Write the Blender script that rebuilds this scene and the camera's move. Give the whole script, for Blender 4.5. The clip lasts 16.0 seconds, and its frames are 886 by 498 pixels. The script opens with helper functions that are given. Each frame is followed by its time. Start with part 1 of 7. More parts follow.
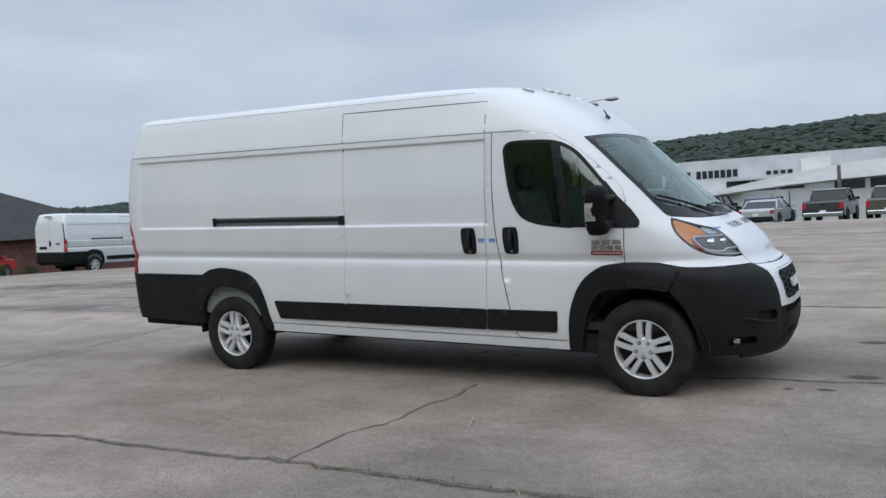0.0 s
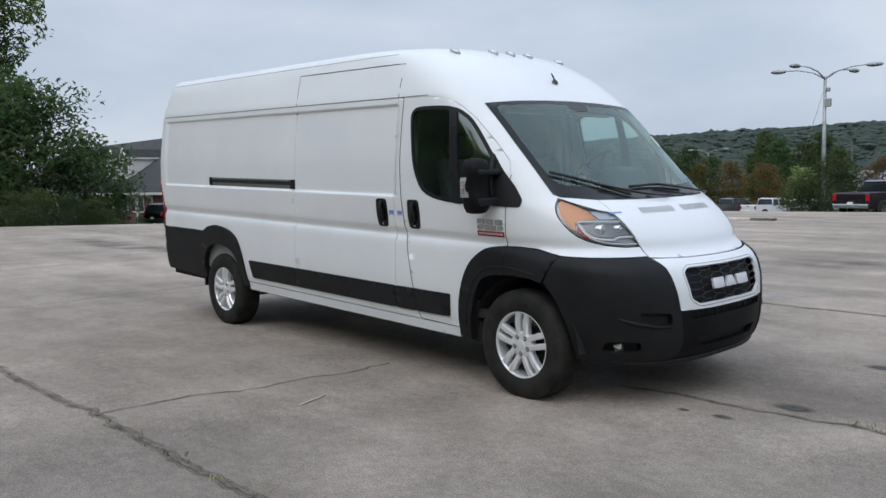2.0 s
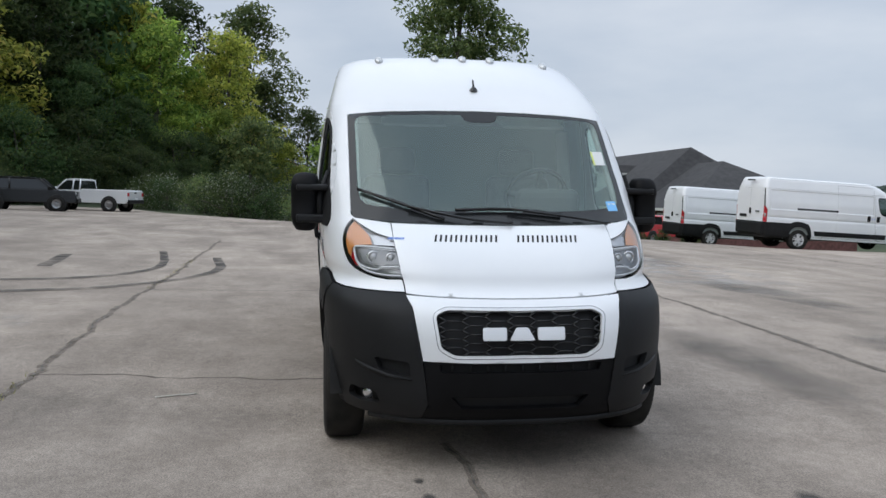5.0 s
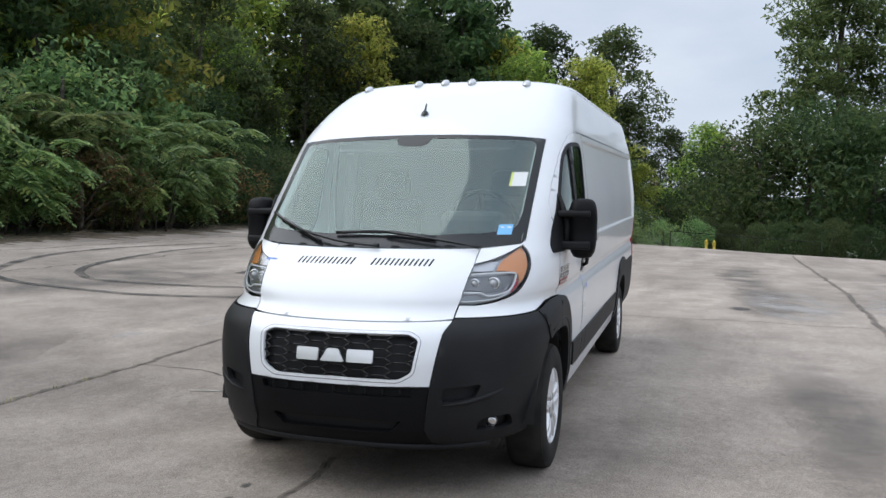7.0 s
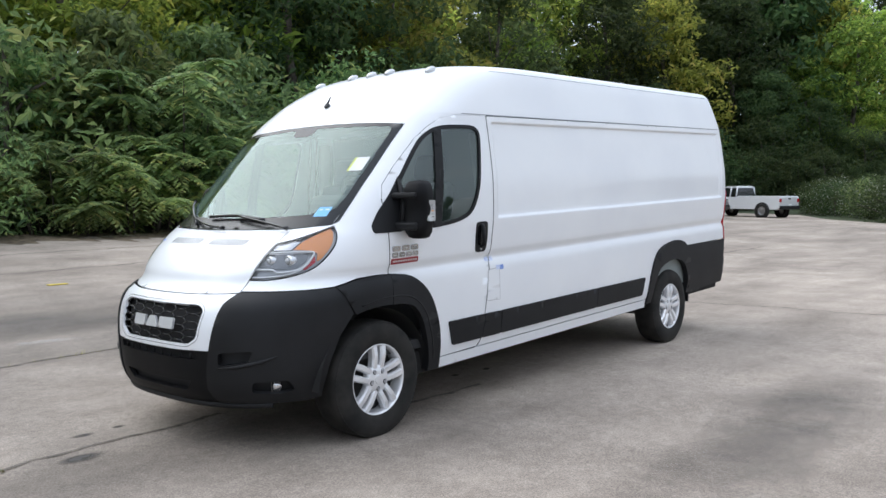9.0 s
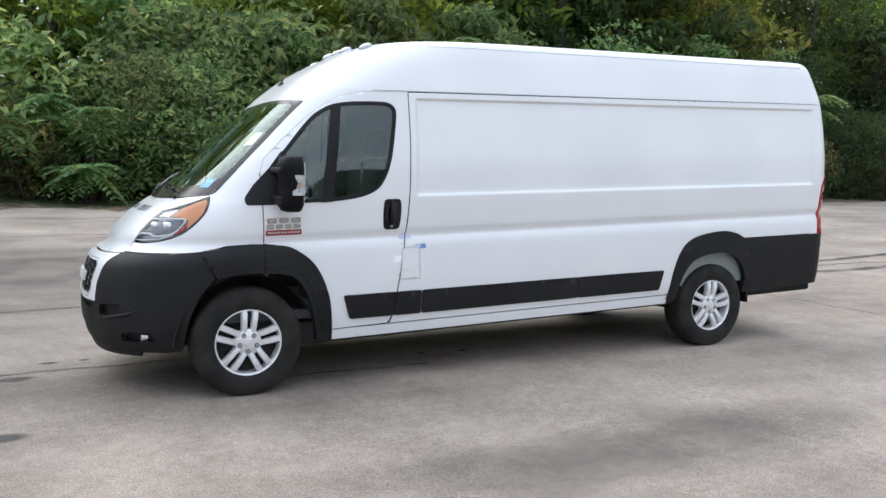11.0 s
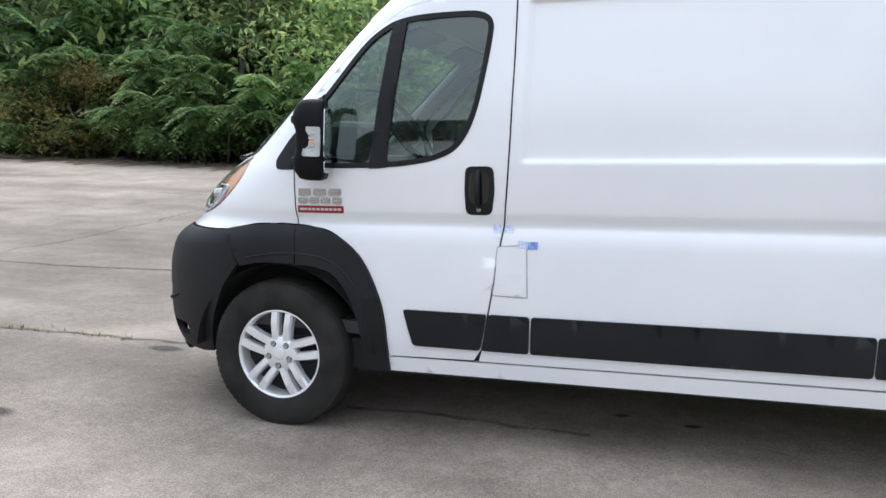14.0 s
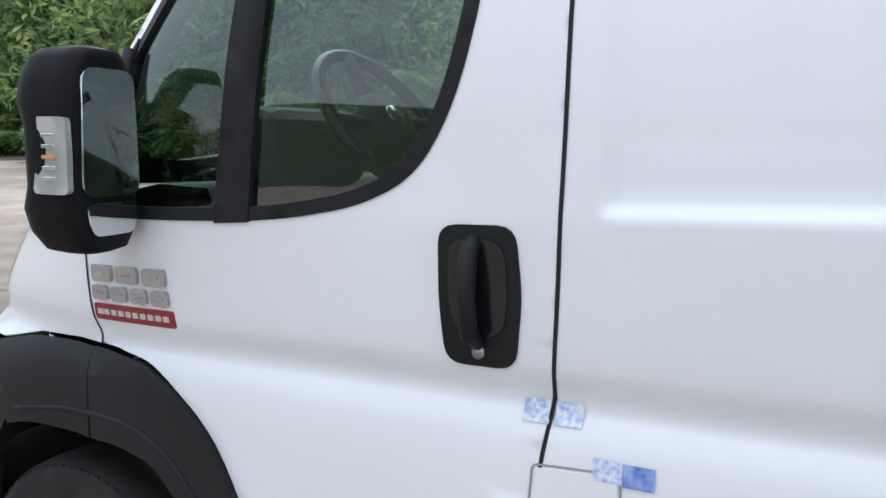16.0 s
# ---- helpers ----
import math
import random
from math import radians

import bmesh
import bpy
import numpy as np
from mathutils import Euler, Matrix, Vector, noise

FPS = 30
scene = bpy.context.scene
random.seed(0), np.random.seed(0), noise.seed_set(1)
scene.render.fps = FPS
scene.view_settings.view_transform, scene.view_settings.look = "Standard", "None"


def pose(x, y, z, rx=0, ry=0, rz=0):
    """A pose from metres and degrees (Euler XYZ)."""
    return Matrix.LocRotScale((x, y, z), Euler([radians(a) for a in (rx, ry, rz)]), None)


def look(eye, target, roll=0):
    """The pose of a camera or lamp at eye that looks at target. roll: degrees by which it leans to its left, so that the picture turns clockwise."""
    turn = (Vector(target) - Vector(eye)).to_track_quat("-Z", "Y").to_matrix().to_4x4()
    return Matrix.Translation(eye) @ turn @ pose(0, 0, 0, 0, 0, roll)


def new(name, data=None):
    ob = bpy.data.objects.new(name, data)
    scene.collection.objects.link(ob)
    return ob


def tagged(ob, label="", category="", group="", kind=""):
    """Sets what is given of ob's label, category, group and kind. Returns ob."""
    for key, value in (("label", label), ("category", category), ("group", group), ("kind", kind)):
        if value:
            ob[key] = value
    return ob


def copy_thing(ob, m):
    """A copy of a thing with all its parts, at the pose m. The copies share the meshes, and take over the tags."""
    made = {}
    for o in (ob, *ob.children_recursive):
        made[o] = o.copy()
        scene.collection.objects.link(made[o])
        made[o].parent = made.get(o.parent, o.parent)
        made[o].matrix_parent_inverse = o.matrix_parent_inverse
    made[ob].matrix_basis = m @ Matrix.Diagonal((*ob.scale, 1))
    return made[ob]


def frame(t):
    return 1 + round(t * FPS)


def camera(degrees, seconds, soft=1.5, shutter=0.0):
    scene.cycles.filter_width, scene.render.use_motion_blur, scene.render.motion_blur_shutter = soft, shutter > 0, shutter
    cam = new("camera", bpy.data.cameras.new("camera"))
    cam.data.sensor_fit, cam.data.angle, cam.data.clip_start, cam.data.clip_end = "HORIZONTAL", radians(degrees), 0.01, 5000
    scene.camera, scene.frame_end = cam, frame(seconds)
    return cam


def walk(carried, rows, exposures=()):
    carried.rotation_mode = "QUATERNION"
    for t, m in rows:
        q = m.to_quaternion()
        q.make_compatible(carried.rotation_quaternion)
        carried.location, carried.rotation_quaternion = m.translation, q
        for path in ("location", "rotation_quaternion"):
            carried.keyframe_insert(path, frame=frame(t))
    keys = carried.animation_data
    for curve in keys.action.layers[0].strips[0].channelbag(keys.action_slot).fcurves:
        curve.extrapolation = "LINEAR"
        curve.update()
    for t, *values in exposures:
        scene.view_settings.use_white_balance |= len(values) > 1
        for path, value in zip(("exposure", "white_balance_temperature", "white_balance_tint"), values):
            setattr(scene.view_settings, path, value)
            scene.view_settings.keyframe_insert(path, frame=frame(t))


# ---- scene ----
cam = camera(56.8, 16.0)

PATH = [
    (0, (1.728, -6.843, 1.450), (0.735, -5.109, 1.356), -3.60),
    (0.5, (2.259, -6.430, 1.431), (1.132, -4.781, 1.326), -3.90),
    (1, (2.745, -5.951, 1.404), (1.483, -4.404, 1.289), -2.90),
    (1.5, (3.170, -5.453, 1.390), (1.788, -4.013, 1.261), -1.80),
    (2, (3.564, -4.895, 1.379), (2.090, -3.551, 1.227), -0.90),
    (2.5, (3.885, -4.310, 1.378), (2.320, -3.076, 1.207), 0.60),
    (3, (4.198, -3.718, 1.383), (2.519, -2.645, 1.218), 1.10),
    (3.2, (4.300, -3.488, 1.414), (2.579, -2.486, 1.238), 1.22),
    (5.3, (4.944, -0.664, 1.419), (2.951, -0.493, 1.302), 1.90),
    (5.5, (4.928, -0.398, 1.434), (2.932, -0.329, 1.314), 1.90),
    (6, (4.953, 0.314, 1.449), (2.966, 0.125, 1.327), 1.00),
    (6.5, (4.873, 1.025, 1.481), (2.918, 0.619, 1.368), 1.40),
    (7, (4.753, 1.757, 1.513), (2.848, 1.158, 1.416), 1.60),
    (7.5, (4.527, 2.457, 1.505), (2.685, 1.682, 1.404), 2.00),
    (8, (4.281, 3.162, 1.510), (2.543, 2.177, 1.401), 1.40),
    (8.5, (3.930, 3.856, 1.528), (2.319, 2.676, 1.411), 0.00),
    (9, (3.509, 4.511, 1.522), (1.999, 3.207, 1.386), 0.10),
    (9.2, (3.321, 4.723, 1.500), (1.852, 3.374, 1.358), 0.88),
    (11.3, (0.841, 6.355, 1.576), (0.053, 4.530, 1.368), 1.63),
    (11.5, (0.574, 6.394, 1.560), (-0.150, 4.542, 1.351), 1.70),
    (12, (-0.081, 6.287, 1.561), (-0.621, 4.373, 1.346), 0.30),
    (12.5, (-0.709, 6.051, 1.557), (-0.999, 4.087, 1.315), 0.20),
    (13, (-1.202, 5.628, 1.569), (-1.172, 3.645, 1.307), 0.60),
    (13.5, (-1.742, 5.089, 1.491), (-1.359, 3.140, 1.257), 0.40),
    (14, (-1.898, 4.432, 1.481), (-1.314, 2.541, 1.192), 1.30),
    (14.5, (-1.968, 3.787, 1.468), (-1.220, 1.960, 1.144), 1.30),
    (15, (-1.864, 3.172, 1.470), (-0.971, 1.409, 1.161), -0.10),
    (15.5, (-1.770, 2.531, 1.462), (-0.789, 0.812, 1.173), -0.40),
    (16, (-1.531, 2.019, 1.465), (-0.542, 0.306, 1.169), 0.10),
]
EXPOSURES = [(0, -0.03, 6150, 8), (2.5, 0.06, 6200, 8), (5.5, 0.10, 6350, 8), (7.5, 0.42, 6350, 9), (9, 0.60, 6350, 9), (11.5, 0.70, 6400, 9), (14, 0.85, 6420, 9), (15, 0.87, 6420, 9), (15.5, 0.75, 6420, 9), (16, 0.80, 6420, 9)]
walk(cam, [(t, look(eye, target, roll)) for t, eye, target, roll in PATH], EXPOSURES)

# ---- light ----
SUN_EL, SUN_AZ = radians(38), radians(-75)
world = bpy.data.worlds.new("overcast_sky")
scene.world = world
world.use_nodes = True
wn, wl = world.node_tree.nodes, world.node_tree.links
wn.clear()
w_out, w_bg = wn.new("ShaderNodeOutputWorld"), wn.new("ShaderNodeBackground")
w_sky = wn.new("ShaderNodeTexSky")
w_sky.sky_type, w_sky.sun_disc, w_sky.sun_elevation, w_sky.sun_rotation = "NISHITA", False, SUN_EL, radians(90) - SUN_AZ
w_sky.air_density, w_sky.dust_density = 1.0, 2.5
w_co, w_map = wn.new("ShaderNodeTexCoord"), wn.new("ShaderNodeMapping")
w_map.inputs["Scale"].default_value = (1.0, 1.0, 3.2)
w_noise, w_ramp = wn.new("ShaderNodeTexNoise"), wn.new("ShaderNodeValToRGB")
w_noise.inputs["Scale"].default_value, w_noise.inputs["Detail"].default_value = 1.9, 6.0
w_noise.inputs["Roughness"].default_value = 0.52
w_ramp.color_ramp.elements[0].position, w_ramp.color_ramp.elements[0].color = 0.33, (4.9, 5.7, 7.0, 1)
w_ramp.color_ramp.elements[1].position, w_ramp.color_ramp.elements[1].color = 0.68, (7.7, 8.1, 8.9, 1)
w_mix = wn.new("ShaderNodeMixRGB")
w_mix.inputs["Fac"].default_value = 0.88
w_bg.inputs["Strength"].default_value = 0.1
w_sep, w_mr, w_mul = wn.new("ShaderNodeSeparateXYZ"), wn.new("ShaderNodeMapRange"), wn.new("ShaderNodeMixRGB")
w_mr.inputs["From Min"].default_value, w_mr.inputs["From Max"].default_value = 0.28, 0.9
w_mr.inputs["To Min"].default_value, w_mr.inputs["To Max"].default_value = 0.90, 1.7
w_mul.blend_type, w_mul.inputs["Fac"].default_value = "MULTIPLY", 1.0
wl.new(w_co.outputs["Generated"], w_sep.inputs["Vector"])
wl.new(w_sep.outputs["Z"], w_mr.inputs["Value"])
wl.new(w_mr.outputs["Result"], w_mul.inputs["Color2"])
wl.new(w_co.outputs["Generated"], w_map.inputs["Vector"])
wl.new(w_map.outputs["Vector"], w_noise.inputs["Vector"])
wl.new(w_noise.outputs["Fac"], w_ramp.inputs["Fac"])
wl.new(w_sky.outputs["Color"], w_mix.inputs["Color1"])
wl.new(w_ramp.outputs["Color"], w_mix.inputs["Color2"])
wl.new(w_mix.outputs["Color"], w_mul.inputs["Color1"])
wl.new(w_mul.outputs["Color"], w_bg.inputs["Color"])
wl.new(w_bg.outputs["Background"], w_out.inputs["Surface"])
sun = new("sun", bpy.data.lights.new("sun", "SUN"))
sun.data.energy, sun.data.angle, sun.data.color = 1.4, radians(80), (1.0, 0.97, 0.93)
sun.matrix_world = look((0, 0, 0), (-math.cos(SUN_EL) * math.cos(SUN_AZ), -math.cos(SUN_EL) * math.sin(SUN_AZ), -math.sin(SUN_EL)))


# ---- materials ----
def material(name, color, rough=0.5, metal=0.0, spec=0.5, coat=0.0):
    m = bpy.data.materials.new(name)
    m.use_nodes = True
    b = m.node_tree.nodes["Principled BSDF"]
    b.inputs["Base Color"].default_value = (*color, 1)
    b.inputs["Roughness"].default_value = rough
    b.inputs["Metallic"].default_value = metal
    b.inputs["Specular IOR Level"].default_value = spec
    b.inputs["Coat Weight"].default_value = coat
    b.inputs["Coat Roughness"].default_value = 0.04
    return m


def nodes_of(m):
    return m.node_tree.nodes, m.node_tree.links, m.node_tree.nodes["Principled BSDF"]


def noise_color(m, dark, light, scale, detail=5.0, scale2=None, amount2=0.5, object_space=True, lo=0.35, hi=0.65):
    """Base colour that wanders between two tones at two scales."""
    n, l, b = nodes_of(m)
    co = n.new("ShaderNodeTexCoord")
    out = co.outputs["Object"] if object_space else co.outputs["Generated"]
    t1, r1 = n.new("ShaderNodeTexNoise"), n.new("ShaderNodeValToRGB")
    t1.inputs["Scale"].default_value, t1.inputs["Detail"].default_value = scale, detail
    r1.color_ramp.elements[0].position, r1.color_ramp.elements[0].color = lo, (*dark, 1)
    r1.color_ramp.elements[1].position, r1.color_ramp.elements[1].color = hi, (*light, 1)
    l.new(out, t1.inputs["Vector"])
    l.new(t1.outputs["Fac"], r1.inputs["Fac"])
    last = r1.outputs["Color"]
    if scale2:
        t2, r2, mx = n.new("ShaderNodeTexNoise"), n.new("ShaderNodeValToRGB"), n.new("ShaderNodeMixRGB")
        t2.inputs["Scale"].default_value, t2.inputs["Detail"].default_value = scale2, 3.0
        r2.color_ramp.elements[0].position, r2.color_ramp.elements[0].color = 0.3, (0.62, 0.62, 0.62, 1)
        r2.color_ramp.elements[1].position, r2.color_ramp.elements[1].color = 0.7, (1.15, 1.15, 1.15, 1)
        mx.blend_type = "MULTIPLY"
        mx.inputs["Fac"].default_value = amount2
        l.new(out, t2.inputs["Vector"])
        l.new(t2.outputs["Fac"], r2.inputs["Fac"])
        l.new(last, mx.inputs["Color1"])
        l.new(r2.outputs["Color"], mx.inputs["Color2"])
        last = mx.outputs["Color"]
    l.new(last, b.inputs["Base Color"])
    return m


def bump(m, scale, strength, distance=0.01, detail=4.0):
    n, l, b = nodes_of(m)
    co, t, bp = n.new("ShaderNodeTexCoord"), n.new("ShaderNodeTexNoise"), n.new("ShaderNodeBump")
    t.inputs["Scale"].default_value, t.inputs["Detail"].default_value = scale, detail
    bp.inputs["Strength"].default_value, bp.inputs["Distance"].default_value = strength, distance
    l.new(co.outputs["Object"], t.inputs["Vector"])
    l.new(t.outputs["Fac"], bp.inputs["Height"])
    l.new(bp.outputs["Normal"], b.inputs["Normal"])
    return m


def glass(name, tint, rough=0.0, ior=1.5, gloss=(0.9, 0.9, 0.9)):
    """Thin pane: tinted see-through body under a Fresnel gloss."""
    m = bpy.data.materials.new(name)
    m.use_nodes = True
    n, l = m.node_tree.nodes, m.node_tree.links
    n.clear()
    o, mix = n.new("ShaderNodeOutputMaterial"), n.new("ShaderNodeMixShader")
    tr, gl, fr = n.new("ShaderNodeBsdfTransparent"), n.new("ShaderNodeBsdfGlossy"), n.new("ShaderNodeLayerWeight")
    pw, mr = n.new("ShaderNodeMath"), n.new("ShaderNodeMapRange")
    pw.operation, pw.inputs[1].default_value, fr.inputs["Blend"].default_value = "POWER", 4.6, 0.5
    tr.inputs["Color"].default_value = (*tint, 1)
    gl.inputs["Color"].default_value = (*gloss, 1)
    gl.inputs["Roughness"].default_value = rough
    mr.inputs["To Min"].default_value = ((ior - 1) / (ior + 1)) ** 2
    l.new(fr.outputs["Facing"], pw.inputs[0])
    l.new(pw.outputs[0], mr.inputs["Value"])
    l.new(mr.outputs["Result"], mix.inputs["Fac"])
    l.new(tr.outputs["BSDF"], mix.inputs[1])
    l.new(gl.outputs["BSDF"], mix.inputs[2])
    l.new(mix.outputs["Shader"], o.inputs["Surface"])
    return m


WHITE = bump(noise_color(material("white_paint", (0.8, 0.8, 0.82), 0.32, 0, 0.5, 0.6), (0.785, 0.795, 0.815), (0.825, 0.835, 0.845), 1.7), 420, 0.02, 0.0004)
PLASTIC = bump(noise_color(material("black_grained_plastic", (0.012, 0.012, 0.013), 0.55, 0, 0.24), (0.009, 0.0092, 0.010), (0.0155, 0.0158, 0.017), 3.0), 900, 0.12, 0.001)
GLOSSBLACK = material("glossy_black", (0.008, 0.008, 0.009), 0.18)
RUBBER = bump(noise_color(material("tyre_rubber", (0.013, 0.013, 0.013), 0.8, 0, 0.22), (0.013, 0.0128, 0.0122), (0.03, 0.028, 0.025), 7.0), 120, 0.15, 0.002)
SEAMDARK = material("shut_line_dark", (0.01, 0.01, 0.011), 0.8)
UNDER = noise_color(material("underbody_dark", (0.02, 0.02, 0.02), 0.85), (0.008, 0.008, 0.008), (0.022, 0.021, 0.02), 5.0)
SILVER = noise_color(material("silver_painted_wheel", (0.8, 0.8, 0.81), 0.27, 0.45), (0.76, 0.76, 0.77), (0.84, 0.84, 0.85), 4.0)
CHROME = material("chrome", (0.72, 0.72, 0.73), 0.16, 0.9)
BADGECHROME = material("dark_badge_chrome", (0.42, 0.43, 0.44), 0.13, 0.95)
STEEL = material("dull_steel", (0.35, 0.35, 0.36), 0.4, 0.9)
AMBER = material("amber_plastic", (0.70, 0.27, 0.085), 0.22, 0, 0.5, 0.5)
REDLENS = material("red_lens", (0.42, 0.01, 0.02), 0.15, 0, 0.5, 0.6)
CLEARLENS = material("clear_lens", (0.55, 0.56, 0.56), 0.12, 0.45, 0.5, 0.6)
LAMPGREY = material("lamp_reflector_grey", (0.5, 0.51, 0.53), 0.22, 0.7)
LAMPBACK = material("lamp_inner_shadow_grey", (0.2, 0.205, 0.215), 0.3, 0.5)
LAMPDARK = material("lamp_housing_dark", (0.4, 0.405, 0.415), 0.28, 0.6)
# a darker tone of the black plastic, for bumper centre and mirror housings
FASCIA = bump(noise_color(material("darker_black_plastic", (0.006, 0.006, 0.0065), 0.55, 0, 0.14), (0.004, 0.004, 0.0045), (0.008, 0.008, 0.009), 3.0), 900, 0.1, 0.001)
LINING = noise_color(material("grey_cargo_lining", (0.24, 0.265, 0.255), 0.8), (0.22, 0.245, 0.235), (0.26, 0.285, 0.275), 1.2)
LAMPBAR = material("pale_light_guide", (0.75, 0.76, 0.78), 0.25, 0.1)
BADGERED = material("badge_red", (0.26, 0.010, 0.018), 0.35)
BADGETXT = material("badge_pale", (0.6, 0.58, 0.55), 0.35, 0.3)
BLUE = noise_color(material("blue_tape", (0.05, 0.14, 0.5), 0.5), (0.06, 0.15, 0.5), (0.32, 0.43, 0.74), 60.0)
PALEBLUE = noise_color(material("washed_blue_tape", (0.5, 0.56, 0.78), 0.5), (0.36, 0.45, 0.74), (0.8, 0.82, 0.86), 130.0)
STICKERBLUE = material("light_blue_sticker", (0.2, 0.5, 0.85), 0.5)
STICKERWHITE = material("white_sticker", (0.75, 0.76, 0.74), 0.5)
STICKERYELLOW = material("yellow_green_sticker", (0.65, 0.72, 0.2), 0.5)
WINDSHIELD = glass("windshield_glass", (0.72, 0.84, 0.79), 0.0, 2.05, (0.80, 0.94, 0.90))
SIDEGLASS = glass("side_glass", (0.55, 0.67, 0.625), 0.0, 2.1, (0.82, 0.9, 0.87))
LENSGLASS = glass("lamp_cover", (0.86, 0.87, 0.88), 0.0, 1.45)
MIRRORGLASS = material("mirror_glass", (0.62, 0.66, 0.65), 0.02, 1.0)
FRIT = material("windshield_black_band", (0.012, 0.013, 0.014), 0.22, 0, 0.35)
SEATGREY = bump(noise_color(material("grey_seat_cloth", (0.09, 0.092, 0.095), 0.9), (0.07, 0.07, 0.073), (0.12, 0.12, 0.125), 40.0), 300, 0.3, 0.002)
DASH = bump(material("dark_dashboard", (0.03, 0.031, 0.033), 0.65), 400, 0.2, 0.001)
TRIMGREY = material("pale_grey_cab_trim", (0.36, 0.37, 0.37), 0.8)


# ---- mesh helpers ----
def put(name, bm, mat, parent=None, label="", smooth=False):
    me = bpy.data.meshes.new(name)
    bm.to_mesh(me)
    bm.free()
    if smooth:
        me.shade_smooth()
    for mm in (mat if isinstance(mat, (list, tuple)) else [mat]):
        me.materials.append(mm)
    ob = new(name, me)
    if parent:
        ob.parent = parent
    if label:
        ob["label"] = label
    return ob


def part(name, bm, mat, parent, label="", smooth=False):
    return put(name, bm, mat, parent, label, smooth)


def box(cx, cy, cz, sx, sy, sz, bevel=0.0, seg=2, rot=None, bm=None):
    b = bmesh.new()
    bmesh.ops.create_cube(b, size=1)
    bmesh.ops.scale(b, vec=(sx, sy, sz), verts=b.verts)
    if bevel:
        bmesh.ops.bevel(b, geom=b.edges[:], offset=bevel, segments=seg, profile=0.5, affect="EDGES")
    if rot:
        bmesh.ops.rotate(b, cent=(0, 0, 0), matrix=Euler([radians(a) for a in rot]).to_matrix(), verts=b.verts)
    bmesh.ops.translate(b, vec=(cx, cy, cz), verts=b.verts)
    return join(bm, b)


def join(a, b):
    """Adds bmesh b to a (or returns b alone)."""
    if a is None:
        return b
    me = bpy.data.meshes.new("tmp")
    b.to_mesh(me)
    a.from_mesh(me)
    b.free()
    bpy.data.meshes.remove(me)
    return a


def tube(pts, r, n=8, bm=None, caps=True):
    """A round bar along points; r may be one radius or one per point."""
    b = bm or bmesh.new()
    pts = [Vector(p) for p in pts]
    rs = r if isinstance(r, (list, tuple)) else [r] * len(pts)
    rings, side = [], None
    for i, p in enumerate(pts):
        d = (pts[min(i + 1, len(pts) - 1)] - pts[max(i - 1, 0)]).normalized()
        if side is None:
            side = d.orthogonal().normalized()
        side = (side - d * side.dot(d)).normalized()
        up = d.cross(side)
        rings.append([b.verts.new(p + (side * math.cos(2 * math.pi * k / n) + up * math.sin(2 * math.pi * k / n)) * rs[i]) for k in range(n)])
    for a, c in zip(rings, rings[1:]):
        for k in range(n):
            b.faces.new((a[k], a[(k + 1) % n], c[(k + 1) % n], c[k])).smooth = True
    if caps:
        b.faces.new(rings[0][::-1])
        b.faces.new(rings[-1])
    return b


def lathe(profile, n=40, axis="y", bm=None, center=(0, 0, 0)):
    """Turns (along axis, radius) points round an axis."""
    b = bm or bmesh.new()
    rings = []
    for a, r in profile:
        ring = []
        for k in range(n):
            t = 2 * math.pi * k / n
            c, s = r * math.cos(t), r * math.sin(t)
            v = (c, a, s) if axis == "y" else ((c, s, a) if axis == "z" else (a, c, s))
            ring.append(b.verts.new(Vector(v) + Vector(center)))
        rings.append(ring)
    for p, q in zip(rings, rings[1:]):
        for k in range(n):
            b.faces.new((p[k], p[(k + 1) % n], q[(k + 1) % n], q[k])).smooth = True
    bmesh.ops.recalc_face_normals(b, faces=b.faces)
    return b


def pchip(xs, ys):
    """A smooth curve through the points that never overshoots."""
    xs, ys = np.array(xs, float), np.array(ys, float)
    h, d = np.diff(xs), np.diff(ys) / np.diff(xs)
    m = np.zeros(len(xs))
    m[0], m[-1] = d[0], d[-1]
    for i in range(1, len(xs) - 1):
        if d[i - 1] * d[i] > 0:
            w1, w2 = 2 * h[i] + h[i - 1], h[i] + 2 * h[i - 1]
            m[i] = (w1 + w2) / (w1 / d[i - 1] + w2 / d[i])
    fine = np.linspace(xs[0], xs[-1], 1500)
    k = np.clip(np.searchsorted(xs, fine) - 1, 0, len(xs) - 2)
    t = (fine - xs[k]) / h[k]
    val = (2 * t**3 - 3 * t**2 + 1) * ys[k] + (t**3 - 2 * t**2 + t) * h[k] * m[k] + (3 * t**2 - 2 * t**3) * ys[k + 1] + (t**3 - t**2) * h[k] * m[k + 1]
    return lambda v: float(np.interp(v, fine, val))


def smoothstep(a, b, v):
    t = min(1.0, max(0.0, (v - a) / (b - a)))
    return t * t * (3 - 2 * t)


def spline(pts, n=6):
    """Catmull-Rom through 2D points."""
    p = [np.array(q, float) for q in pts]
    p = [2 * p[0] - p[1]] + p + [2 * p[-1] - p[-2]]
    out = []
    for i in range(1, len(p) - 2):
        for k in range(n):
            t = k / n
            out.append(tuple(0.5 * (2 * p[i] + (p[i + 1] - p[i - 1]) * t + (2 * p[i - 1] - 5 * p[i] + 4 * p[i + 1] - p[i + 2]) * t * t + (3 * p[i] - p[i - 1] - 3 * p[i + 1] + p[i + 2]) * t**3)))
    out.append(tuple(p[-2]))
    return out


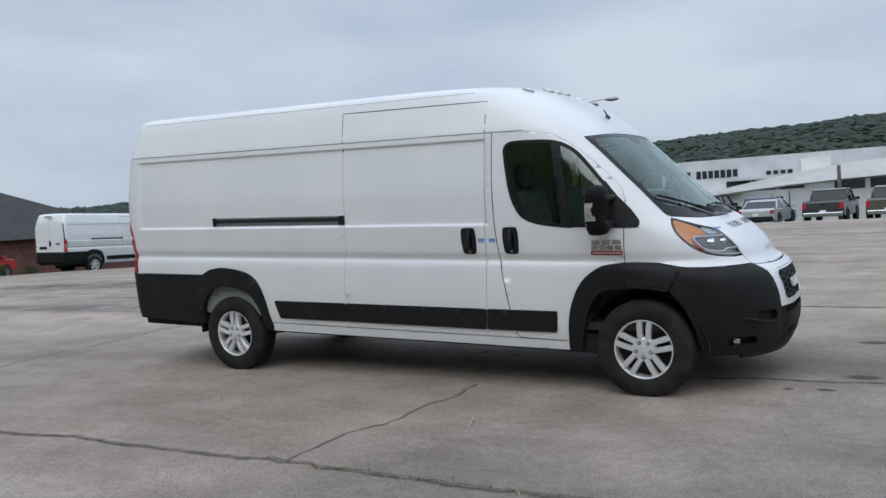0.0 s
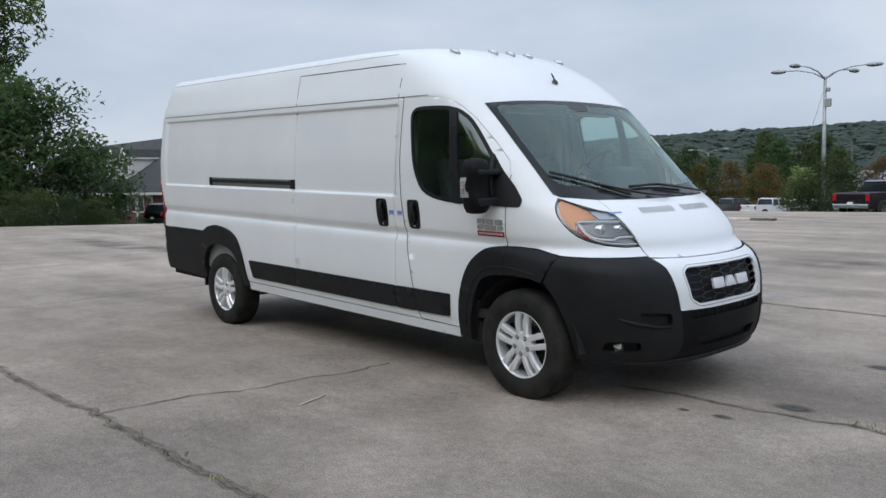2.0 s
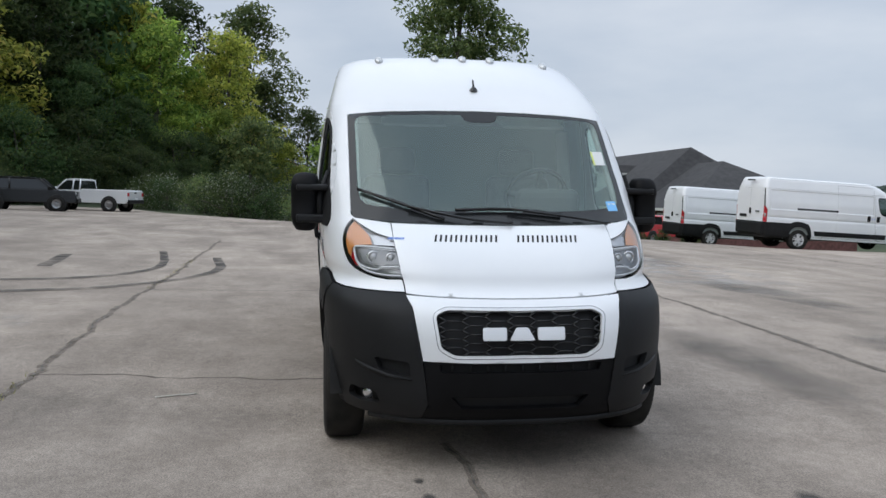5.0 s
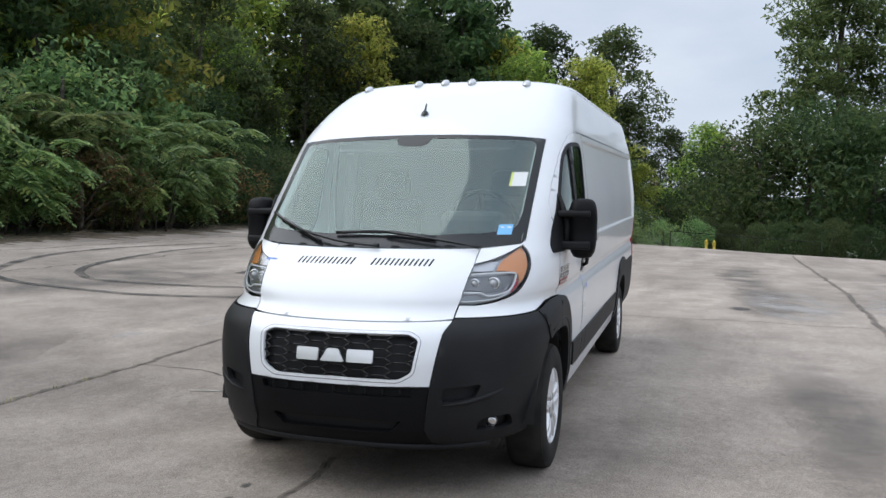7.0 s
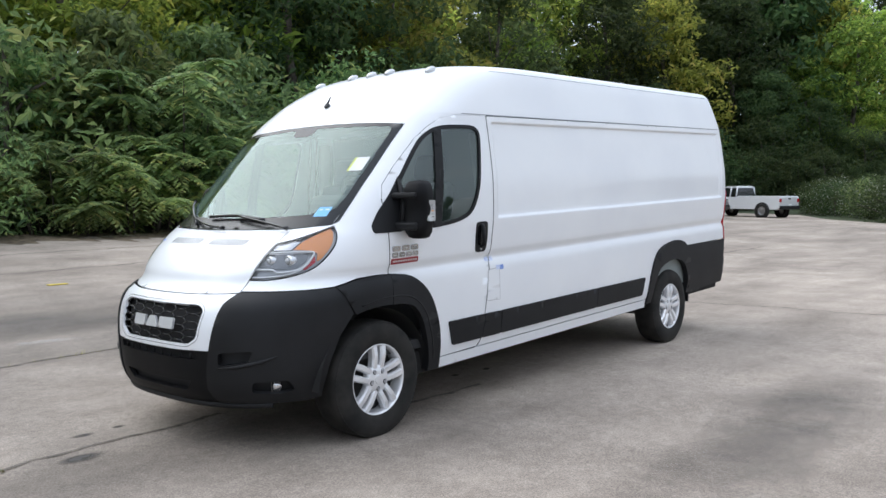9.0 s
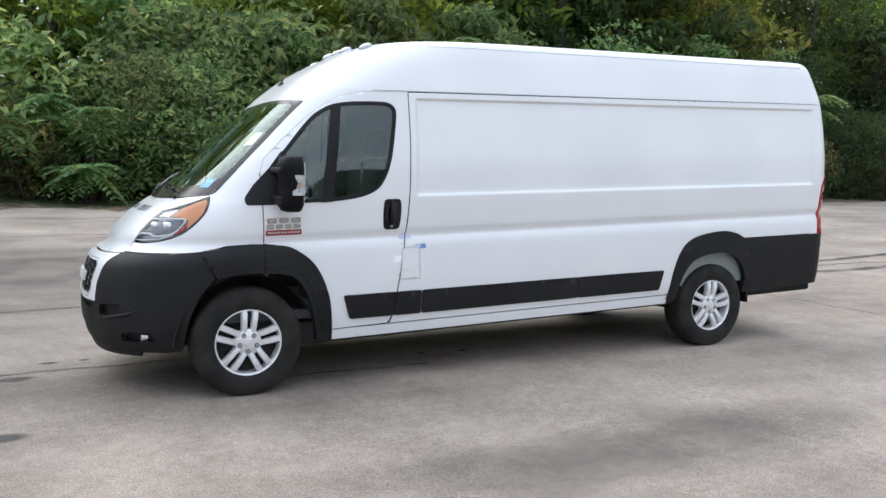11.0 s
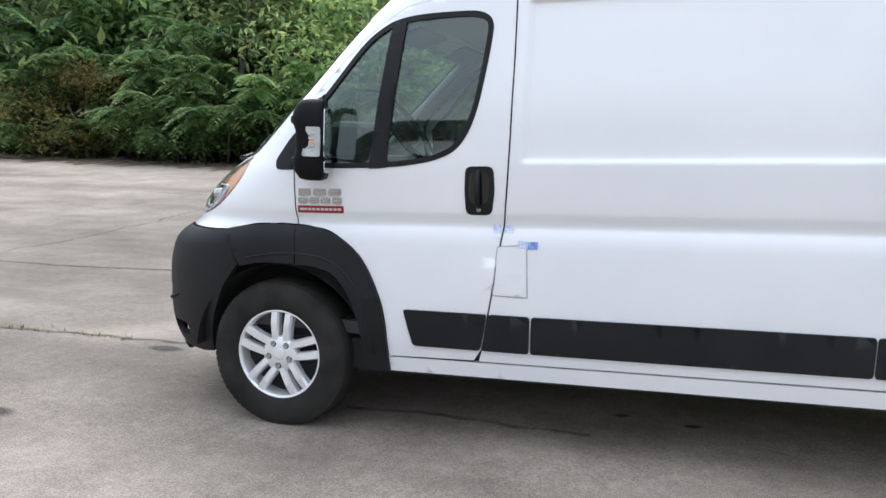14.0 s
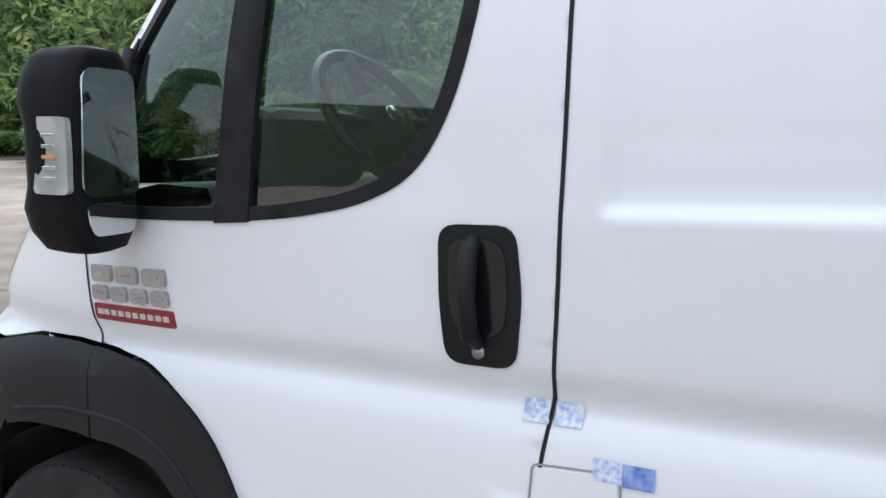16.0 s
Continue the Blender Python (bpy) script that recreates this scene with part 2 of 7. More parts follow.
def rounded(poly, r, n=4):
    """A polygon with its corners rounded."""
    out, k = [], len(poly)
    for i in range(k):
        a, b, c = (np.array(poly[(i + j) % k], float) for j in (-1, 0, 1))
        ra = min(r, 0.45 * np.linalg.norm(a - b))
        rc = min(r, 0.45 * np.linalg.norm(c - b))
        p, q = b + (a - b) / np.linalg.norm(a - b) * ra, b + (c - b) / np.linalg.norm(c - b) * rc
        for j in range(n + 1):
            t = j / n
            out.append(tuple((1 - t) ** 2 * p + 2 * t * (1 - t) * b + t * t * q))
    return out


def area2(poly):
    return 0.5 * sum(a[0] * b[1] - b[0] * a[1] for a, b in zip(poly, poly[1:] + poly[:1]))


def inset(poly, d):
    """A polygon drawn in by d (out, where negative)."""
    poly = [p for i, p in enumerate(poly) if math.dist(p, poly[i - 1]) > 1e-5]
    sgn = 1 if area2(poly) > 0 else -1
    out, k = [], len(poly)
    for i in range(k):
        a, b, c = (np.array(poly[(i + j) % k], float) for j in (-1, 0, 1))
        u, v = (b - a) / np.linalg.norm(b - a), (c - b) / np.linalg.norm(c - b)
        n1, n2 = np.array((-u[1], u[0])) * sgn, np.array((-v[1], v[0])) * sgn
        mid = n1 + n2
        mid /= max(0.4, mid.dot(mid)) / 2 if mid.dot(mid) > 0.4 else 1
        out.append(tuple(b + mid * d / (1 if mid.dot(mid) < 4 else 2)))
    return out


def inside(px, py, poly):
    p = np.array(poly)
    x, y, x2, y2 = p[:, 0], p[:, 1], np.roll(p[:, 0], -1), np.roll(p[:, 1], -1)
    c = (y[None] > py[:, None]) != (y2[None] > py[:, None])
    with np.errstate(divide="ignore", invalid="ignore"):
        xi = (x2 - x)[None] * (py[:, None] - y[None]) / (y2 - y)[None] + x[None]
    return (np.sum(c & (px[:, None] < xi), axis=1) % 2) == 1


def densify(poly, step):
    out = []
    for a, b in zip(poly, list(poly[1:]) + [poly[0]]):
        n = max(1, int(math.ceil(math.dist(a, b) / step)))
        out += [(a[0] + (b[0] - a[0]) * k / n, a[1] + (b[1] - a[1]) * k / n) for k in range(n)]
    return out


def skin(outline, fn, flip, cols, rows, holes=(), rim=0.012, rim_dir=None, step=0.05, squash=1.0):
    """A curved panel: the outline (with holes), filled with a net of cols x rows, laid on the surface fn; its edge is turned in by rim."""
    from mathutils.geometry import delaunay_2d_cdt
    loops = [densify(list(outline), step)] + [densify(list(h), step) for h in holes]
    pts, edges = [], []
    for lp in loops:
        o = len(pts)
        pts += lp
        edges += [(o + i, o + (i + 1) % len(lp)) for i in range(len(lp))]
    gx, gy = np.meshgrid(cols, rows)
    gx, gy = gx.ravel(), gy.ravel()
    keep = inside(gx, gy, loops[0])
    for lp in loops[1:]:
        keep &= ~inside(gx, gy, lp)
    b0 = np.array(pts)
    gx, gy = gx[keep], gy[keep]
    if len(gx):
        near = np.min((gx[:, None] - b0[None, :, 0]) ** 2 + (gy[:, None] - b0[None, :, 1]) ** 2, axis=1) > 0.00003
        pts = pts + list(zip(gx[near].tolist(), gy[near].tolist()))
    vs, es, fs, *_ = delaunay_2d_cdt([Vector((p[0] * squash, p[1])) for p in pts], edges, [], 0, 1e-6)
    vs = [Vector((v.x / squash, v.y)) for v in vs]
    cen = np.array([[sum(vs[i].x for i in f) / 3, sum(vs[i].y for i in f) / 3] for f in fs])
    ok = inside(cen[:, 0], cen[:, 1], loops[0])
    for lp in loops[1:]:
        ok &= ~inside(cen[:, 0], cen[:, 1], lp)
    b = bmesh.new()
    bv = [b.verts.new(fn(v.x, v.y)) for v in vs]
    for f, k in zip(fs, ok):
        if k:
            try:
                b.faces.new([bv[i] for i in (f[::-1] if flip else f)]).smooth = True
            except ValueError:
                pass
    for v in [v for v in b.verts if not v.link_faces]:
        b.verts.remove(v)
    if rim:
        b.normal_update()
        border = [e for e in b.edges if len(e.link_faces) == 1]
        lower = {}
        for e in border:
            for v in e.verts:
                if v not in lower:
                    lower[v] = b.verts.new(v.co - v.normal * rim)
        for e in border:
            f = e.link_faces[0]
            lp = next(l for l in f.loops if l.edge == e)
            a, c = lp.vert, lp.link_loop_next.vert
            b.faces.new((c, a, lower[a], lower[c])).smooth = False
            e.smooth = False
    return b


# ---- the van's shape: plan outline at each height ----
RAKE = 0.034
XF = pchip([0.20, 0.31, 0.36, 0.42, 0.50, 0.62, 0.74, 0.86, 0.91, 0.945, 0.965, 1.0, 1.06, 1.12, 1.20, 1.26, 1.32, 1.41, 1.60, 1.82, 1.976, 2.05, 2.10, 2.20, 2.28, 2.352, 2.40, 2.414, 2.423, 2.428, 2.432, 2.435],
           [0.70, 0.86, 0.905, 0.93, 0.945, 0.950, 0.945, 0.915, 0.885, 0.84, 0.80, 0.765, 0.735, 0.690, 0.605, 0.515, 0.41, 0.295, 0.085, -0.140, -0.305, -0.385, -0.445, -0.575, -0.715, -0.86, -1.0, -1.10, -1.28, -1.55, -1.9, -2.6])
WID = pchip([0.20, 0.31, 0.40, 0.47, 0.62, 0.80, 0.92, 0.962, 0.990, 1.003, 1.012, 1.066, 1.095, 1.20, 1.29, 1.50, 1.75, 1.96, 2.02, 2.15, 2.28, 2.33, 2.36, 2.385, 2.40, 2.412, 2.421, 2.428, 2.432, 2.435],
            [0.91, 0.938, 0.957, 0.971, 0.983, 0.991, 0.991, 0.986, 0.976, 0.969, 0.968, 0.989, 0.994, 1.004, 1.012, 1.010, 0.985, 0.957, 0.949, 0.917, 0.884, 0.868, 0.857, 0.838, 0.817, 0.782, 0.71, 0.57, 0.36, 0.04])
XS = pchip([0.2, 0.88, 0.97, 1.0, 1.2, 1.32, 1.6, 1.95, 2.1, 2.3, 2.4, 2.435], [-0.1, -0.1, -0.3, -0.4, -0.54, -0.75, -0.85, -0.96, -1.2, -1.7, -2.0, -3.2])
MM = pchip([0.2, 0.9, 1.0, 1.2, 1.32, 1.45, 1.6, 1.95, 2.3, 2.435], [2.8, 2.8, 3.0, 3.15, 3.6, 3.8, 3.9, 4.0, 4.0, 3.0])
XR = pchip([0.2, 0.83, 0.9, 1.45, 1.8, 2.05, 2.25, 2.40, 2.435], [-5.415, -5.415, -5.40, -5.39, -5.38, -5.355, -5.30, -5.23, -5.10])


def relief(x, z):
    """Pressed shapes of the cargo side: the sunk field between the two side lines, and the gutter groove."""
    r = 0.0
    if x < -1.1:
        field = smoothstep(1.285, 1.308, z) * (1 - smoothstep(1.960, 1.971, z)) * smoothstep(1.165, 1.20, -x) * (1 - smoothstep(5.14, 5.20, -x))
        r -= 0.017 * field
    return r


def rear_round(x, z, y):
    d = (XR(z) + 0.14 - x) / 0.14
    if d > 0:
        y -= 0.09 * (1 - math.sqrt(max(0.0, 1 - min(1.0, d) ** 2)))
    return y


def wide(x, z):
    xs, xf, w, m = XS(z), XF(z), WID(z), MM(z)
    if x <= xs:
        y = w
    else:
        u = min(0.9999, (x - xs) / (xf - xs))
        y = w * (1 - u**m) ** (1 / m)
    return rear_round(x, z, y + relief(x, z))


def body(x, y, z):
    return Vector((x, y, z - RAKE * x))


def on_side(s, off=0.0):
    return lambda x, z: body(x, s * (wide(x, z) + off), z)


def on_front(off=0.0):
    def fn(q, z):
        xs, xf, w, m = XS(z), XF(z), WID(z), MM(z)
        a, s = abs(q), (1 if q >= 0 else -1)
        if a <= math.pi / 2:
            c, n = max(0.0, math.cos(a)), math.sin(a)
            r = (c**m + n**m) ** (-1 / m)
            x, y = xs + (xf - xs) * r * c, w * r * n
            return body(x + off * c, s * (y + off * n), z)
        x = xs - (a - math.pi / 2)
        return body(x, s * (rear_round(x, z, w + relief(x, z)) + off), z)
    return fn


def qy(y, z):
    """Round-the-nose coordinate of the point at half-width y and height z."""
    t, m = min(0.9999, abs(y) / WID(z)), MM(z)
    return math.copysign(math.atan2(t, (1 - t**m) ** (1 / m)), y)


def qx(x, z, s=1):
    xs, xf, m = XS(z), XF(z), MM(z)
    if x <= xs:
        return s * (math.pi / 2 + xs - x)
    u = min(0.9999, (x - xs) / (xf - xs))
    return s * math.atan2((1 - u**m) ** (1 / m), u)


def front_x(y, z):
    t, m = min(0.9999, abs(y) / WID(z)), MM(z)
    return XS(z) + (XF(z) - XS(z)) * (1 - t**m) ** (1 / m)


SIDE_ROWS = sorted([0.32, 0.36, 0.42, 0.47, 0.55, 0.62, 0.72, 0.82, 0.88, 0.92, 0.945, 0.962, 0.975, 0.984, 0.992, 0.998, 1.004, 1.009, 1.015, 1.028, 1.045, 1.062, 1.07, 1.08, 1.095, 1.12, 1.17, 1.23, 1.275, 1.285, 1.291, 1.297, 1.303, 1.31, 1.33,
                    1.365, 1.40, 1.435, 1.47, 1.505, 1.54, 1.575, 1.61, 1.645, 1.68, 1.715, 1.75, 1.785, 1.82, 1.855, 1.89, 1.92, 1.945, 1.955, 1.96, 1.966, 1.972, 1.98, 2.0, 2.02])
SIDE_COLS = sorted(round(v, 4) for v in {round(w, 4) for w in [-0.025 * k for k in range(44, 216)] + [-1.165, -1.175, -1.185, -1.195, -1.205, -5.13, -5.15, -5.17, -5.19, -5.22, -5.25, -5.28, -5.3, -5.32, -5.34, -5.36, -5.375] + [-0.05 * k for k in range(-12, 24)]})


def side_panel(outline, s, off=0.0, holes=(), rim=0.012, gap=0.0025):
    return skin(inset(list(outline), gap) if gap else outline, on_side(s, off), s > 0, SIDE_COLS, SIDE_ROWS, holes, rim, squash=0.5, step=0.022)


def nose_panel(outline, off=0.0, holes=(), rim=0.012, dq=0.05, dz=0.04, z0=0.2, z1=2.1):
    return skin(outline, on_front(off), False, np.arange(-3.0, 3.0, dq), np.arange(z0, z1, dz), holes, rim)


def ribbon(pts, fn, width, off_normal, close=False):
    """A flat strip that follows points on a surface fn(a, b)."""
    b = bmesh.new()
    p3 = [fn(*p) for p in pts]
    n = len(p3)
    ca = []
    for i in range(n):
        d = (p3[(i + 1) % n] - p3[i - 1]) if close else (p3[min(i + 1, n - 1)] - p3[max(i - 1, 0)])
        a, c = pts[i]
        na = fn(a + 0.004, c) - fn(a - 0.004, c)
        nc = fn(a, c + 0.004) - fn(a, c - 0.004)
        nor = na.cross(nc).normalized()
        side = nor.cross(d).normalized()
        ca.append((b.verts.new(p3[i] + side * width / 2 + off_normal * nor), b.verts.new(p3[i] - side * width / 2 + off_normal * nor)))
    for i in range(n if close else n - 1):
        u, v = ca[i], ca[(i + 1) % n]
        b.faces.new((u[0], u[1], v[1], v[0])).smooth = True
    return b


# ---- the white cargo van ----
DOOR_FRONT = [(-0.10, 1.0), (-0.095, 1.10), (-0.086, 1.3), (-0.080, 1.465), (-0.109, 1.555), (-0.218, 1.671), (-0.403, 1.844), (-0.52, 1.925), (-0.63, 1.983), (-0.783, 2.008), (-0.95, 2.013), (-1.124, 2.013)]
DOOR_REAR = [(-1.118, 2.013), (-1.122, 1.85), (-1.124, 1.646), (-1.120, 1.337), (-1.106, 1.063), (-1.077, 0.828), (-1.041, 0.593), (-1.018, 0.453), (-0.981, 0.395)]
ARCH_F = [(-0.571, 0.32), (-0.569, 0.39), (-0.539, 0.627), (-0.442, 0.842), (-0.294, 0.962), (-0.17, 0.992), (-0.10, 0.998)]
LIP_F = [(-0.105, 0.81), (-0.2, 0.803), (-0.293, 0.775), (-0.36, 0.70), (-0.407, 0.597), (-0.457, 0.396), (-0.46, 0.32)]
ARCH_R = [(-3.535, 0.345), (-3.55, 0.42), (-3.588, 0.607), (-3.662, 0.776), (-3.80, 0.865), (-4.07, 0.905), (-4.25, 0.885), (-4.36, 0.834)]
LIP_R = [(-4.40, 0.345), (-4.40, 0.49), (-4.33, 0.62), (-4.22, 0.695), (-4.059, 0.721), (-3.88, 0.70), (-3.75, 0.64), (-3.66, 0.5), (-3.63, 0.345)]
WINDOW = [(-0.13, 1.264), (-0.361, 1.264), (-0.566, 1.269), (-0.70, 1.283), (-0.80, 1.305), (-0.88, 1.346), (-0.935, 1.42), (-0.975, 1.531), (-1.005, 1.70), (-1.022, 1.838), (-1.020, 1.885), (-0.999, 1.918),
          (-0.95, 1.938), (-0.861, 1.942), (-0.70, 1.938), (-0.60, 1.926), (-0.515, 1.897), (-0.403, 1.815), (-0.216, 1.59), (-0.13, 1.487)]
WINDOW = WINDOW[:1] + spline(WINDOW[1:-1], 4) + WINDOW[-1:]
LAMP_TOP = [(0.828, 1.318), (0.775, 1.283), (0.715, 1.252), (0.66, 1.235), (0.619, 1.226)]
LAMP_IN = [(0.607, 1.16), (0.596, 1.09), (0.582, 1.027)]
LAMP_LOW = [(0.66, 1.022), (0.75, 1.034), (0.83, 1.066), (0.868, 1.12), (0.883, 1.2), (0.866, 1.27), (0.828, 1.318)]
LAMP = spline(LAMP_TOP, 3) + LAMP_IN + spline(LAMP_LOW, 4)[:-1]
GRILLE = [(-0.437, 0.872), (-0.385, 0.899), (0, 0.896), (0.385, 0.899), (0.437, 0.872), (0.412, 0.712), (0.345, 0.674), (0, 0.676), (-0.345, 0.674), (-0.412, 0.712)]


def nose(pts, s=1):
    """Points (half-width, height) as round-the-nose points."""
    return [(s * qy(y, z) if s < 0 else qy(y, z), z) for y, z in pts]


def upper_shell():
    levels = [2.02, 2.05, 2.08, 2.12, 2.16, 2.20, 2.24, 2.27, 2.285, 2.30, 2.32, 2.335, 2.35, 2.365, 2.38, 2.39, 2.40, 2.407, 2.413, 2.418, 2.423, 2.427, 2.430, 2.4325, 2.435]
    fr = [k / 30 for k in range(1, 24)] + [0.80, 0.84, 0.88, 0.91, 0.94, 0.96, 0.975, 0.985, 0.993, 1.0]
    b, rings = bmesh.new(), []
    F = on_front()
    for z in levels:
        half = [F(k * math.pi / 2 / 28, z) for k in range(29)]
        xs, xr = XS(z), XR(z)
        for t in fr:
            x = xs + (xr - xs) * t
            half.append(body(x, max(0.0, rear_round(x, z, WID(z))), z))
        last = half[-1]
        half += [Vector((last.x, last.y * k, last.z)) for k in (0.75, 0.5, 0.25, 0.0)]
        ring = [b.verts.new(p) for p in half]
        other = [b.verts.new((p.x, -p.y, p.z)) for p in half[-2:0:-1]]
        rings.append(ring + other)
    n = len(rings[0])
    for p, q in zip(rings, rings[1:]):
        for k in range(n):
            b.faces.new((p[k], p[(k + 1) % n], q[(k + 1) % n], q[k])).smooth = True
    top = rings[-1]
    for k in range(n // 2):
        vs = [top[k], top[k + 1], top[(n - k - 1) % n], top[(n - k) % n]]
        vs = [v for i, v in enumerate(vs) if v not in vs[:i]]
        if len(vs) > 2:
            b.faces.new(vs).smooth = True
    bmesh.ops.recalc_face_normals(b, faces=b.faces)
    return b


def wheel(parent, x, y, z, s):
    """Tyre, silver rim with five pairs of spokes, nuts and cap."""
    hub = new("wheel", None)
    hub.parent, hub.location = parent, (x, y, z)
    R = 0.363
    prof = [(-0.10, 0.215), (-0.112, 0.24), (-0.116, 0.29), (-0.110, 0.330), (-0.098, 0.350), (-0.085, 0.359), (-0.05, R), (0, R + 0.001), (0.05, R), (0.085, 0.359), (0.098, 0.350), (0.110, 0.330), (0.116, 0.29), (0.112, 0.24), (0.10, 0.215)]
    b = lathe([(s * a, r) for a, r in prof], 72)
    for k in range(72):
        t = 2 * math.pi * k / 72
        for a in (0.092,):
            bb = box(0, 0, 0, 0.020, 0.016, 0.006)
            bmesh.ops.translate(bb, vec=(0, s * a, 0.3495), verts=bb.verts)
            bmesh.ops.rotate(bb, cent=(0, 0, 0), matrix=Matrix.Rotation(t, 3, "Y"), verts=bb.verts)
            join(b, bb)
    part("tyre", b, RUBBER, hub, "black rubber tyre")
    rim = lathe([(s * a, r) for a, r in [(-0.09, 0.205), (0.088, 0.205), (0.100, 0.211), (0.104, 0.217), (0.100, 0.222), (0.09, 0.22)]], 56)
    part("rim", rim, SILVER, hub, "silver wheel rim")
    dark = lathe([(s * 0.01, 0.205), (s * 0.01, 0.0005)], 32)
    part("brake_disc", dark, UNDER, hub)
    for k in range(5):
        t0 = 2 * math.pi * k / 5 - s * 0.06
        for side in (-1, 1):
            sp = bmesh.new()
            r0, r1 = 0.045, 0.207
            sec = []
            for r, wd, dep, off in ((r0, 0.042, 0.092, 0.026), (0.10, 0.040, 0.103, 0.0305), (0.15, 0.041, 0.108, 0.034), (r1, 0.043, 0.099, 0.037)):
                c = side * off
                sec.append([(c - wd / 2, dep - 0.014, r), (c - wd / 2 + 0.007, dep, r), (c + wd / 2 - 0.007, dep, r), (c + wd / 2, dep - 0.014, r), (c + wd / 2, dep - 0.05, r), (c - wd / 2, dep - 0.05, r)])
            vs = [[sp.verts.new((p[0], s * p[1], p[2])) for p in ring] for ring in sec]
            for a, c in zip(vs, vs[1:]):
                for i in range(6):
                    sp.faces.new((a[i], a[(i + 1) % 6], c[(i + 1) % 6], c[i]))
            sp.faces.new(vs[0])
            sp.faces.new(vs[-1])
            bmesh.ops.recalc_face_normals(sp, faces=sp.faces)
            bmesh.ops.rotate(sp, cent=(0, 0, 0), matrix=Matrix.Rotation(t0, 3, "Y"), verts=sp.verts)
            part("spoke", sp, SILVER, hub)
        nut = lathe([(s * a, r) for a, r in [(0.09, 0.0115), (0.102, 0.0115), (0.1025, 0.008), (0.1005, 0.007), (0.1005, 0.0005)]], 12)
        bmesh.ops.translate(nut, vec=(0, 0, 0.058), verts=nut.verts)
        bmesh.ops.rotate(nut, cent=(0, 0, 0), matrix=Matrix.Rotation(t0 + math.pi / 5, 3, "Y"), verts=nut.verts)
        part("nut", nut, STEEL, hub)
        well = lathe([(s * a, r) for a, r in [(0.094, 0.0155), (0.0983, 0.015), (0.0983, 0.0005)]], 16)
        bmesh.ops.translate(well, vec=(0, 0, 0.058), verts=well.verts)
        bmesh.ops.rotate(well, cent=(0, 0, 0), matrix=Matrix.Rotation(t0 + math.pi / 5, 3, "Y"), verts=well.verts)
        part("nut_well", well, UNDER, hub)
    part("hub_plate", lathe([(s * a, r) for a, r in [(0.05, 0.092), (0.090, 0.088), (0.0965, 0.080), (0.0975, 0.03)]], 40), SILVER, hub)
    part("centre_cap", lathe([(s * a, r) for a, r in [(0.09, 0.030), (0.0995, 0.0295), (0.1005, 0.026), (0.0995, 0.0005)]], 28), SILVER, hub)
    return hub


def handle(parent, x, z, s, name="door_handle"):
    """Dished black pull with an upright grip and a key lock."""
    fn = on_side(s, 0.004)
    hold = part(name, skin(rounded([(x + 0.062, z + 0.105), (x - 0.062, z + 0.105), (x - 0.07, z), (x - 0.058, z - 0.108), (x + 0.058, z - 0.108), (x + 0.066, z)], 0.03), fn, s > 0,
                           np.arange(-3, 0, 0.02), np.arange(1.0, 1.4, 0.02), rim=0.012, step=0.015), PLASTIC, parent, "black moulded plastic door handle")
    part("dish", skin(rounded([(x + 0.045, z + 0.085), (x - 0.045, z + 0.085), (x - 0.05, z), (x - 0.04, z - 0.06), (x + 0.04, z - 0.06), (x + 0.048, z)], 0.03), on_side(s, 0.0065), s > 0,
                      np.arange(-3, 0, 0.02), np.arange(1.0, 1.4, 0.02), rim=0.002, step=0.015), GLOSSBLACK, hold)
    y = s * (wide(x, z) + 0.018)
    g = tube([body(x + 0.005, y - s * 0.02, z + 0.092), body(x + 0.005, y + s * 0.006, z + 0.07), body(x + 0.006, y + s * 0.012, z), body(x + 0.002, y + s * 0.006, z - 0.055), body(x, y - s * 0.02, z - 0.07)], [0.012, 0.014, 0.015, 0.014, 0.012], 10)
    part("grip", g, PLASTIC, hold)
    c = body(x, s * (wide(x, z - 0.085) + 0.006), z - 0.085)
    part("key_lock", lathe([(s * a, r) for a, r in [(-0.004, 0.010), (0.003, 0.010), (0.004, 0.0005)]], 16, center=c), STEEL, hold)
    return hold


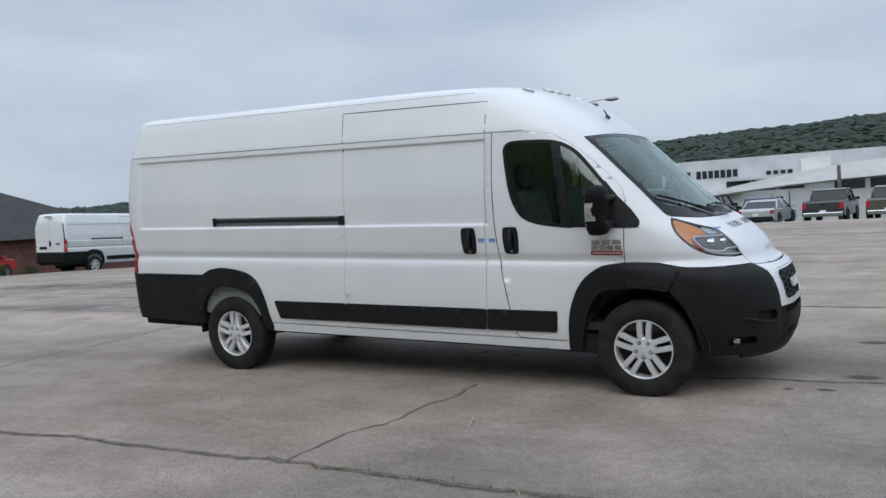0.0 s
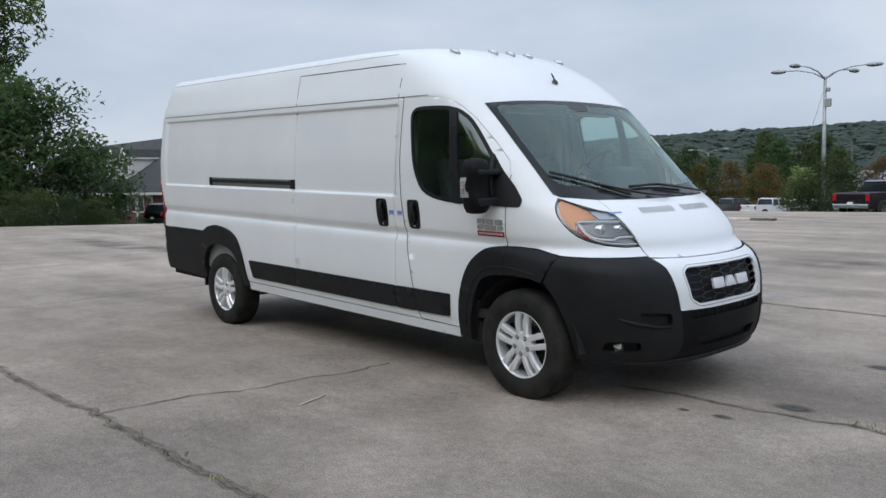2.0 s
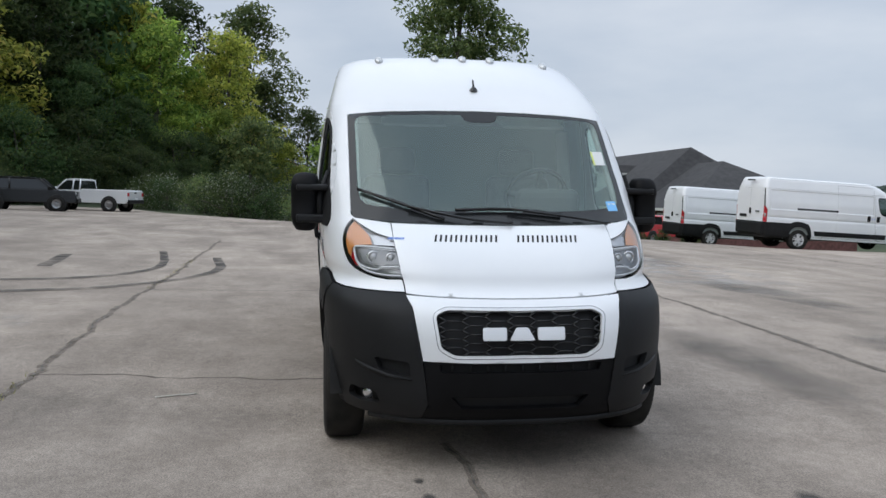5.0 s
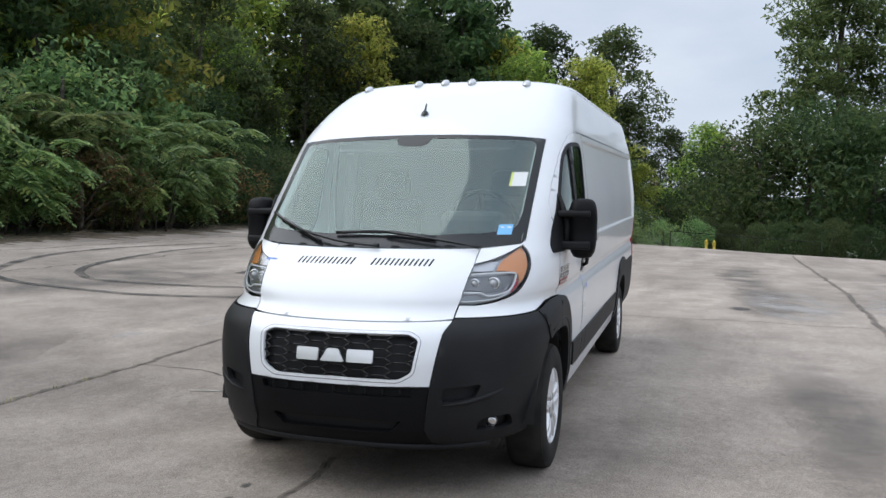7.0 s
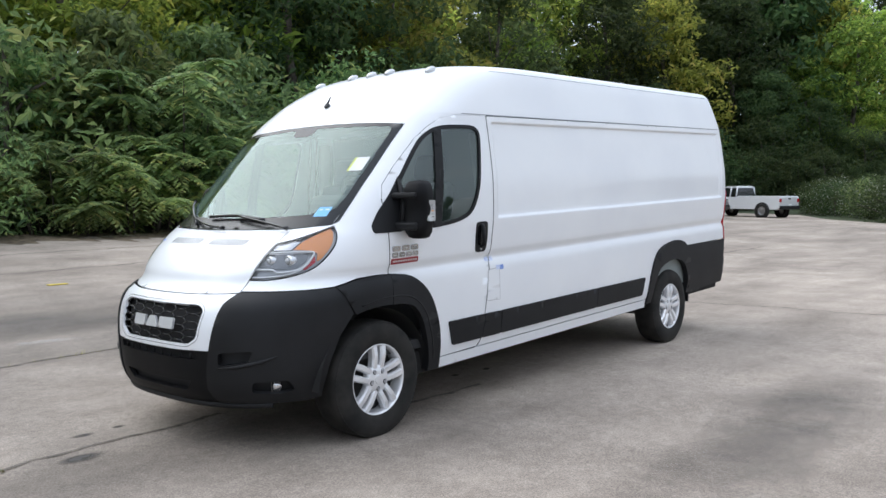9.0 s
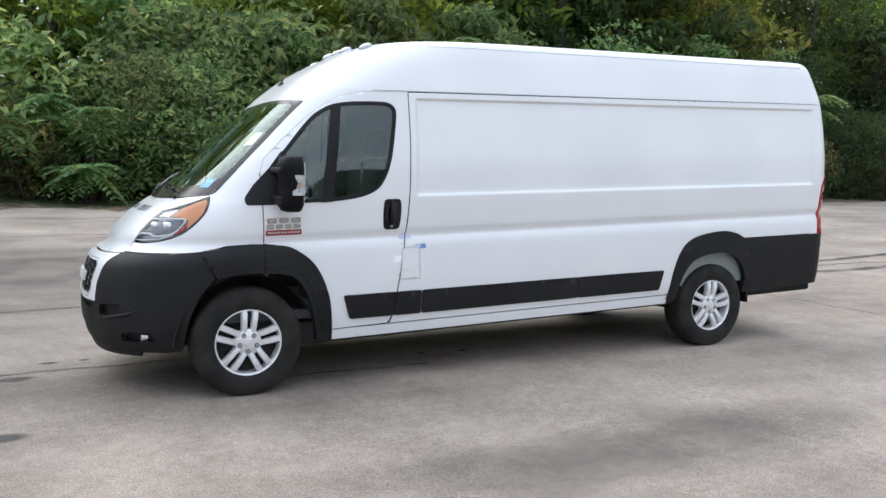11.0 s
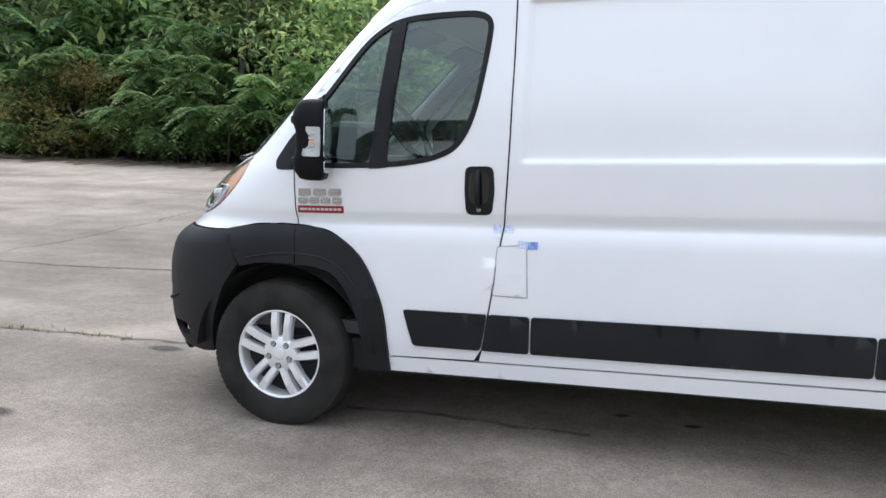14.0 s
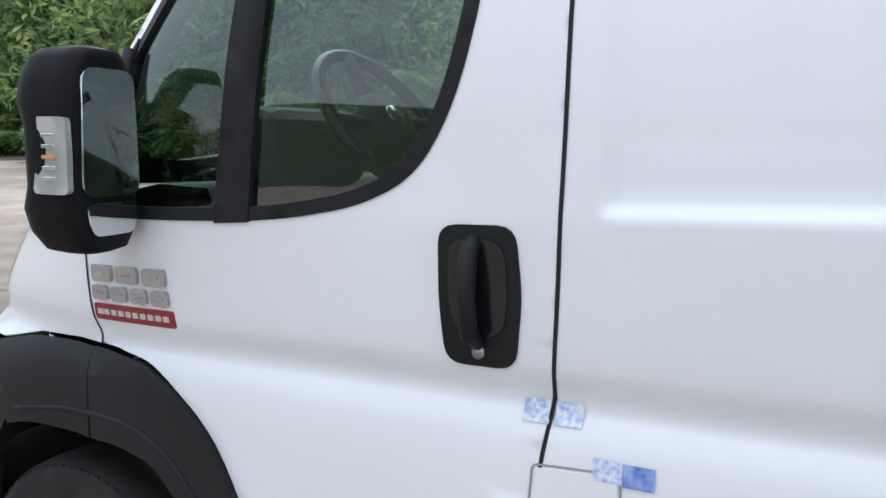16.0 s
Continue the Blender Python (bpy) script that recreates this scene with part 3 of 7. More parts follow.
def badge(parent, s):
    """Two lines of raised chrome shapes over a red plate with pale bars."""
    fn = on_side(s, 0.003)
    x0, x1 = -0.108, -0.345
    base = part("badge_plate", skin(rounded([(x0, 1.056), (x1, 1.056), (x1, 1.090), (x0, 1.090)], 0.006), fn, s > 0, np.arange(-0.4, 0, 0.04), [1.07], rim=0.004, step=0.02), BADGERED, parent, "red badge plate with pale raised bars")
    for k in range(10):
        a, c = 0.05 + 0.092 * k, 0.05 + 0.092 * k + (0.066 if k else 0.08)
        part("bar", skin([(x0 + (x1 - x0) * a, 1.068), (x0 + (x1 - x0) * c, 1.068), (x0 + (x1 - x0) * c, 1.079), (x0 + (x1 - x0) * a, 1.079)], on_side(s, 0.0045), s > 0, [], [], rim=0.002, step=0.02), BADGETXT, base)
    marks = part("badge_marks", bmesh.new(), BADGECHROME, parent, "chrome raised badge marks")
    for z0, z1, n in ((1.098, 1.128, 4), (1.136, 1.170, 3)):
        for k in range(n):
            a, c = (k + 0.08) / n, (k + 0.88) / n
            xa, xc = x0 + (x1 - x0) * a, x0 + (x1 - x0) * c
            part("bar", skin(rounded([(xa, z0), (xc, z0), (xc, z1), (xa, z1)], 0.008, 2), on_side(s, 0.007), s > 0, [], [], rim=0.007, step=0.02), BADGECHROME, marks)
            xm, zm = (xa + xc) / 2, (z0 + z1) / 2
            part("bar", skin([(xm + 0.012, zm - 0.002), (xm - 0.012, zm - 0.002), (xm - 0.012, zm + 0.002), (xm + 0.012, zm + 0.002)], on_side(s, 0.0082), s > 0, [], [], rim=0.001, step=0.02), LAMPDARK, marks)


def side_mirror(parent, s):
    fn = on_side(s, 0.006)
    fin = part("mirror", skin(rounded([(0.026, 1.303), (0.016, 1.258), (-0.20, 1.258), (-0.225, 1.615), (-0.13, 1.49), (-0.037, 1.392)], 0.02), fn, s > 0, np.arange(-0.3, 0.1, 0.04), np.arange(1.2, 1.7, 0.04), rim=0.02, step=0.03), PLASTIC, parent, "tall black tow mirror on two arms")
    xc, yc, zc = -0.245, s * 1.098, 1.40
    turn = Matrix.Translation((xc, yc, 0)) @ Matrix.Rotation(radians(11 * s), 4, "Z") @ Matrix.Translation((-xc, -yc, 0))
    part("post", tube([body(-0.185, s * (wide(-0.18, 1.29) + 0.01), 1.27), body(-0.205, s * (wide(-0.2, 1.42) + 0.03), 1.42), body(-0.21, s * (wide(-0.2, 1.57) + 0.012), 1.585)], [0.024, 0.024, 0.012], 8), PLASTIC, fin)
    for dz, h in ((0.085, 0.040), (-0.105, 0.052)):
        a, b = body(-0.165, s * 0.955, zc + dz), Vector((xc + 0.066, yc + s * 0.055, zc + dz))
        m = (a + b) / 2
        part("arm", box(m.x, m.y, m.z, 0.055, (b - a).length, h, 0.014, 2, (0, 0, -math.degrees(math.atan2(b.x - a.x, b.y - a.y)))), PLASTIC, fin)
    head = bmesh.new()
    lev = [(-0.180, 0.030, 0.03), (-0.172, 0.054, 0.06), (-0.14, 0.072, 0.082), (-0.10, 0.080, 0.092), (-0.06, 0.083, 0.076), (0.04, 0.085, 0.076), (0.08, 0.085, 0.092), (0.12, 0.081, 0.088), (0.158, 0.070, 0.07), (0.174, 0.052, 0.052), (0.180, 0.024, 0.025)]
    rings = []
    for dz, hy, hx in lev:
        ring = []
        for k in range(24):
            t = 2 * math.pi * k / 24
            c, n = math.cos(t), math.sin(t)
            rr = (abs(c) ** 3.2 + abs(n) ** 3.2) ** (-1 / 3.2)
            px = hx * rr * c
            if c < 0:
                rr = (abs(c) ** 7 + abs(n) ** 7) ** (-1 / 7)
                px = -(0.061 if abs(dz) < 0.15 else 0.054 if abs(dz) < 0.176 else 0.035) * rr * abs(c)
                rr = min(rr, (abs(c) ** 3.2 + abs(n) ** 3.2) ** (-1 / 3.2) * 1.05)
            ring.append(head.verts.new(turn @ Vector((xc + px, yc + s * hy * rr * n, zc + dz))))
        rings.append(ring)
    for a, c in zip(rings, rings[1:]):
        for k in range(24):
            head.faces.new((a[k], a[(k + 1) % 24], c[(k + 1) % 24], c[k])).smooth = True
    head.faces.new(rings[0])
    head.faces.new(rings[-1])
    bmesh.ops.recalc_face_normals(head, faces=head.faces)
    part("housing", head, FASCIA, fin)
    for z0, z1, nm in ((-0.078, 0.142, "mirror_glass"), (-0.146, -0.088, "wide_angle_glass")):
        g = skin(rounded([(yc - 0.070, zc + z0), (yc + 0.070, zc + z0), (yc + 0.063, zc + z1), (yc - 0.063, zc + z1)] if z1 > 0 else [(yc - 0.053, zc + z0), (yc + 0.053, zc + z0), (yc + 0.064, zc + z1), (yc - 0.064, zc + z1)], 0.028 if z1 > 0 else 0.02), lambda y, z: turn @ Vector((xc - 0.0635, y, z)), True, [], [], rim=0.004, step=0.03)
        part(nm, g, MIRRORGLASS, fin)
    ind = skin(rounded([(-0.024, 1.328), (0.060, 1.328), (0.060, 1.458), (-0.024, 1.458)], 0.012), lambda x, z: turn @ Vector((xc - 0.025 + x, yc + s * (0.090 - 0.25 * max(0, x - 0.02)), z)), s > 0, [], [], rim=0.012, step=0.02)
    part("turn_signal", ind, CLEARLENS, fin, "clear turn signal lens")
    for k in range(5):
        bb = box(xc - 0.013, yc + s * 0.0925, 1.355 + 0.018 * k, 0.028, 0.003, 0.006, 0.0008, 1)
        bmesh.ops.transform(bb, matrix=turn, verts=bb.verts)
        part("signal_rib", bb, AMBER if k == 2 else CHROME, fin)


def headlamp(parent, s):
    out = nose(LAMP, s)
    base = part("headlamp", nose_panel(out, -0.035, rim=0.0, dq=0.02, dz=0.02), LAMPDARK, parent, "headlamp with clear cover and amber corner", True)
    amber = spline([(0.738, 1.190), (0.752, 1.232), (0.79, 1.272), (0.824, 1.302)], 3) + spline([(0.852, 1.275), (0.868, 1.235), (0.874, 1.19), (0.864, 1.135), (0.852, 1.118)], 3) + [(0.842, 1.165), (0.80, 1.184)]
    part("amber_reflector", nose_panel(nose(amber, s), -0.012, rim=0.004, dq=0.02, dz=0.02), AMBER, base, "amber side reflector")
    part("side_marker", nose_panel(nose([(0.849, 1.112), (0.838, 1.15), (0.83, 1.11), (0.80, 1.07), (0.825, 1.075)], s), -0.011, rim=0.004, dq=0.02, dz=0.02), REDLENS, base, "dark red side marker")
    part("pale_reflector", nose_panel(nose([(0.628, 1.217), (0.624, 1.188), (0.725, 1.187), (0.742, 1.232), (0.70, 1.236), (0.66, 1.226)], s), -0.018, rim=0.006, dq=0.02, dz=0.02), LAMPGREY, base)
    part("reflector_bowl", nose_panel(nose([(0.616, 1.162), (0.604, 1.095), (0.675, 1.092), (0.71, 1.078), (0.79, 1.086), (0.815, 1.12), (0.815, 1.162)], s), -0.026, rim=0.006, dq=0.02, dz=0.02), LAMPBACK, base)
    P = on_front(-0.012)
    guide = nose([(0.622, 1.172), (0.70, 1.176), (0.79, 1.176), (0.828, 1.170), (0.831, 1.14), (0.822, 1.10), (0.80, 1.078), (0.76, 1.066), (0.715, 1.065), (0.685, 1.080), (0.603, 1.084)], s)
    part("light_guide", tube([P(*p) for p in spline(guide, 4)], 0.0065, 6), LAMPBAR, base, "pale curved light guide")
    low = nose([(0.594, 1.040), (0.66, 1.039), (0.74, 1.046), (0.79, 1.062), (0.815, 1.083)], s)
    part("light_guide", tube([P(*p) for p in spline(low, 4)], 0.0055, 6), LAMPBAR, base)
    for y0, z0, r in ((0.745, 1.125, 0.036), (0.655, 1.128, 0.028)):
        c = on_front(-0.03)(qy(y0, z0) * s, z0)
        part("projector", lathe([(-0.03, r), (0.012, r * 0.95), (0.016, r * 0.78), (0.010, r * 0.72)], 24, "x", center=c), CHROME, base)
        part("projector_lens", lathe([(0.004, r * 0.72), (0.016, r * 0.55), (0.022, r * 0.25), (0.023, 0.0005)], 20, "x", center=c), CLEARLENS, base)
    part("edge_strip", ribbon(out, on_front(0.0005), 0.004, 0.0, True), GLOSSBLACK, base)
    cover = part("lens_cover", nose_panel(out, 0.001, rim=0.0, dq=0.02, dz=0.02), LENSGLASS, base, "clear lamp cover", True)
    cover.visible_shadow = False


def cargo_van():
    van = new("cargo_van", None)
    van.rotation_euler = (0.019, 0, 0)
    part("roof", upper_shell(), WHITE, van, "high white painted roof")
    # windscreen, header, bonnet, grille
    shield = [(qy(y, z), z) for y, z in ([(-0.822, 1.322), (-0.6, 1.311), (-0.3, 1.303), (0, 1.301), (0.3, 1.303), (0.6, 1.311), (0.822, 1.322)] + [(0.834, z) for z in np.linspace(1.36, 1.93, 12)] + [(0.826, 1.948), (0.6, 1.962), (0.3, 1.974), (0, 1.978), (-0.3, 1.974), (-0.6, 1.962), (-0.826, 1.948)] + [(-0.834, z) for z in np.linspace(1.93, 1.36, 12)])]
    inner = [(qy(y, z), z) for y, z in ([(-0.755, 1.400), (-0.6, 1.382), (-0.3, 1.37), (0, 1.366), (0.3, 1.37), (0.6, 1.382), (0.755, 1.400), (0.782, 1.43)] + [(0.793, z) for z in np.linspace(1.5, 1.88, 8)] + [(0.785, 1.915), (0.76, 1.932), (0.6, 1.941), (0.3, 1.952), (0.12, 1.955), (0.10, 1.918), (0.06, 1.905), (-0.06, 1.905), (-0.10, 1.918), (-0.12, 1.955), (-0.3, 1.952), (-0.6, 1.941), (-0.76, 1.932), (-0.785, 1.915)] + [(-0.793, z) for z in np.linspace(1.88, 1.5, 8)] + [(-0.782, 1.43)])]
    ws = part("windshield", nose_panel(shield, -0.002, rim=0.0), WINDSHIELD, van, "raked tinted windshield with dark border", True)
    ws.visible_shadow = False
    part("black_border", nose_panel(shield, -0.0004, [inner], rim=0.0), FRIT, ws, "black border band", True)
    header = [(qy(y, z), z) for y, z in ([(-0.842, 1.945), (-0.6, 1.966), (-0.3, 1.978), (0, 1.982), (0.3, 1.978), (0.6, 1.966), (0.842, 1.945), (0.842, 2.02), (0.4, 2.02), (0, 2.02), (-0.4, 2.02), (-0.842, 2.02)])]
    part("header", nose_panel(header, 0, rim=0.006), WHITE, van)
    for s in (1, -1):
        flange = [(s * qy(0.70, 2.03), 2.03), (s * qy(0.70, 1.975), 1.975), (s * qy(0.81, 1.955), 1.955), (qx(-0.80, 1.975, s), 1.975), (qx(-0.95, 2.0, s), 2.0), (qx(-0.95, 2.03, s), 2.03)]
        part("roof_flange", nose_panel(flange if s > 0 else flange[::-1], -0.004, rim=0.0, dq=0.02, dz=0.02), WHITE, van)
    hood_side = [(0.575, 0.9635), (0.585, 1.03), (0.600, 1.10), (0.610, 1.16), (0.6205, 1.222), (0.620, 1.26), (0.622, 1.303)]
    hood_top = [(0.3, 1.297), (0, 1.295), (-0.3, 1.297)]
    hood = [(qy(y, z), z) for y, z in ([(y, 0.9495 + 0.034 * y * y) for y in np.linspace(-0.5, 0.5, 11)] + [(y - 0.003, z) for y, z in hood_side] + hood_top + [(-y + 0.003, z) for y, z in hood_side[::-1]])]
    bonnet = part("hood", nose_panel(hood, 0.0, rim=0.010, dq=0.03, dz=0.0125, z0=0.959), WHITE, van, "short white hood with vent slots")
    Hs = on_front(0.0012)
    for s in (-1, 1):
        for k in range(13):
            y = s * (0.062 + 0.0275 * k)
            a, c = (qy(y - 0.006, 1.216), 1.216), (qy(y + 0.006, 1.250), 1.250)
            part("vent_slot", ribbon([a, ((a[0] + c[0]) / 2, 1.233), c], Hs, 0.011, 0.0), SEAMDARK, bonnet)
    surround = [(qy(y, z), z) for y, z in [(y, 0.944 + 0.036 * y * y) for y in np.linspace(-0.572, 0.572, 13)] + [(0.546, 0.906), (0.523, 0.77), (0.50, 0.644), (0.25, 0.640), (0, 0.639), (-0.25, 0.640), (-0.50, 0.644), (-0.523, 0.77), (-0.546, 0.906)]]
    gh = rounded([(qy(y, z), z) for y, z in GRILLE], 0.02, 3)
    gr = part("grille_surround", nose_panel(surround, 0.004, [gh], rim=0.02, dq=0.03, dz=0.03), WHITE, van, "white grille surround panel")
    part("surround_lip", ribbon(densify(inset(rounded([(qy(y, z), z) for y, z in GRILLE], 0.02, 3), -0.014), 0.02), on_front(0.0062), 0.004, 0.0, True), LAMPGREY, gr)
    part("grille_back", nose_panel(inset(gh, -0.02), -0.045, rim=0.0), SEAMDARK, gr)
    G = on_front(-0.012)
    mesh = bmesh.new()
    A, H = 0.078, 0.0215
    gp = np.array([(p[0], p[1]) for p in inset(gh, -0.004)])
    for i in range(-5, 6):
        for j in range(-1, 7):
            y0, z0 = i * 1.5 * A, 0.672 + j * 2 * H + (H if i % 2 else 0)
            hexa = [(A, 0), (A * 0.5, H), (-A * 0.5, H), (-A, 0), (-A * 0.5, -H)]
            for (ya, za), (yb, zb) in zip(hexa, hexa[1:]):
                pa, pb = (y0 + ya, z0 + za), (y0 + yb, z0 + zb)
                mid = (qy((pa[0] + pb[0]) / 2, (pa[1] + pb[1]) / 2), (pa[1] + pb[1]) / 2)
                if abs(mid[0]) < 1.2 and inside(np.array([mid[0]]), np.array([mid[1]]), gp)[0]:
                    tube([G(qy(*pa), pa[1]), G(qy(*pb), pb[1])], 0.0052, 5, mesh)
    part("grille_mesh", mesh, GLOSSBLACK, gr, "black honeycomb grille mesh")
    for y0, y1, cut in ((-0.205, -0.085, 0), (-0.07, 0.06, 1), (0.075, 0.215, 2)):
        lean = 0.035 if cut == 1 else 0.0
        plate = rounded([(y0 + lean, 0.818), (y1 - lean, 0.818), (y1, 0.754), (y0, 0.754)], 0.008, 2)
        part("emblem", skin([(qy(*p), p[1]) for p in plate], on_front(0.012), False, np.arange(-0.4, 0.4, 0.03), [0.77, 0.79], rim=0.014, step=0.03), SILVER, gr, "plain chrome emblem shape")
    # bumper
    lower = [(qy(y, z), z) for y, z in [(-0.497, 0.640), (-0.25, 0.635), (0, 0.634), (0.25, 0.635), (0.497, 0.640), (0.485, 0.55), (0.47, 0.42), (0.50, 0.335), (0.25, 0.325), (0, 0.32), (-0.25, 0.325), (-0.50, 0.335), (-0.47, 0.42), (-0.485, 0.55)]]
    slot = rounded([(qy(y, z), z) for y, z in [(-0.425, 0.630), (0.425, 0.630), (0.412, 0.588), (-0.412, 0.588)]], 0.008, 2)
    intake = rounded([(qy(y, z), z) for y, z in [(-0.36, 0.462), (0.36, 0.462), (0.30, 0.398), (-0.30, 0.398)]], 0.008, 2)
    bump_f = part("front_bumper", nose_panel(lower, 0.003, [slot, intake], rim=0.025, dq=0.03, dz=0.03), FASCIA, van, "large black plastic front bumper")
    part("intake_back", nose_panel(lower, -0.035, rim=0.0, dq=0.1, dz=0.06), SEAMDARK, bump_f)
    for k in range(9):
        y = -0.36 + 0.09 * k
        P = on_front(-0.01)
        part("intake_rib", tube([P(qy(y, 0.590), 0.590), P(qy(y, 0.628), 0.628)], 0.006, 6), PLASTIC, bump_f)
    part("lip", tube([on_front(0.0)(qy(y, 0.318), 0.318) for y in np.linspace(-0.75, 0.75, 25)], 0.02, 8), PLASTIC, bump_f)
    for s in (1, -1):
        def Q(pts):
            return [((s * qy(v, z)) if k == "y" else qx(v, z, s), z) for k, v, z in pts]
        corner = Q([("y", 0.574, 0.964), ("y", 0.70, 0.962), ("y", 0.80, 0.960), ("x", 0.46, 0.959), ("x", 0.38, 0.960), ("x", 0.30, 0.962), ("x", 0.25, 0.90), ("x", 0.215, 0.80), ("x", 0.305, 0.685), ("x", 0.366, 0.545), ("x", 0.392, 0.42), ("x", 0.398, 0.335),
                    ("y", 0.86, 0.325), ("y", 0.7, 0.328), ("y", 0.50, 0.335), ("y", 0.47, 0.42), ("y", 0.487, 0.55), ("y", 0.502, 0.644), ("y", 0.525, 0.77), ("y", 0.548, 0.906)])
        vent = rounded(Q([("y", 0.562, 0.634), ("y", 0.735, 0.644), ("y", 0.705, 0.578), ("y", 0.556, 0.560)]), 0.02, 3)
        fogh = rounded(Q([("y", 0.845, 0.462), ("y", 0.72, 0.462), ("y", 0.70, 0.40), ("y", 0.80, 0.385), ("y", 0.85, 0.40)]), 0.02, 3)
        if s < 0:
            corner, vent, fogh = corner[::-1], vent[::-1], fogh[::-1]
        part("bumper_corner", nose_panel(corner, 0.010, [vent, fogh], rim=0.03, dq=0.04, dz=0.03), PLASTIC, bump_f)
        part("vent_back", nose_panel(inset(vent, -0.03), -0.03, rim=0.0), SEAMDARK, bump_f)
        part("fog_pocket", nose_panel(inset(fogh, -0.022), -0.045, rim=0.0), SEAMDARK, bump_f)
        part("bumper_crease", tube([on_front(0.011)(*p) for p in Q([("y", 0.552, 0.546), ("y", 0.66, 0.556), ("y", 0.76, 0.580), ("y", 0.82, 0.606)])], [0.004, 0.012, 0.013, 0.004], 8), PLASTIC, bump_f)
        c = on_front(-0.050)(s * qy(0.785, 0.425), 0.425)
        fog = part("fog_lamp", lathe([(-0.03, 0.040), (0.004, 0.038), (0.010, 0.033), (0.014, 0.022), (0.016, 0.0005)], 24, "x", center=c), CHROME, bump_f, "small round fog lamp")
        part("bulb", lathe([(-0.012, 0.012), (0.004, 0.010), (0.008, 0.0005)], 12, "x", center=c), CLEARLENS, fog)
        # fender with windscreen pillar
        wing = []
        for (xa, za), (xb, zb) in zip(DOOR_FRONT, DOOR_FRONT[1:]):
            wing += [(qx(xa + (xb - xa) * k / 6, za + (zb - za) * k / 6, s), za + (zb - za) * k / 6) for k in range(6)]
        wing += [(qx(-1.124, 2.013, s), 2.013)]
        wing += [(qx(-1.124, 2.019, s), 2.019)] + [(qx(x, 2.019, s), 2.019) for x in np.linspace(-1.0, front_x(0.838, 2.019), 6)]
        wing += [(s * qy(0.837, z), z) for z in np.linspace(1.96, 1.34, 16)]
        wing += [(s * qy(y, z), z) for y, z in [(0.815, 1.322), (0.7, 1.310), (0.625, 1.303), (0.622, 1.26)]]
        wing += [(s * qy(y, z), z) for y, z in spline([(y + 0.001, z + 0.0035) for y, z in LAMP_TOP[::-1]], 3)[:-1] + spline([(y + 0.0035, z - 0.003) for y, z in LAMP_LOW[::-1]], 4)] + [(s * qy(0.588, 1.0235), 1.0235)]
        wing += [(s * qy(y, z), z) for y, z in [(0.579, 0.969), (0.70, 0.967), (0.80, 0.965)]] + [(qx(x, z, s), z) for x, z in [(0.46, 0.964), (0.38, 0.965), (0.308, 0.968), (0.136, 0.999), (-0.02, 1.004)]]
        if s < 0:
            wing = wing[::-1]
        part("fender", nose_panel(wing, 0.0, rim=0.006, dq=0.03, dz=0.025), WHITE, van, "white front fender and windshield pillar")
        headlamp(van, s)
        # wheel arch trims
        fl = spline([(0.308, 0.964), (0.136, 0.993), (-0.02, 1.0), (-0.099, 0.996)]) + spline([(-0.099, 0.81), (-0.039, 0.816), (0.10, 0.812), (0.20, 0.792)])
        part("arch_trim", side_panel(fl, s, 0.016, rim=0.05, gap=0), PLASTIC, van, "black plastic wheel arch trim")
        part("arch_trim", side_panel(spline(ARCH_F) + spline(LIP_F), s, 0.016, rim=0.05, gap=0), PLASTIC, van, "black plastic wheel arch trim")
        part("arch_step", tube([on_side(s, 0.014)(x, z) for x, z in spline([(0.16, 0.835), (-0.04, 0.862), (-0.25, 0.845), (-0.38, 0.755), (-0.455, 0.60), (-0.50, 0.40)])], 0.006, 6), PLASTIC, van)
        part("arch_trim", side_panel(spline(ARCH_R) + [(-4.435, 0.70), (-4.455, 0.345)] + spline(LIP_R), s, 0.016, rim=0.05, gap=0), PLASTIC, van, "black plastic wheel arch trim")
        rb = part("rear_bumper_end", side_panel([(-4.355, 0.832), (-5.405, 0.828), (-5.405, 0.365), (-4.455, 0.337), (-4.432, 0.70)], s, 0.008, rim=0.02, gap=0.001), PLASTIC, van, "black plastic rear bumper end")
        # sill
        part("sill", side_panel([(-0.572, 0.315), (-0.572, 0.386), (-3.545, 0.386), (-3.545, 0.312)], s, -0.002, rim=0.02, gap=0.001), WHITE, van, "white sill")
        # front door
        door = DOOR_FRONT[::-1][:-1] + [(-0.10, 1.0)] + spline(ARCH_F)[::-1][2:-3] + [(-0.569, 0.39)] + DOOR_REAR[::-1]
        d = part("front_door", side_panel(door, s, 0.0, [WINDOW]), WHITE, van, "white front door with dark framed window")
        ring = rounded(WINDOW, 0.006, 2)
        part("window_frame", skin(WINDOW, on_side(s, 0.003), s > 0, SIDE_COLS, SIDE_ROWS, [inset(WINDOW, 0.024)], rim=0.012, step=0.03), PLASTIC, d, "black rubber window frame")
        part("window_divider", side_panel([(-0.475, 1.262), (-0.555, 1.266), (-0.625, 1.926), (-0.555, 1.905)], s, 0.005, rim=0.012, gap=0), PLASTIC, d)
        gp1 = part("window_pane", skin(inset(WINDOW, 0.012), on_side(s, -0.006), s > 0, SIDE_COLS, SIDE_ROWS, rim=0.0), SIDEGLASS, d, "tinted door glass", True)
        gp1.visible_shadow = False
        handle(d, -0.99, 1.168, s)
        badge(d, s)
        side_mirror(van, s)
        shut = [DOOR_FRONT + [], DOOR_REAR + [], [(-0.981, 0.392), (-0.585, 0.386)]]
        # cargo side
        tail = [(-5.405, 0.832), (-5.30, 0.836), (-5.297, 1.10), (-5.305, 1.27), (-5.36, 1.36), (-5.40, 1.395)]
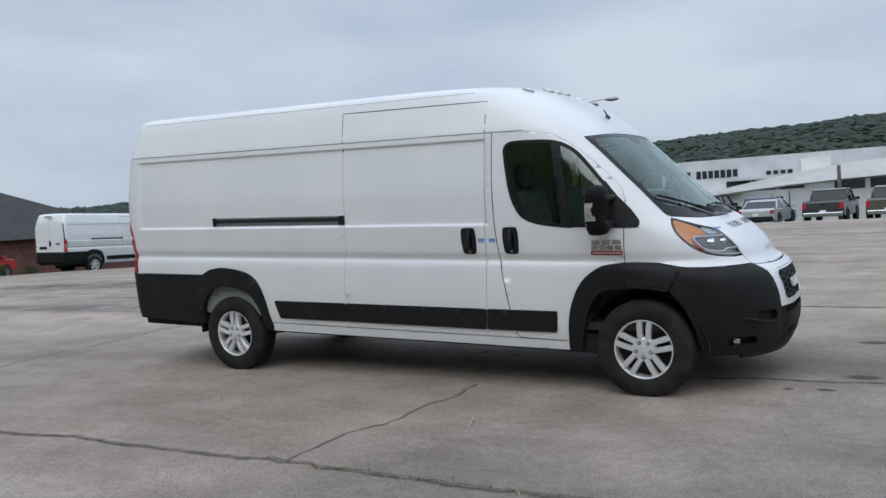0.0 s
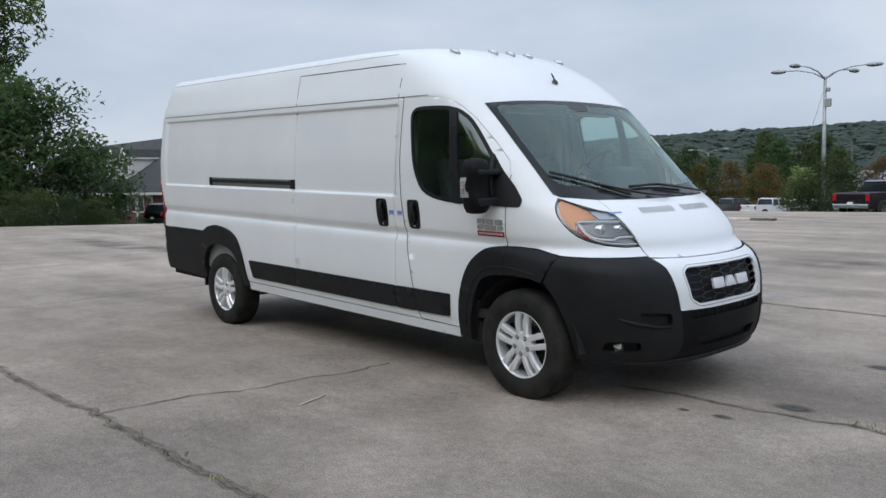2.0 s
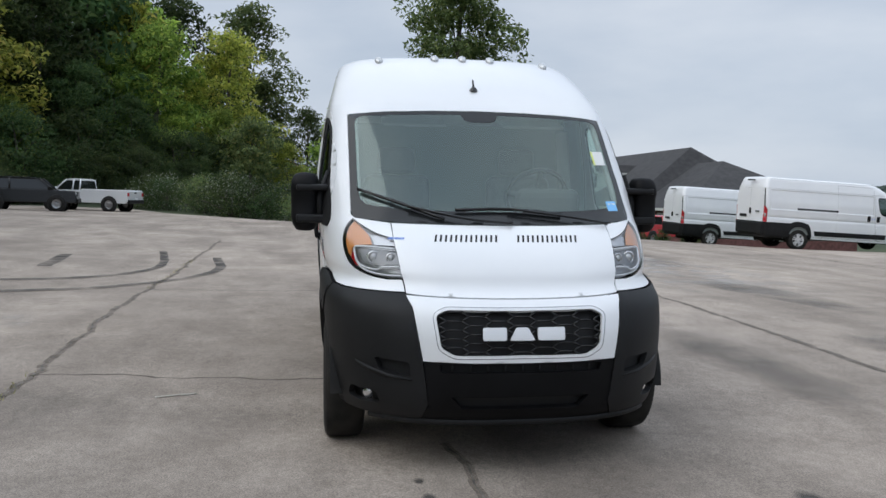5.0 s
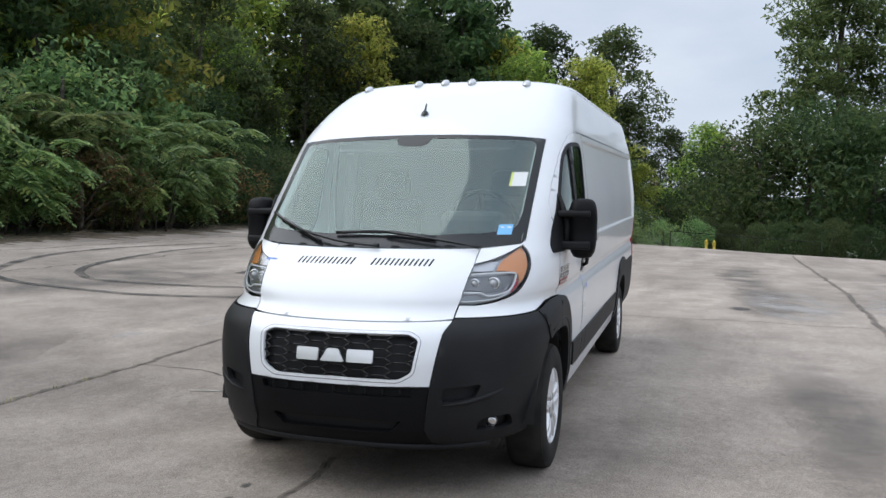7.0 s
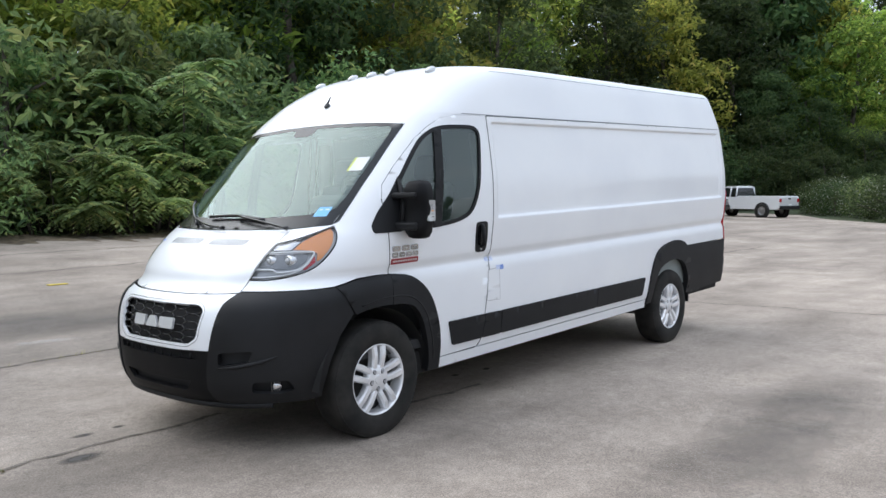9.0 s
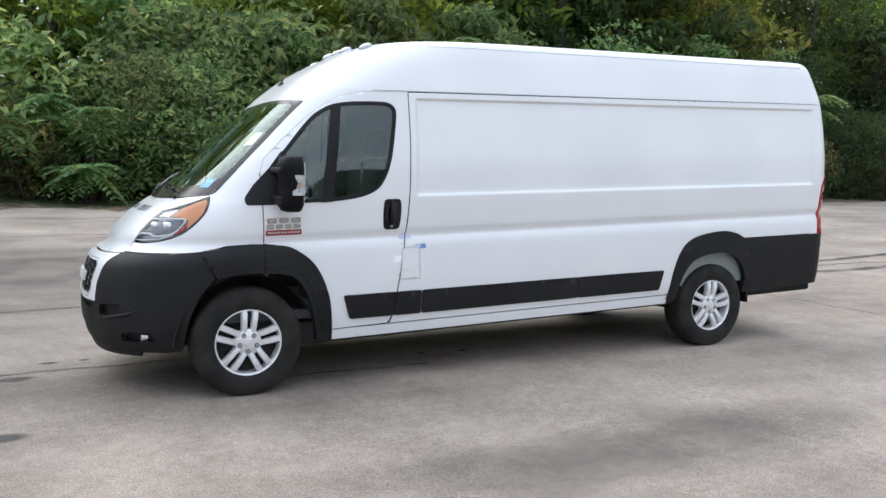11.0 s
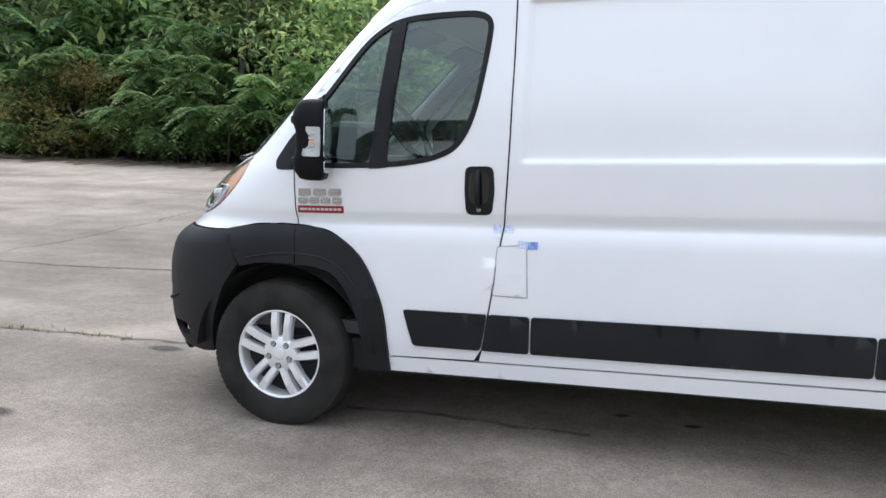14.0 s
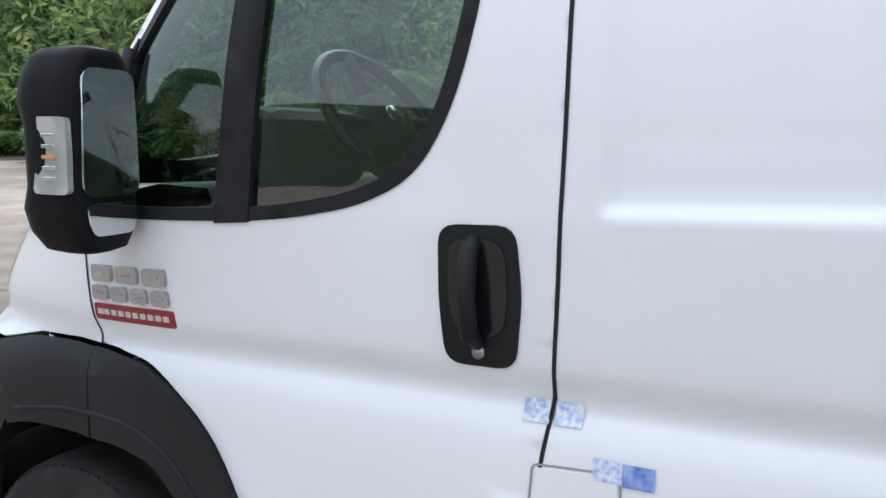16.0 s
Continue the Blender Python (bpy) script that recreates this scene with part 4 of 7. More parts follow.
        back = [(-5.37, 1.42), (-5.365, 1.7), (-5.35, 2.0), (-5.345, 2.018)]
        rear_low = spline(ARCH_R)[6:] + [(-5.29, 0.835), (-5.288, 1.10), (-5.296, 1.275), (-5.35, 1.37)] + back
        if s > 0:
            fuel = rounded([(-1.078, 0.925), (-1.209, 0.931), (-1.219, 0.70), (-1.062, 0.705)], 0.008, 2)
            part("cargo_side", side_panel(DOOR_REAR[::-1][1:] [::-1] + [(-1.0, 0.392), (-3.547, 0.392)] + rear_low, s, 0.0), WHITE, van, "plain white cargo side panel")
            part("fuel_door", side_panel(inset(fuel, 0.002), s, 0.0028, rim=0.006), WHITE, van, "white fuel filler door")
            part("shut_line", ribbon(densify(fuel, 0.02), on_side(s, 0.0), 0.0035, -0.0014 * s, True), LAMPDARK, van)
            trims = [[(-0.645, 0.620), (-0.694, 0.452), (-1.012, 0.449), (-1.04, 0.617)], [(-1.046, 0.617), (-1.018, 0.449), (-1.232, 0.447), (-1.232, 0.615)], [(-1.240, 0.615), (-1.240, 0.447), (-2.60, 0.444), (-2.60, 0.610)], [(-2.606, 0.610), (-2.606, 0.444), (-3.429, 0.441), (-3.470, 0.605)]]
            for x, z in ((-1.055, 0.985), (-1.105, 0.985), (-1.17, 0.918)):
                part("protective_film", side_panel([(x, z), (x - 0.042, z), (x - 0.042, z + 0.032), (x, z + 0.032)], s, 0.0035, rim=0.0, gap=0), PALEBLUE, van, "washed-out blue protective tape")
            part("protective_film", side_panel([(-1.213, 0.916), (-1.257, 0.916), (-1.257, 0.948), (-1.213, 0.948)], s, 0.0035, rim=0.0, gap=0), BLUE, van, "blue protective tape")
        else:
            strip = DOOR_REAR + [(-1.0, 0.392), (-1.262, 0.392), (-1.25, 0.61), (-1.222, 1.0), (-1.205, 1.29), (-1.19, 1.7), (-1.183, 2.018)]
            part("door_pillar", side_panel(strip, s), WHITE, van, "white door pillar")
            slide = [(-1.183, 2.018), (-1.19, 1.7), (-1.205, 1.29), (-1.222, 1.0), (-1.25, 0.61), (-1.262, 0.392), (-2.655, 0.392), (-2.645, 0.70), (-2.622, 0.98), (-2.585, 1.10), (-2.578, 1.29), (-2.578, 2.018)]
            sd = part("sliding_door", side_panel(slide, s), WHITE, van, "white sliding cargo door")
            handle(sd, -1.36, 1.165, s)
            part("cargo_side", side_panel([(-2.578, 2.018), (-2.578, 1.29), (-2.585, 1.10), (-2.622, 0.98), (-2.645, 0.70), (-2.655, 0.392), (-3.547, 0.392)] + rear_low, s), WHITE, van, "plain white cargo side panel")
            rail = part("slide_rail", side_panel(rounded([(-2.585, 1.388), (-2.585, 1.312), (-4.145, 1.312), (-4.145, 1.388)], 0.01, 2), s, 0.004, rim=0.02, gap=0), STEEL, van, "grey sliding door rail")
            part("rail_groove", side_panel([(-2.60, 1.372), (-2.60, 1.340), (-4.12, 1.340), (-4.12, 1.372)], s, 0.006, rim=0.0, gap=0), SEAMDARK, rail)
            for x in (-2.61, -4.13):
                p = body(x, s * (wide(x, 1.35) + 0.008), 1.35)
                part("rail_end", box(p.x, p.y, p.z, 0.06 if x > -3 else 0.035, 0.022, 0.08, 0.006), PLASTIC, rail)
            shut += [slide[:6], [(-2.655, 0.392), (-2.645, 0.70), (-2.622, 0.98), (-2.585, 1.10), (-2.578, 1.29), (-2.578, 2.018)]]
            part("shut_line", ribbon([(-1.183, 2.02), (-1.18, 2.15), (-1.178, 2.272)] + [(-1.25 - 0.1 * k, 2.272 + 0.0006 * k) for k in range(13)] + [(-2.583, 2.28), (-2.58, 2.15), (-2.578, 2.02)], on_side(s, 0.0), 0.007, -0.0012 * s), SEAMDARK, van)
            trims = [[(-0.645, 0.620), (-0.66, 0.455), (-1.012, 0.449), (-1.04, 0.617)], [(-1.046, 0.617), (-1.018, 0.449), (-1.255, 0.447), (-1.246, 0.615)], [(-1.254, 0.615), (-1.263, 0.447), (-2.648, 0.444), (-2.643, 0.610)], [(-2.651, 0.610), (-2.655, 0.444), (-3.419, 0.441), (-3.470, 0.605)]]
            for x in (-1.125, -1.22):
                part("protective_film", side_panel([(x - 0.055, 1.155), (x - 0.055, 1.185), (x, 1.185), (x, 1.155)][::-1], s, 0.0035, rim=0.0, gap=0), BLUE, van, "blue protective tape")
        part("shut_line", ribbon(spline(DOOR_FRONT[:4], 6), on_side(s, 0.0), 0.006, -0.0014 * s), SEAMDARK, van)
        part("shut_line", ribbon(spline(DOOR_REAR, 6), on_side(s, 0.0), 0.0065, -0.0014 * s), SEAMDARK, van)
        for line in shut:
            part("shut_line", ribbon(line if len(line) < 3 else spline(line, 16), on_side(s, 0.0), 0.02, 0.009 * s), SEAMDARK, van)
        for tr in trims:
            part("rub_strip", side_panel(rounded(tr, 0.014, 2), s, 0.012, rim=0.016, gap=0.0), PLASTIC, van, "black plastic rub strip")
        part("gutter_groove", ribbon([(-0.85 - 0.05 * k, 2.0195) for k in range(88)], on_side(s, 0.0), 0.006, -0.0022 * s), STEEL, van)
        part("roof_ledge", ribbon([(-1.3 - 0.05 * k, 2.352) for k in range(77)], on_side(s, 0.0), 0.005, -0.0015 * s), LAMPGREY, van)
        lampb = part("tail_lamp", side_panel(tail, s, 0.008, rim=0.03, gap=0.0), REDLENS, van, "tall red tail lamp")
        part("reverse_lens", side_panel([(-5.40, 1.02), (-5.335, 1.03), (-5.335, 1.13), (-5.40, 1.14)], s, 0.010, rim=0.004, gap=0.0), CLEARLENS, lampb)
        # rear doors
        rd = bmesh.new()
        rows = [0.84, 1.0, 1.2, 1.42, 1.7, 1.9, 2.018]
        vs = [[rd.verts.new(body(XR(z), s * y, z)) for y in (0.004, 0.3, 0.6, max(0.0, rear_round(XR(z), z, WID(z))))] for z in rows]
        for a, c in zip(vs, vs[1:]):
            for k in range(3):
                rd.faces.new((a[k], a[k + 1], c[k + 1], c[k])).smooth = True
        bmesh.ops.recalc_face_normals(rd, faces=rd.faces)
        rdoor = part("rear_door", rd, WHITE, van, "white rear cargo door")
        for z in (0.98, 1.80):
            p = body(XR(z) - 0.012, s * 0.87, z)
            part("hinge", box(p.x, p.y, p.z, 0.03, 0.06, 0.09, 0.008), WHITE, rdoor)
        # wells
        for cx, rr in ((0.0, 0.47), (-4.035, 0.46)):
            well = bmesh.new()
            pa = [(cx + rr * math.cos(t), 0.33 - RAKE * cx + rr * math.sin(t)) for t in np.linspace(0.06, math.pi - 0.02, 25)]
            va = [[well.verts.new((x, s * y, z)) for x, z in pa] for y in (0.955, 0.62)]
            for k in range(24):
                well.faces.new((va[0][k], va[0][k + 1], va[1][k + 1], va[1][k])).smooth = True
            well.faces.new(va[1])
            part("wheel_liner", well, UNDER, van, "dark wheel well liner")
        wheel(van, 0.0, s * 0.868, 0.360, s)
        wheel(van, -4.035, s * 0.862, 0.397, s)
        flap = box(-4.47, s * 0.86, 0.50, 0.02, 0.2, 0.2, 0.006)
        part("mud_flap", flap, PLASTIC, van)
    # rear bumper, underbody
    part("rear_bumper", box(-5.36, 0, 0.78, 0.16, 1.80, 0.42, 0.04), PLASTIC, van, "black plastic rear bumper")
    part("rear_marker_bar", box(-5.40, 0, 2.30 + 5.40 * RAKE, 0.07, 0.42, 0.05, 0.012), GLOSSBLACK, van, "black high brake lamp")
    part("rear_handle", box(-5.425, -0.06, 1.20 + 5.4 * RAKE, 0.05, 0.07, 0.20, 0.012), PLASTIC, van)
    part("plate_recess", box(-5.42, 0.42, 1.02 + 5.4 * RAKE, 0.03, 0.46, 0.10, 0.012), SEAMDARK, van)
    part("rear_mark", box(-5.42, -0.55, 1.19 + 5.4 * RAKE, 0.02, 0.26, 0.05, 0.006), BADGECHROME, van)
    part("floor_pan", box(-2.55, 0, 0.455, 5.6, 1.78, 0.16, 0.02, rot=(0, 1.95, 0)), UNDER, van)
    part("front_crossmember", box(0.35, 0, 0.42, 0.6, 1.2, 0.20, 0.03), UNDER, van)
    part("rear_axle", tube([(-4.035, -0.8, 0.34), (-4.035, 0.8, 0.34)], 0.05, 12), UNDER, van)
    part("fuel_tank", box(-2.2, 0.35, 0.42, 1.1, 0.6, 0.16, 0.05), UNDER, van)
    part("exhaust", tube([(-0.6, -0.3, 0.36), (-2.6, -0.3, 0.38), (-3.6, -0.62, 0.40), (-3.75, -0.80, 0.40)], 0.035, 10), STEEL, van)
    part("spare_wheel", lathe([(0.30, 0.10), (0.30, 0.32), (0.36, 0.35), (0.42, 0.35), (0.47, 0.30), (0.47, 0.1)], 32, "z", center=(-4.8, 0, 0.02)), RUBBER, van)
    # inner walls that close the cargo space
    lin = bmesh.new()
    sec = [[lin.verts.new(body(x, s2 * y, z)) for s2, y, z in ((-1, 0.93, 0.45), (-1, 0.95, 1.2), (-1, 0.89, 1.95), (-1, 0.80, 2.2), (-1, 0.5, 2.36), (1, 0.5, 2.36), (1, 0.80, 2.2), (1, 0.89, 1.95), (1, 0.95, 1.2), (1, 0.93, 0.45))] for x in (-1.32, -3.4, -5.25)]
    for a, c in zip(sec, sec[1:]):
        for k in range(10):
            lin.faces.new((a[k], a[(k + 1) % 10], c[(k + 1) % 10], c[k]))
    lin.faces.new(sec[0])
    lin.faces.new(sec[-1])
    part("cargo_lining", lin, LINING, van, "grey cargo lining and bulkhead")
    # cab interior
    part("cab_floor", box(-0.55, 0, 0.52, 1.5, 1.84, 0.06), DASH, van)
    dash = bmesh.new()
    prof = [(0.27, 1.20), (0.14, 1.29), (-0.05, 1.32), (-0.20, 1.31), (-0.25, 1.20), (-0.20, 0.95), (-0.10, 0.60)]
    dv = [[dash.verts.new(body(x, y, z)) for x, z in prof] for y in np.linspace(-0.76, 0.76, 9)]
    for a, c in zip(dv, dv[1:]):
        for k in range(len(prof) - 1):
            dash.faces.new((a[k], c[k], c[k + 1], a[k + 1])).smooth = True
    part("dashboard", dash, DASH, van, "dark moulded dashboard")
    hoodp = box(-0.17, 0.43, 1.40, 0.20, 0.40, 0.20, 0.06, 3)
    part("instrument_hood", hoodp, DASH, van)
    cs = Vector((-0.445, 0.43, 1.465))
    M = Matrix.Translation(cs) @ Matrix.Rotation(radians(-52), 4, "Y")
    rim = bmesh.new()
    tube([M @ Vector((0.20 * math.cos(t), 0.20 * math.sin(t), 0)) for t in np.linspace(0, 2 * math.pi, 37)], 0.016, 10, rim, False)
    sw = part("steering_wheel", rim, GLOSSBLACK, van, "dark steering wheel")
    hb = lathe([(-0.05, 0.07), (0.0, 0.085), (0.025, 0.07), (0.03, 0.0005)], 24, "z")
    bmesh.ops.transform(hb, matrix=M, verts=hb.verts)
    part("wheel_hub", hb, DASH, sw)
    hl = lathe([(0.03, 0.028), (0.034, 0.026), (0.034, 0.0005)], 16, "z")
    bmesh.ops.transform(hl, matrix=M, verts=hl.verts)
    part("emblem", hl, CHROME, sw)
    for t in (0, math.pi, math.pi * 1.5):
        part("wheel_spoke", tube([M @ Vector((0.05 * math.cos(t + 1.57), 0.05 * math.sin(t + 1.57), -0.01)), M @ Vector((0.2 * math.cos(t + 1.57), 0.2 * math.sin(t + 1.57), 0))], 0.018, 8), DASH, sw)
    for y in (0.45, -0.45):
        st = part("seat", box(-0.72, y, 0.92, 0.50, 0.50, 0.16, 0.06, 3, (0, -6, 0)), SEATGREY, van, "dark grey cloth seat")
        part("backrest", box(-0.99, y, 1.27, 0.14, 0.48, 0.66, 0.06, 3, (0, -12, 0)), SEATGREY, st)
        part("headrest", box(-1.08, y, 1.70, 0.10, 0.27, 0.20, 0.045, 3, (0, -8, 0)), SEATGREY, st)
        part("seat_base", box(-0.74, y, 0.69, 0.40, 0.40, 0.30, 0.02), DASH, st)
        s = 1 if y > 0 else -1
        part("belt_pillar", tube([body(-1.20, s * 0.86, 0.6), body(-1.20, s * 0.88, 1.3), body(-1.16, s * 0.82, 1.90)], 0.05, 8), TRIMGREY, van, "pale grey pillar trim")
        part("pillar_trim", tube([body(front_x(0.80, z) - 0.05, s * 0.80, z) for z in np.linspace(1.32, 1.94, 8)], 0.028, 8), TRIMGREY, van, "pale grey pillar trim")
        part("sun_visor", box(-0.50, s * 0.40, 1.93, 0.16, 0.42, 0.02, 0.008, 2, (0, 20, 0)), TRIMGREY, van)
    part("headliner", box(-0.92, 0, 2.0, 0.72, 1.5, 0.03, 0.01), TRIMGREY, van)
    # wipers, antenna, roof markers, stickers
    Wp = on_front(0.028)
    for pts, arm in (([(-0.775, 1.482), (-0.55, 1.41), (-0.32, 1.33)], [(-0.50, 1.395), (-0.2, 1.335), (0.05, 1.312)]), ([(-0.25, 1.378), (0.05, 1.385), (0.35, 1.36)], [(0.05, 1.388), (0.4, 1.345), (0.60, 1.312)])):
        bl = part("wiper", tube([Wp(qy(y, z), z) for y, z in spline(pts, 5)], 0.010, 6), GLOSSBLACK, van, "black windshield wiper")
        part("wiper_arm", tube([on_front(0.045)(qy(y, z), z) for y, z in spline(arm, 5)], [0.008] * 10 + [0.014], 6), GLOSSBLACK, bl)
    a0 = on_front(0.0)(0.0, 2.128)
    ant = part("antenna_base", lathe([(-0.004, 0.028), (0.012, 0.022), (0.022, 0.012), (0.03, 0.006)], 16, "z", center=a0), GLOSSBLACK, van, "stubby black roof antenna")
    part("antenna_mast", tube([a0 + Vector((0, 0, 0.02)), a0 + Vector((-0.03, 0, 0.075))], [0.008, 0.005], 8), GLOSSBLACK, ant)
    for y in (-0.595, -0.2, 0.0, 0.2, 0.595):
        z = 2.376 - 0.075 * y * y
        p = on_front(0.0)(qy(y, z), z)
        mk = bmesh.new()
        bmesh.ops.create_uvsphere(mk, u_segments=14, v_segments=8, radius=1)
        bmesh.ops.scale(mk, vec=(0.055, 0.030, 0.024), verts=mk.verts)
        bmesh.ops.rotate(mk, cent=(0, 0, 0), matrix=Matrix.Rotation(radians(24), 3, "Y"), verts=mk.verts)
        bmesh.ops.translate(mk, vec=p + Vector((-0.01, 0, 0.012)), verts=mk.verts)
        part("marker_lamp", mk, CLEARLENS, van, "small clear roof marker lamp", True)
    Sk = on_front(-0.010)
    for y0, z0, wd, ht, m, nm in ((0.735, 1.69, 0.085, 0.085, STICKERWHITE, "white paper window sticker with yellow edge"), (0.722, 1.402, 0.075, 0.055, STICKERBLUE, "light blue window sticker")):
        q = [(qy(y0 - wd / 2, z0 - ht / 2), z0 - ht / 2), (qy(y0 + wd / 2, z0 - ht / 2), z0 - ht / 2), (qy(y0 + wd / 2, z0 + ht / 2), z0 + ht / 2), (qy(y0 - wd / 2, z0 + ht / 2), z0 + ht / 2)]
        stk = part("window_sticker", skin(q, on_front(0.0005), False, [], [], rim=0.0, step=0.02), m, van, nm)
        if m is STICKERWHITE:
            part("sticker_edge", ribbon([(q[0][0], q[0][1]), (q[3][0], q[3][1])], on_front(0.0012), 0.014, 0.0), STICKERYELLOW, stk)
        else:
            part("sticker_bar", ribbon([(q[0][0] + 0.01, z0 + 0.012), (q[1][0] - 0.01, z0 + 0.012)], on_front(0.0012), 0.010, 0.0), STICKERWHITE, stk)
    part("protective_film", ribbon([(qy(-0.645, 1.226), 1.226), (qy(-0.56, 1.228), 1.228)], on_front(0.002), 0.016, 0.0), BLUE, van, "blue protective tape")
    return tagged(van, "white high-roof cargo van with black bumpers, parked on concrete", "van")


van = cargo_van()


# ---- ground, lot and distance ----
LOT = [(70, -15.2), (26, -15.5), (8, -15.7), (-10, -16.0), (-21, -16.9), (-31, -19.2), (-38, -21.7), (-45, -23.2), (-51, -23.2), (-55, -20.5), (-54, -13.5), (-46, -9.3), (-40.5, -4), (-35.5, 0.7), (-31.5, 4.5), (-28.5, 9.2), (-26, 12.2), (-21.5, 15), (-18.5, 24), (-16, 29.8), (-9, 30.4), (0, 30.8), (30, 31), (70, 31)]
LOTA = np.array(LOT, float)


def lot_distance(x, y):
    """Metres outside the lot's edge; negative inside."""
    p, q = LOTA, np.roll(LOTA, -1, axis=0)
    d = q - p
    t = np.clip(((x - p[:, 0]) * d[:, 0] + (y - p[:, 1]) * d[:, 1]) / (d * d).sum(axis=1), 0, 1)
    m = float(np.sqrt(((p[:, 0] + t * d[:, 0] - x) ** 2 + (p[:, 1] + t * d[:, 1] - y) ** 2).min()))
    return -m if inside(np.array([x]), np.array([y]), LOT)[0] else m


CREST = [(55, 4.7), (92, 4.15), (102, 3.75), (110, 3.55), (114, 3.4), (123, 3.15), (130, 2.75), (138, 2.1), (143, 1.75), (155, 1.5), (185, 1.2)]


def ground_z(x, y):
    r = math.hypot(x, y)
    h = -0.012 + 0.045 * smoothstep(-1.6, 2.0, y) + 0.034 * smoothstep(0.5, -4.5, x)
    h += 0.0338 * min(20.0, max(0.0, -4.0 - y)) * (1 - 0.75 * smoothstep(-25, -48, x))
    d = max(0.0, lot_distance(x, y))
    if d > 0:
        az = math.degrees(math.atan2(y, x)) % 360
        open_side = smoothstep(-12, 2, y) if x < 0 else smoothstep(-5, 12, y)
        fall = 0.07 * d if d < 5 else 0.35 + 0.045 * (d - 5)
        h += open_side * -min(3.2, fall) + (1 - open_side) * min(1.2, 0.05 * d)
        if r > 260:
            crest = 1150 * math.tan(radians(np.interp(az, [c[0] for c in CREST], [c[1] for c in CREST]))) - 1
            crest += 5 * noise.noise((x * 0.0022, y * 0.0022, 0.3)) + 3 * noise.noise((x * 0.008, y * 0.008, 2.0))
            h += smoothstep(300, 1150, r) * crest
    return h


GRASS = bump(noise_color(material("grass_and_woods", (0.045, 0.06, 0.025), 0.95), (0.028, 0.043, 0.018), (0.06, 0.078, 0.03), 0.05, 8.0, 0.9, 0.6), 2.0, 0.6, 0.3)
CONCRETE = material("worn_concrete", (0.3, 0.28, 0.26), 0.82, 0, 0.35)


def concrete_nodes(m):
    n, l, b = nodes_of(m)
    co = n.new("ShaderNodeTexCoord")

    def tex(scale, detail, rough=0.55, stretch=None):
        t = n.new("ShaderNodeTexNoise")
        t.inputs["Scale"].default_value, t.inputs["Detail"].default_value, t.inputs["Roughness"].default_value = scale, detail, rough
        src = co.outputs["Object"]
        if stretch:
            mp = n.new("ShaderNodeMapping")
            mp.inputs["Scale"].default_value = stretch
            l.new(src, mp.inputs["Vector"])
            src = mp.outputs["Vector"]
        l.new(src, t.inputs["Vector"])
        return t.outputs["Fac"]

    def ramp(fac, p0, c0, p1, c1):
        r = n.new("ShaderNodeValToRGB")
        r.color_ramp.elements[0].position, r.color_ramp.elements[0].color = p0, (*c0, 1)
        r.color_ramp.elements[1].position, r.color_ramp.elements[1].color = p1, (*c1, 1)
        l.new(fac, r.inputs["Fac"])
        return r.outputs["Color"]

    def mul(a, c, f):
        mx = n.new("ShaderNodeMixRGB")
        mx.blend_type, mx.inputs["Fac"].default_value = "MULTIPLY", f
        l.new(a, mx.inputs["Color1"])
        l.new(c, mx.inputs["Color2"])
        return mx.outputs["Color"]

    base = ramp(tex(0.22, 5), 0.36, (0.305, 0.258, 0.218), 0.64, (0.435, 0.370, 0.314))
    streak = ramp(tex(0.55, 6, 0.6, (0.35, 1.5, 1)), 0.35, (0.66, 0.65, 0.64), 0.62, (1.1, 1.1, 1.1))
    blot = ramp(tex(1.6, 6, 0.62), 0.33, (0.72, 0.71, 0.70), 0.6, (1.08, 1.08, 1.08))
    spot = ramp(tex(0.75, 3, 0.5), 0.60, (1, 1, 1), 0.74, (1.28, 1.27, 1.25))
    grain = ramp(tex(95, 3, 0.75), 0.32, (0.45, 0.45, 0.44), 0.68, (1.5, 1.49, 1.47))
    grit = ramp(tex(16, 4, 0.7), 0.3, (0.78, 0.78, 0.78), 0.7, (1.16, 1.16, 1.16))
    # a darker stretch of concrete round (3.6, -3.6), fading outward through noise
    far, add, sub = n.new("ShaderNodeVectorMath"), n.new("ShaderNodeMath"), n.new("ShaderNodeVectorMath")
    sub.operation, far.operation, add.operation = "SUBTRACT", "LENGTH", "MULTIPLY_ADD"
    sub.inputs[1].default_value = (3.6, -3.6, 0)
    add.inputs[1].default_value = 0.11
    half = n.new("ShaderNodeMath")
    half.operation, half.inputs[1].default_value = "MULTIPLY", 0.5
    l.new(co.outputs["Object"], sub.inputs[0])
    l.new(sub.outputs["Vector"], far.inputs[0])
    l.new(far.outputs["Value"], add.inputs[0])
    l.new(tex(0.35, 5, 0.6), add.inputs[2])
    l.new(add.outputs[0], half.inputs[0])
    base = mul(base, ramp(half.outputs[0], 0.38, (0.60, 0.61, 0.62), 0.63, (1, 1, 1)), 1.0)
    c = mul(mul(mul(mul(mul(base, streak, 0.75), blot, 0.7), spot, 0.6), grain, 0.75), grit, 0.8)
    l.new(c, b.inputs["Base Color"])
    bp = n.new("ShaderNodeBump")
    bp.inputs["Strength"].default_value, bp.inputs["Distance"].default_value = 0.5, 0.006
    l.new(tex(55, 5, 0.7), bp.inputs["Height"])
    l.new(bp.outputs["Normal"], b.inputs["Normal"])


concrete_nodes(CONCRETE)

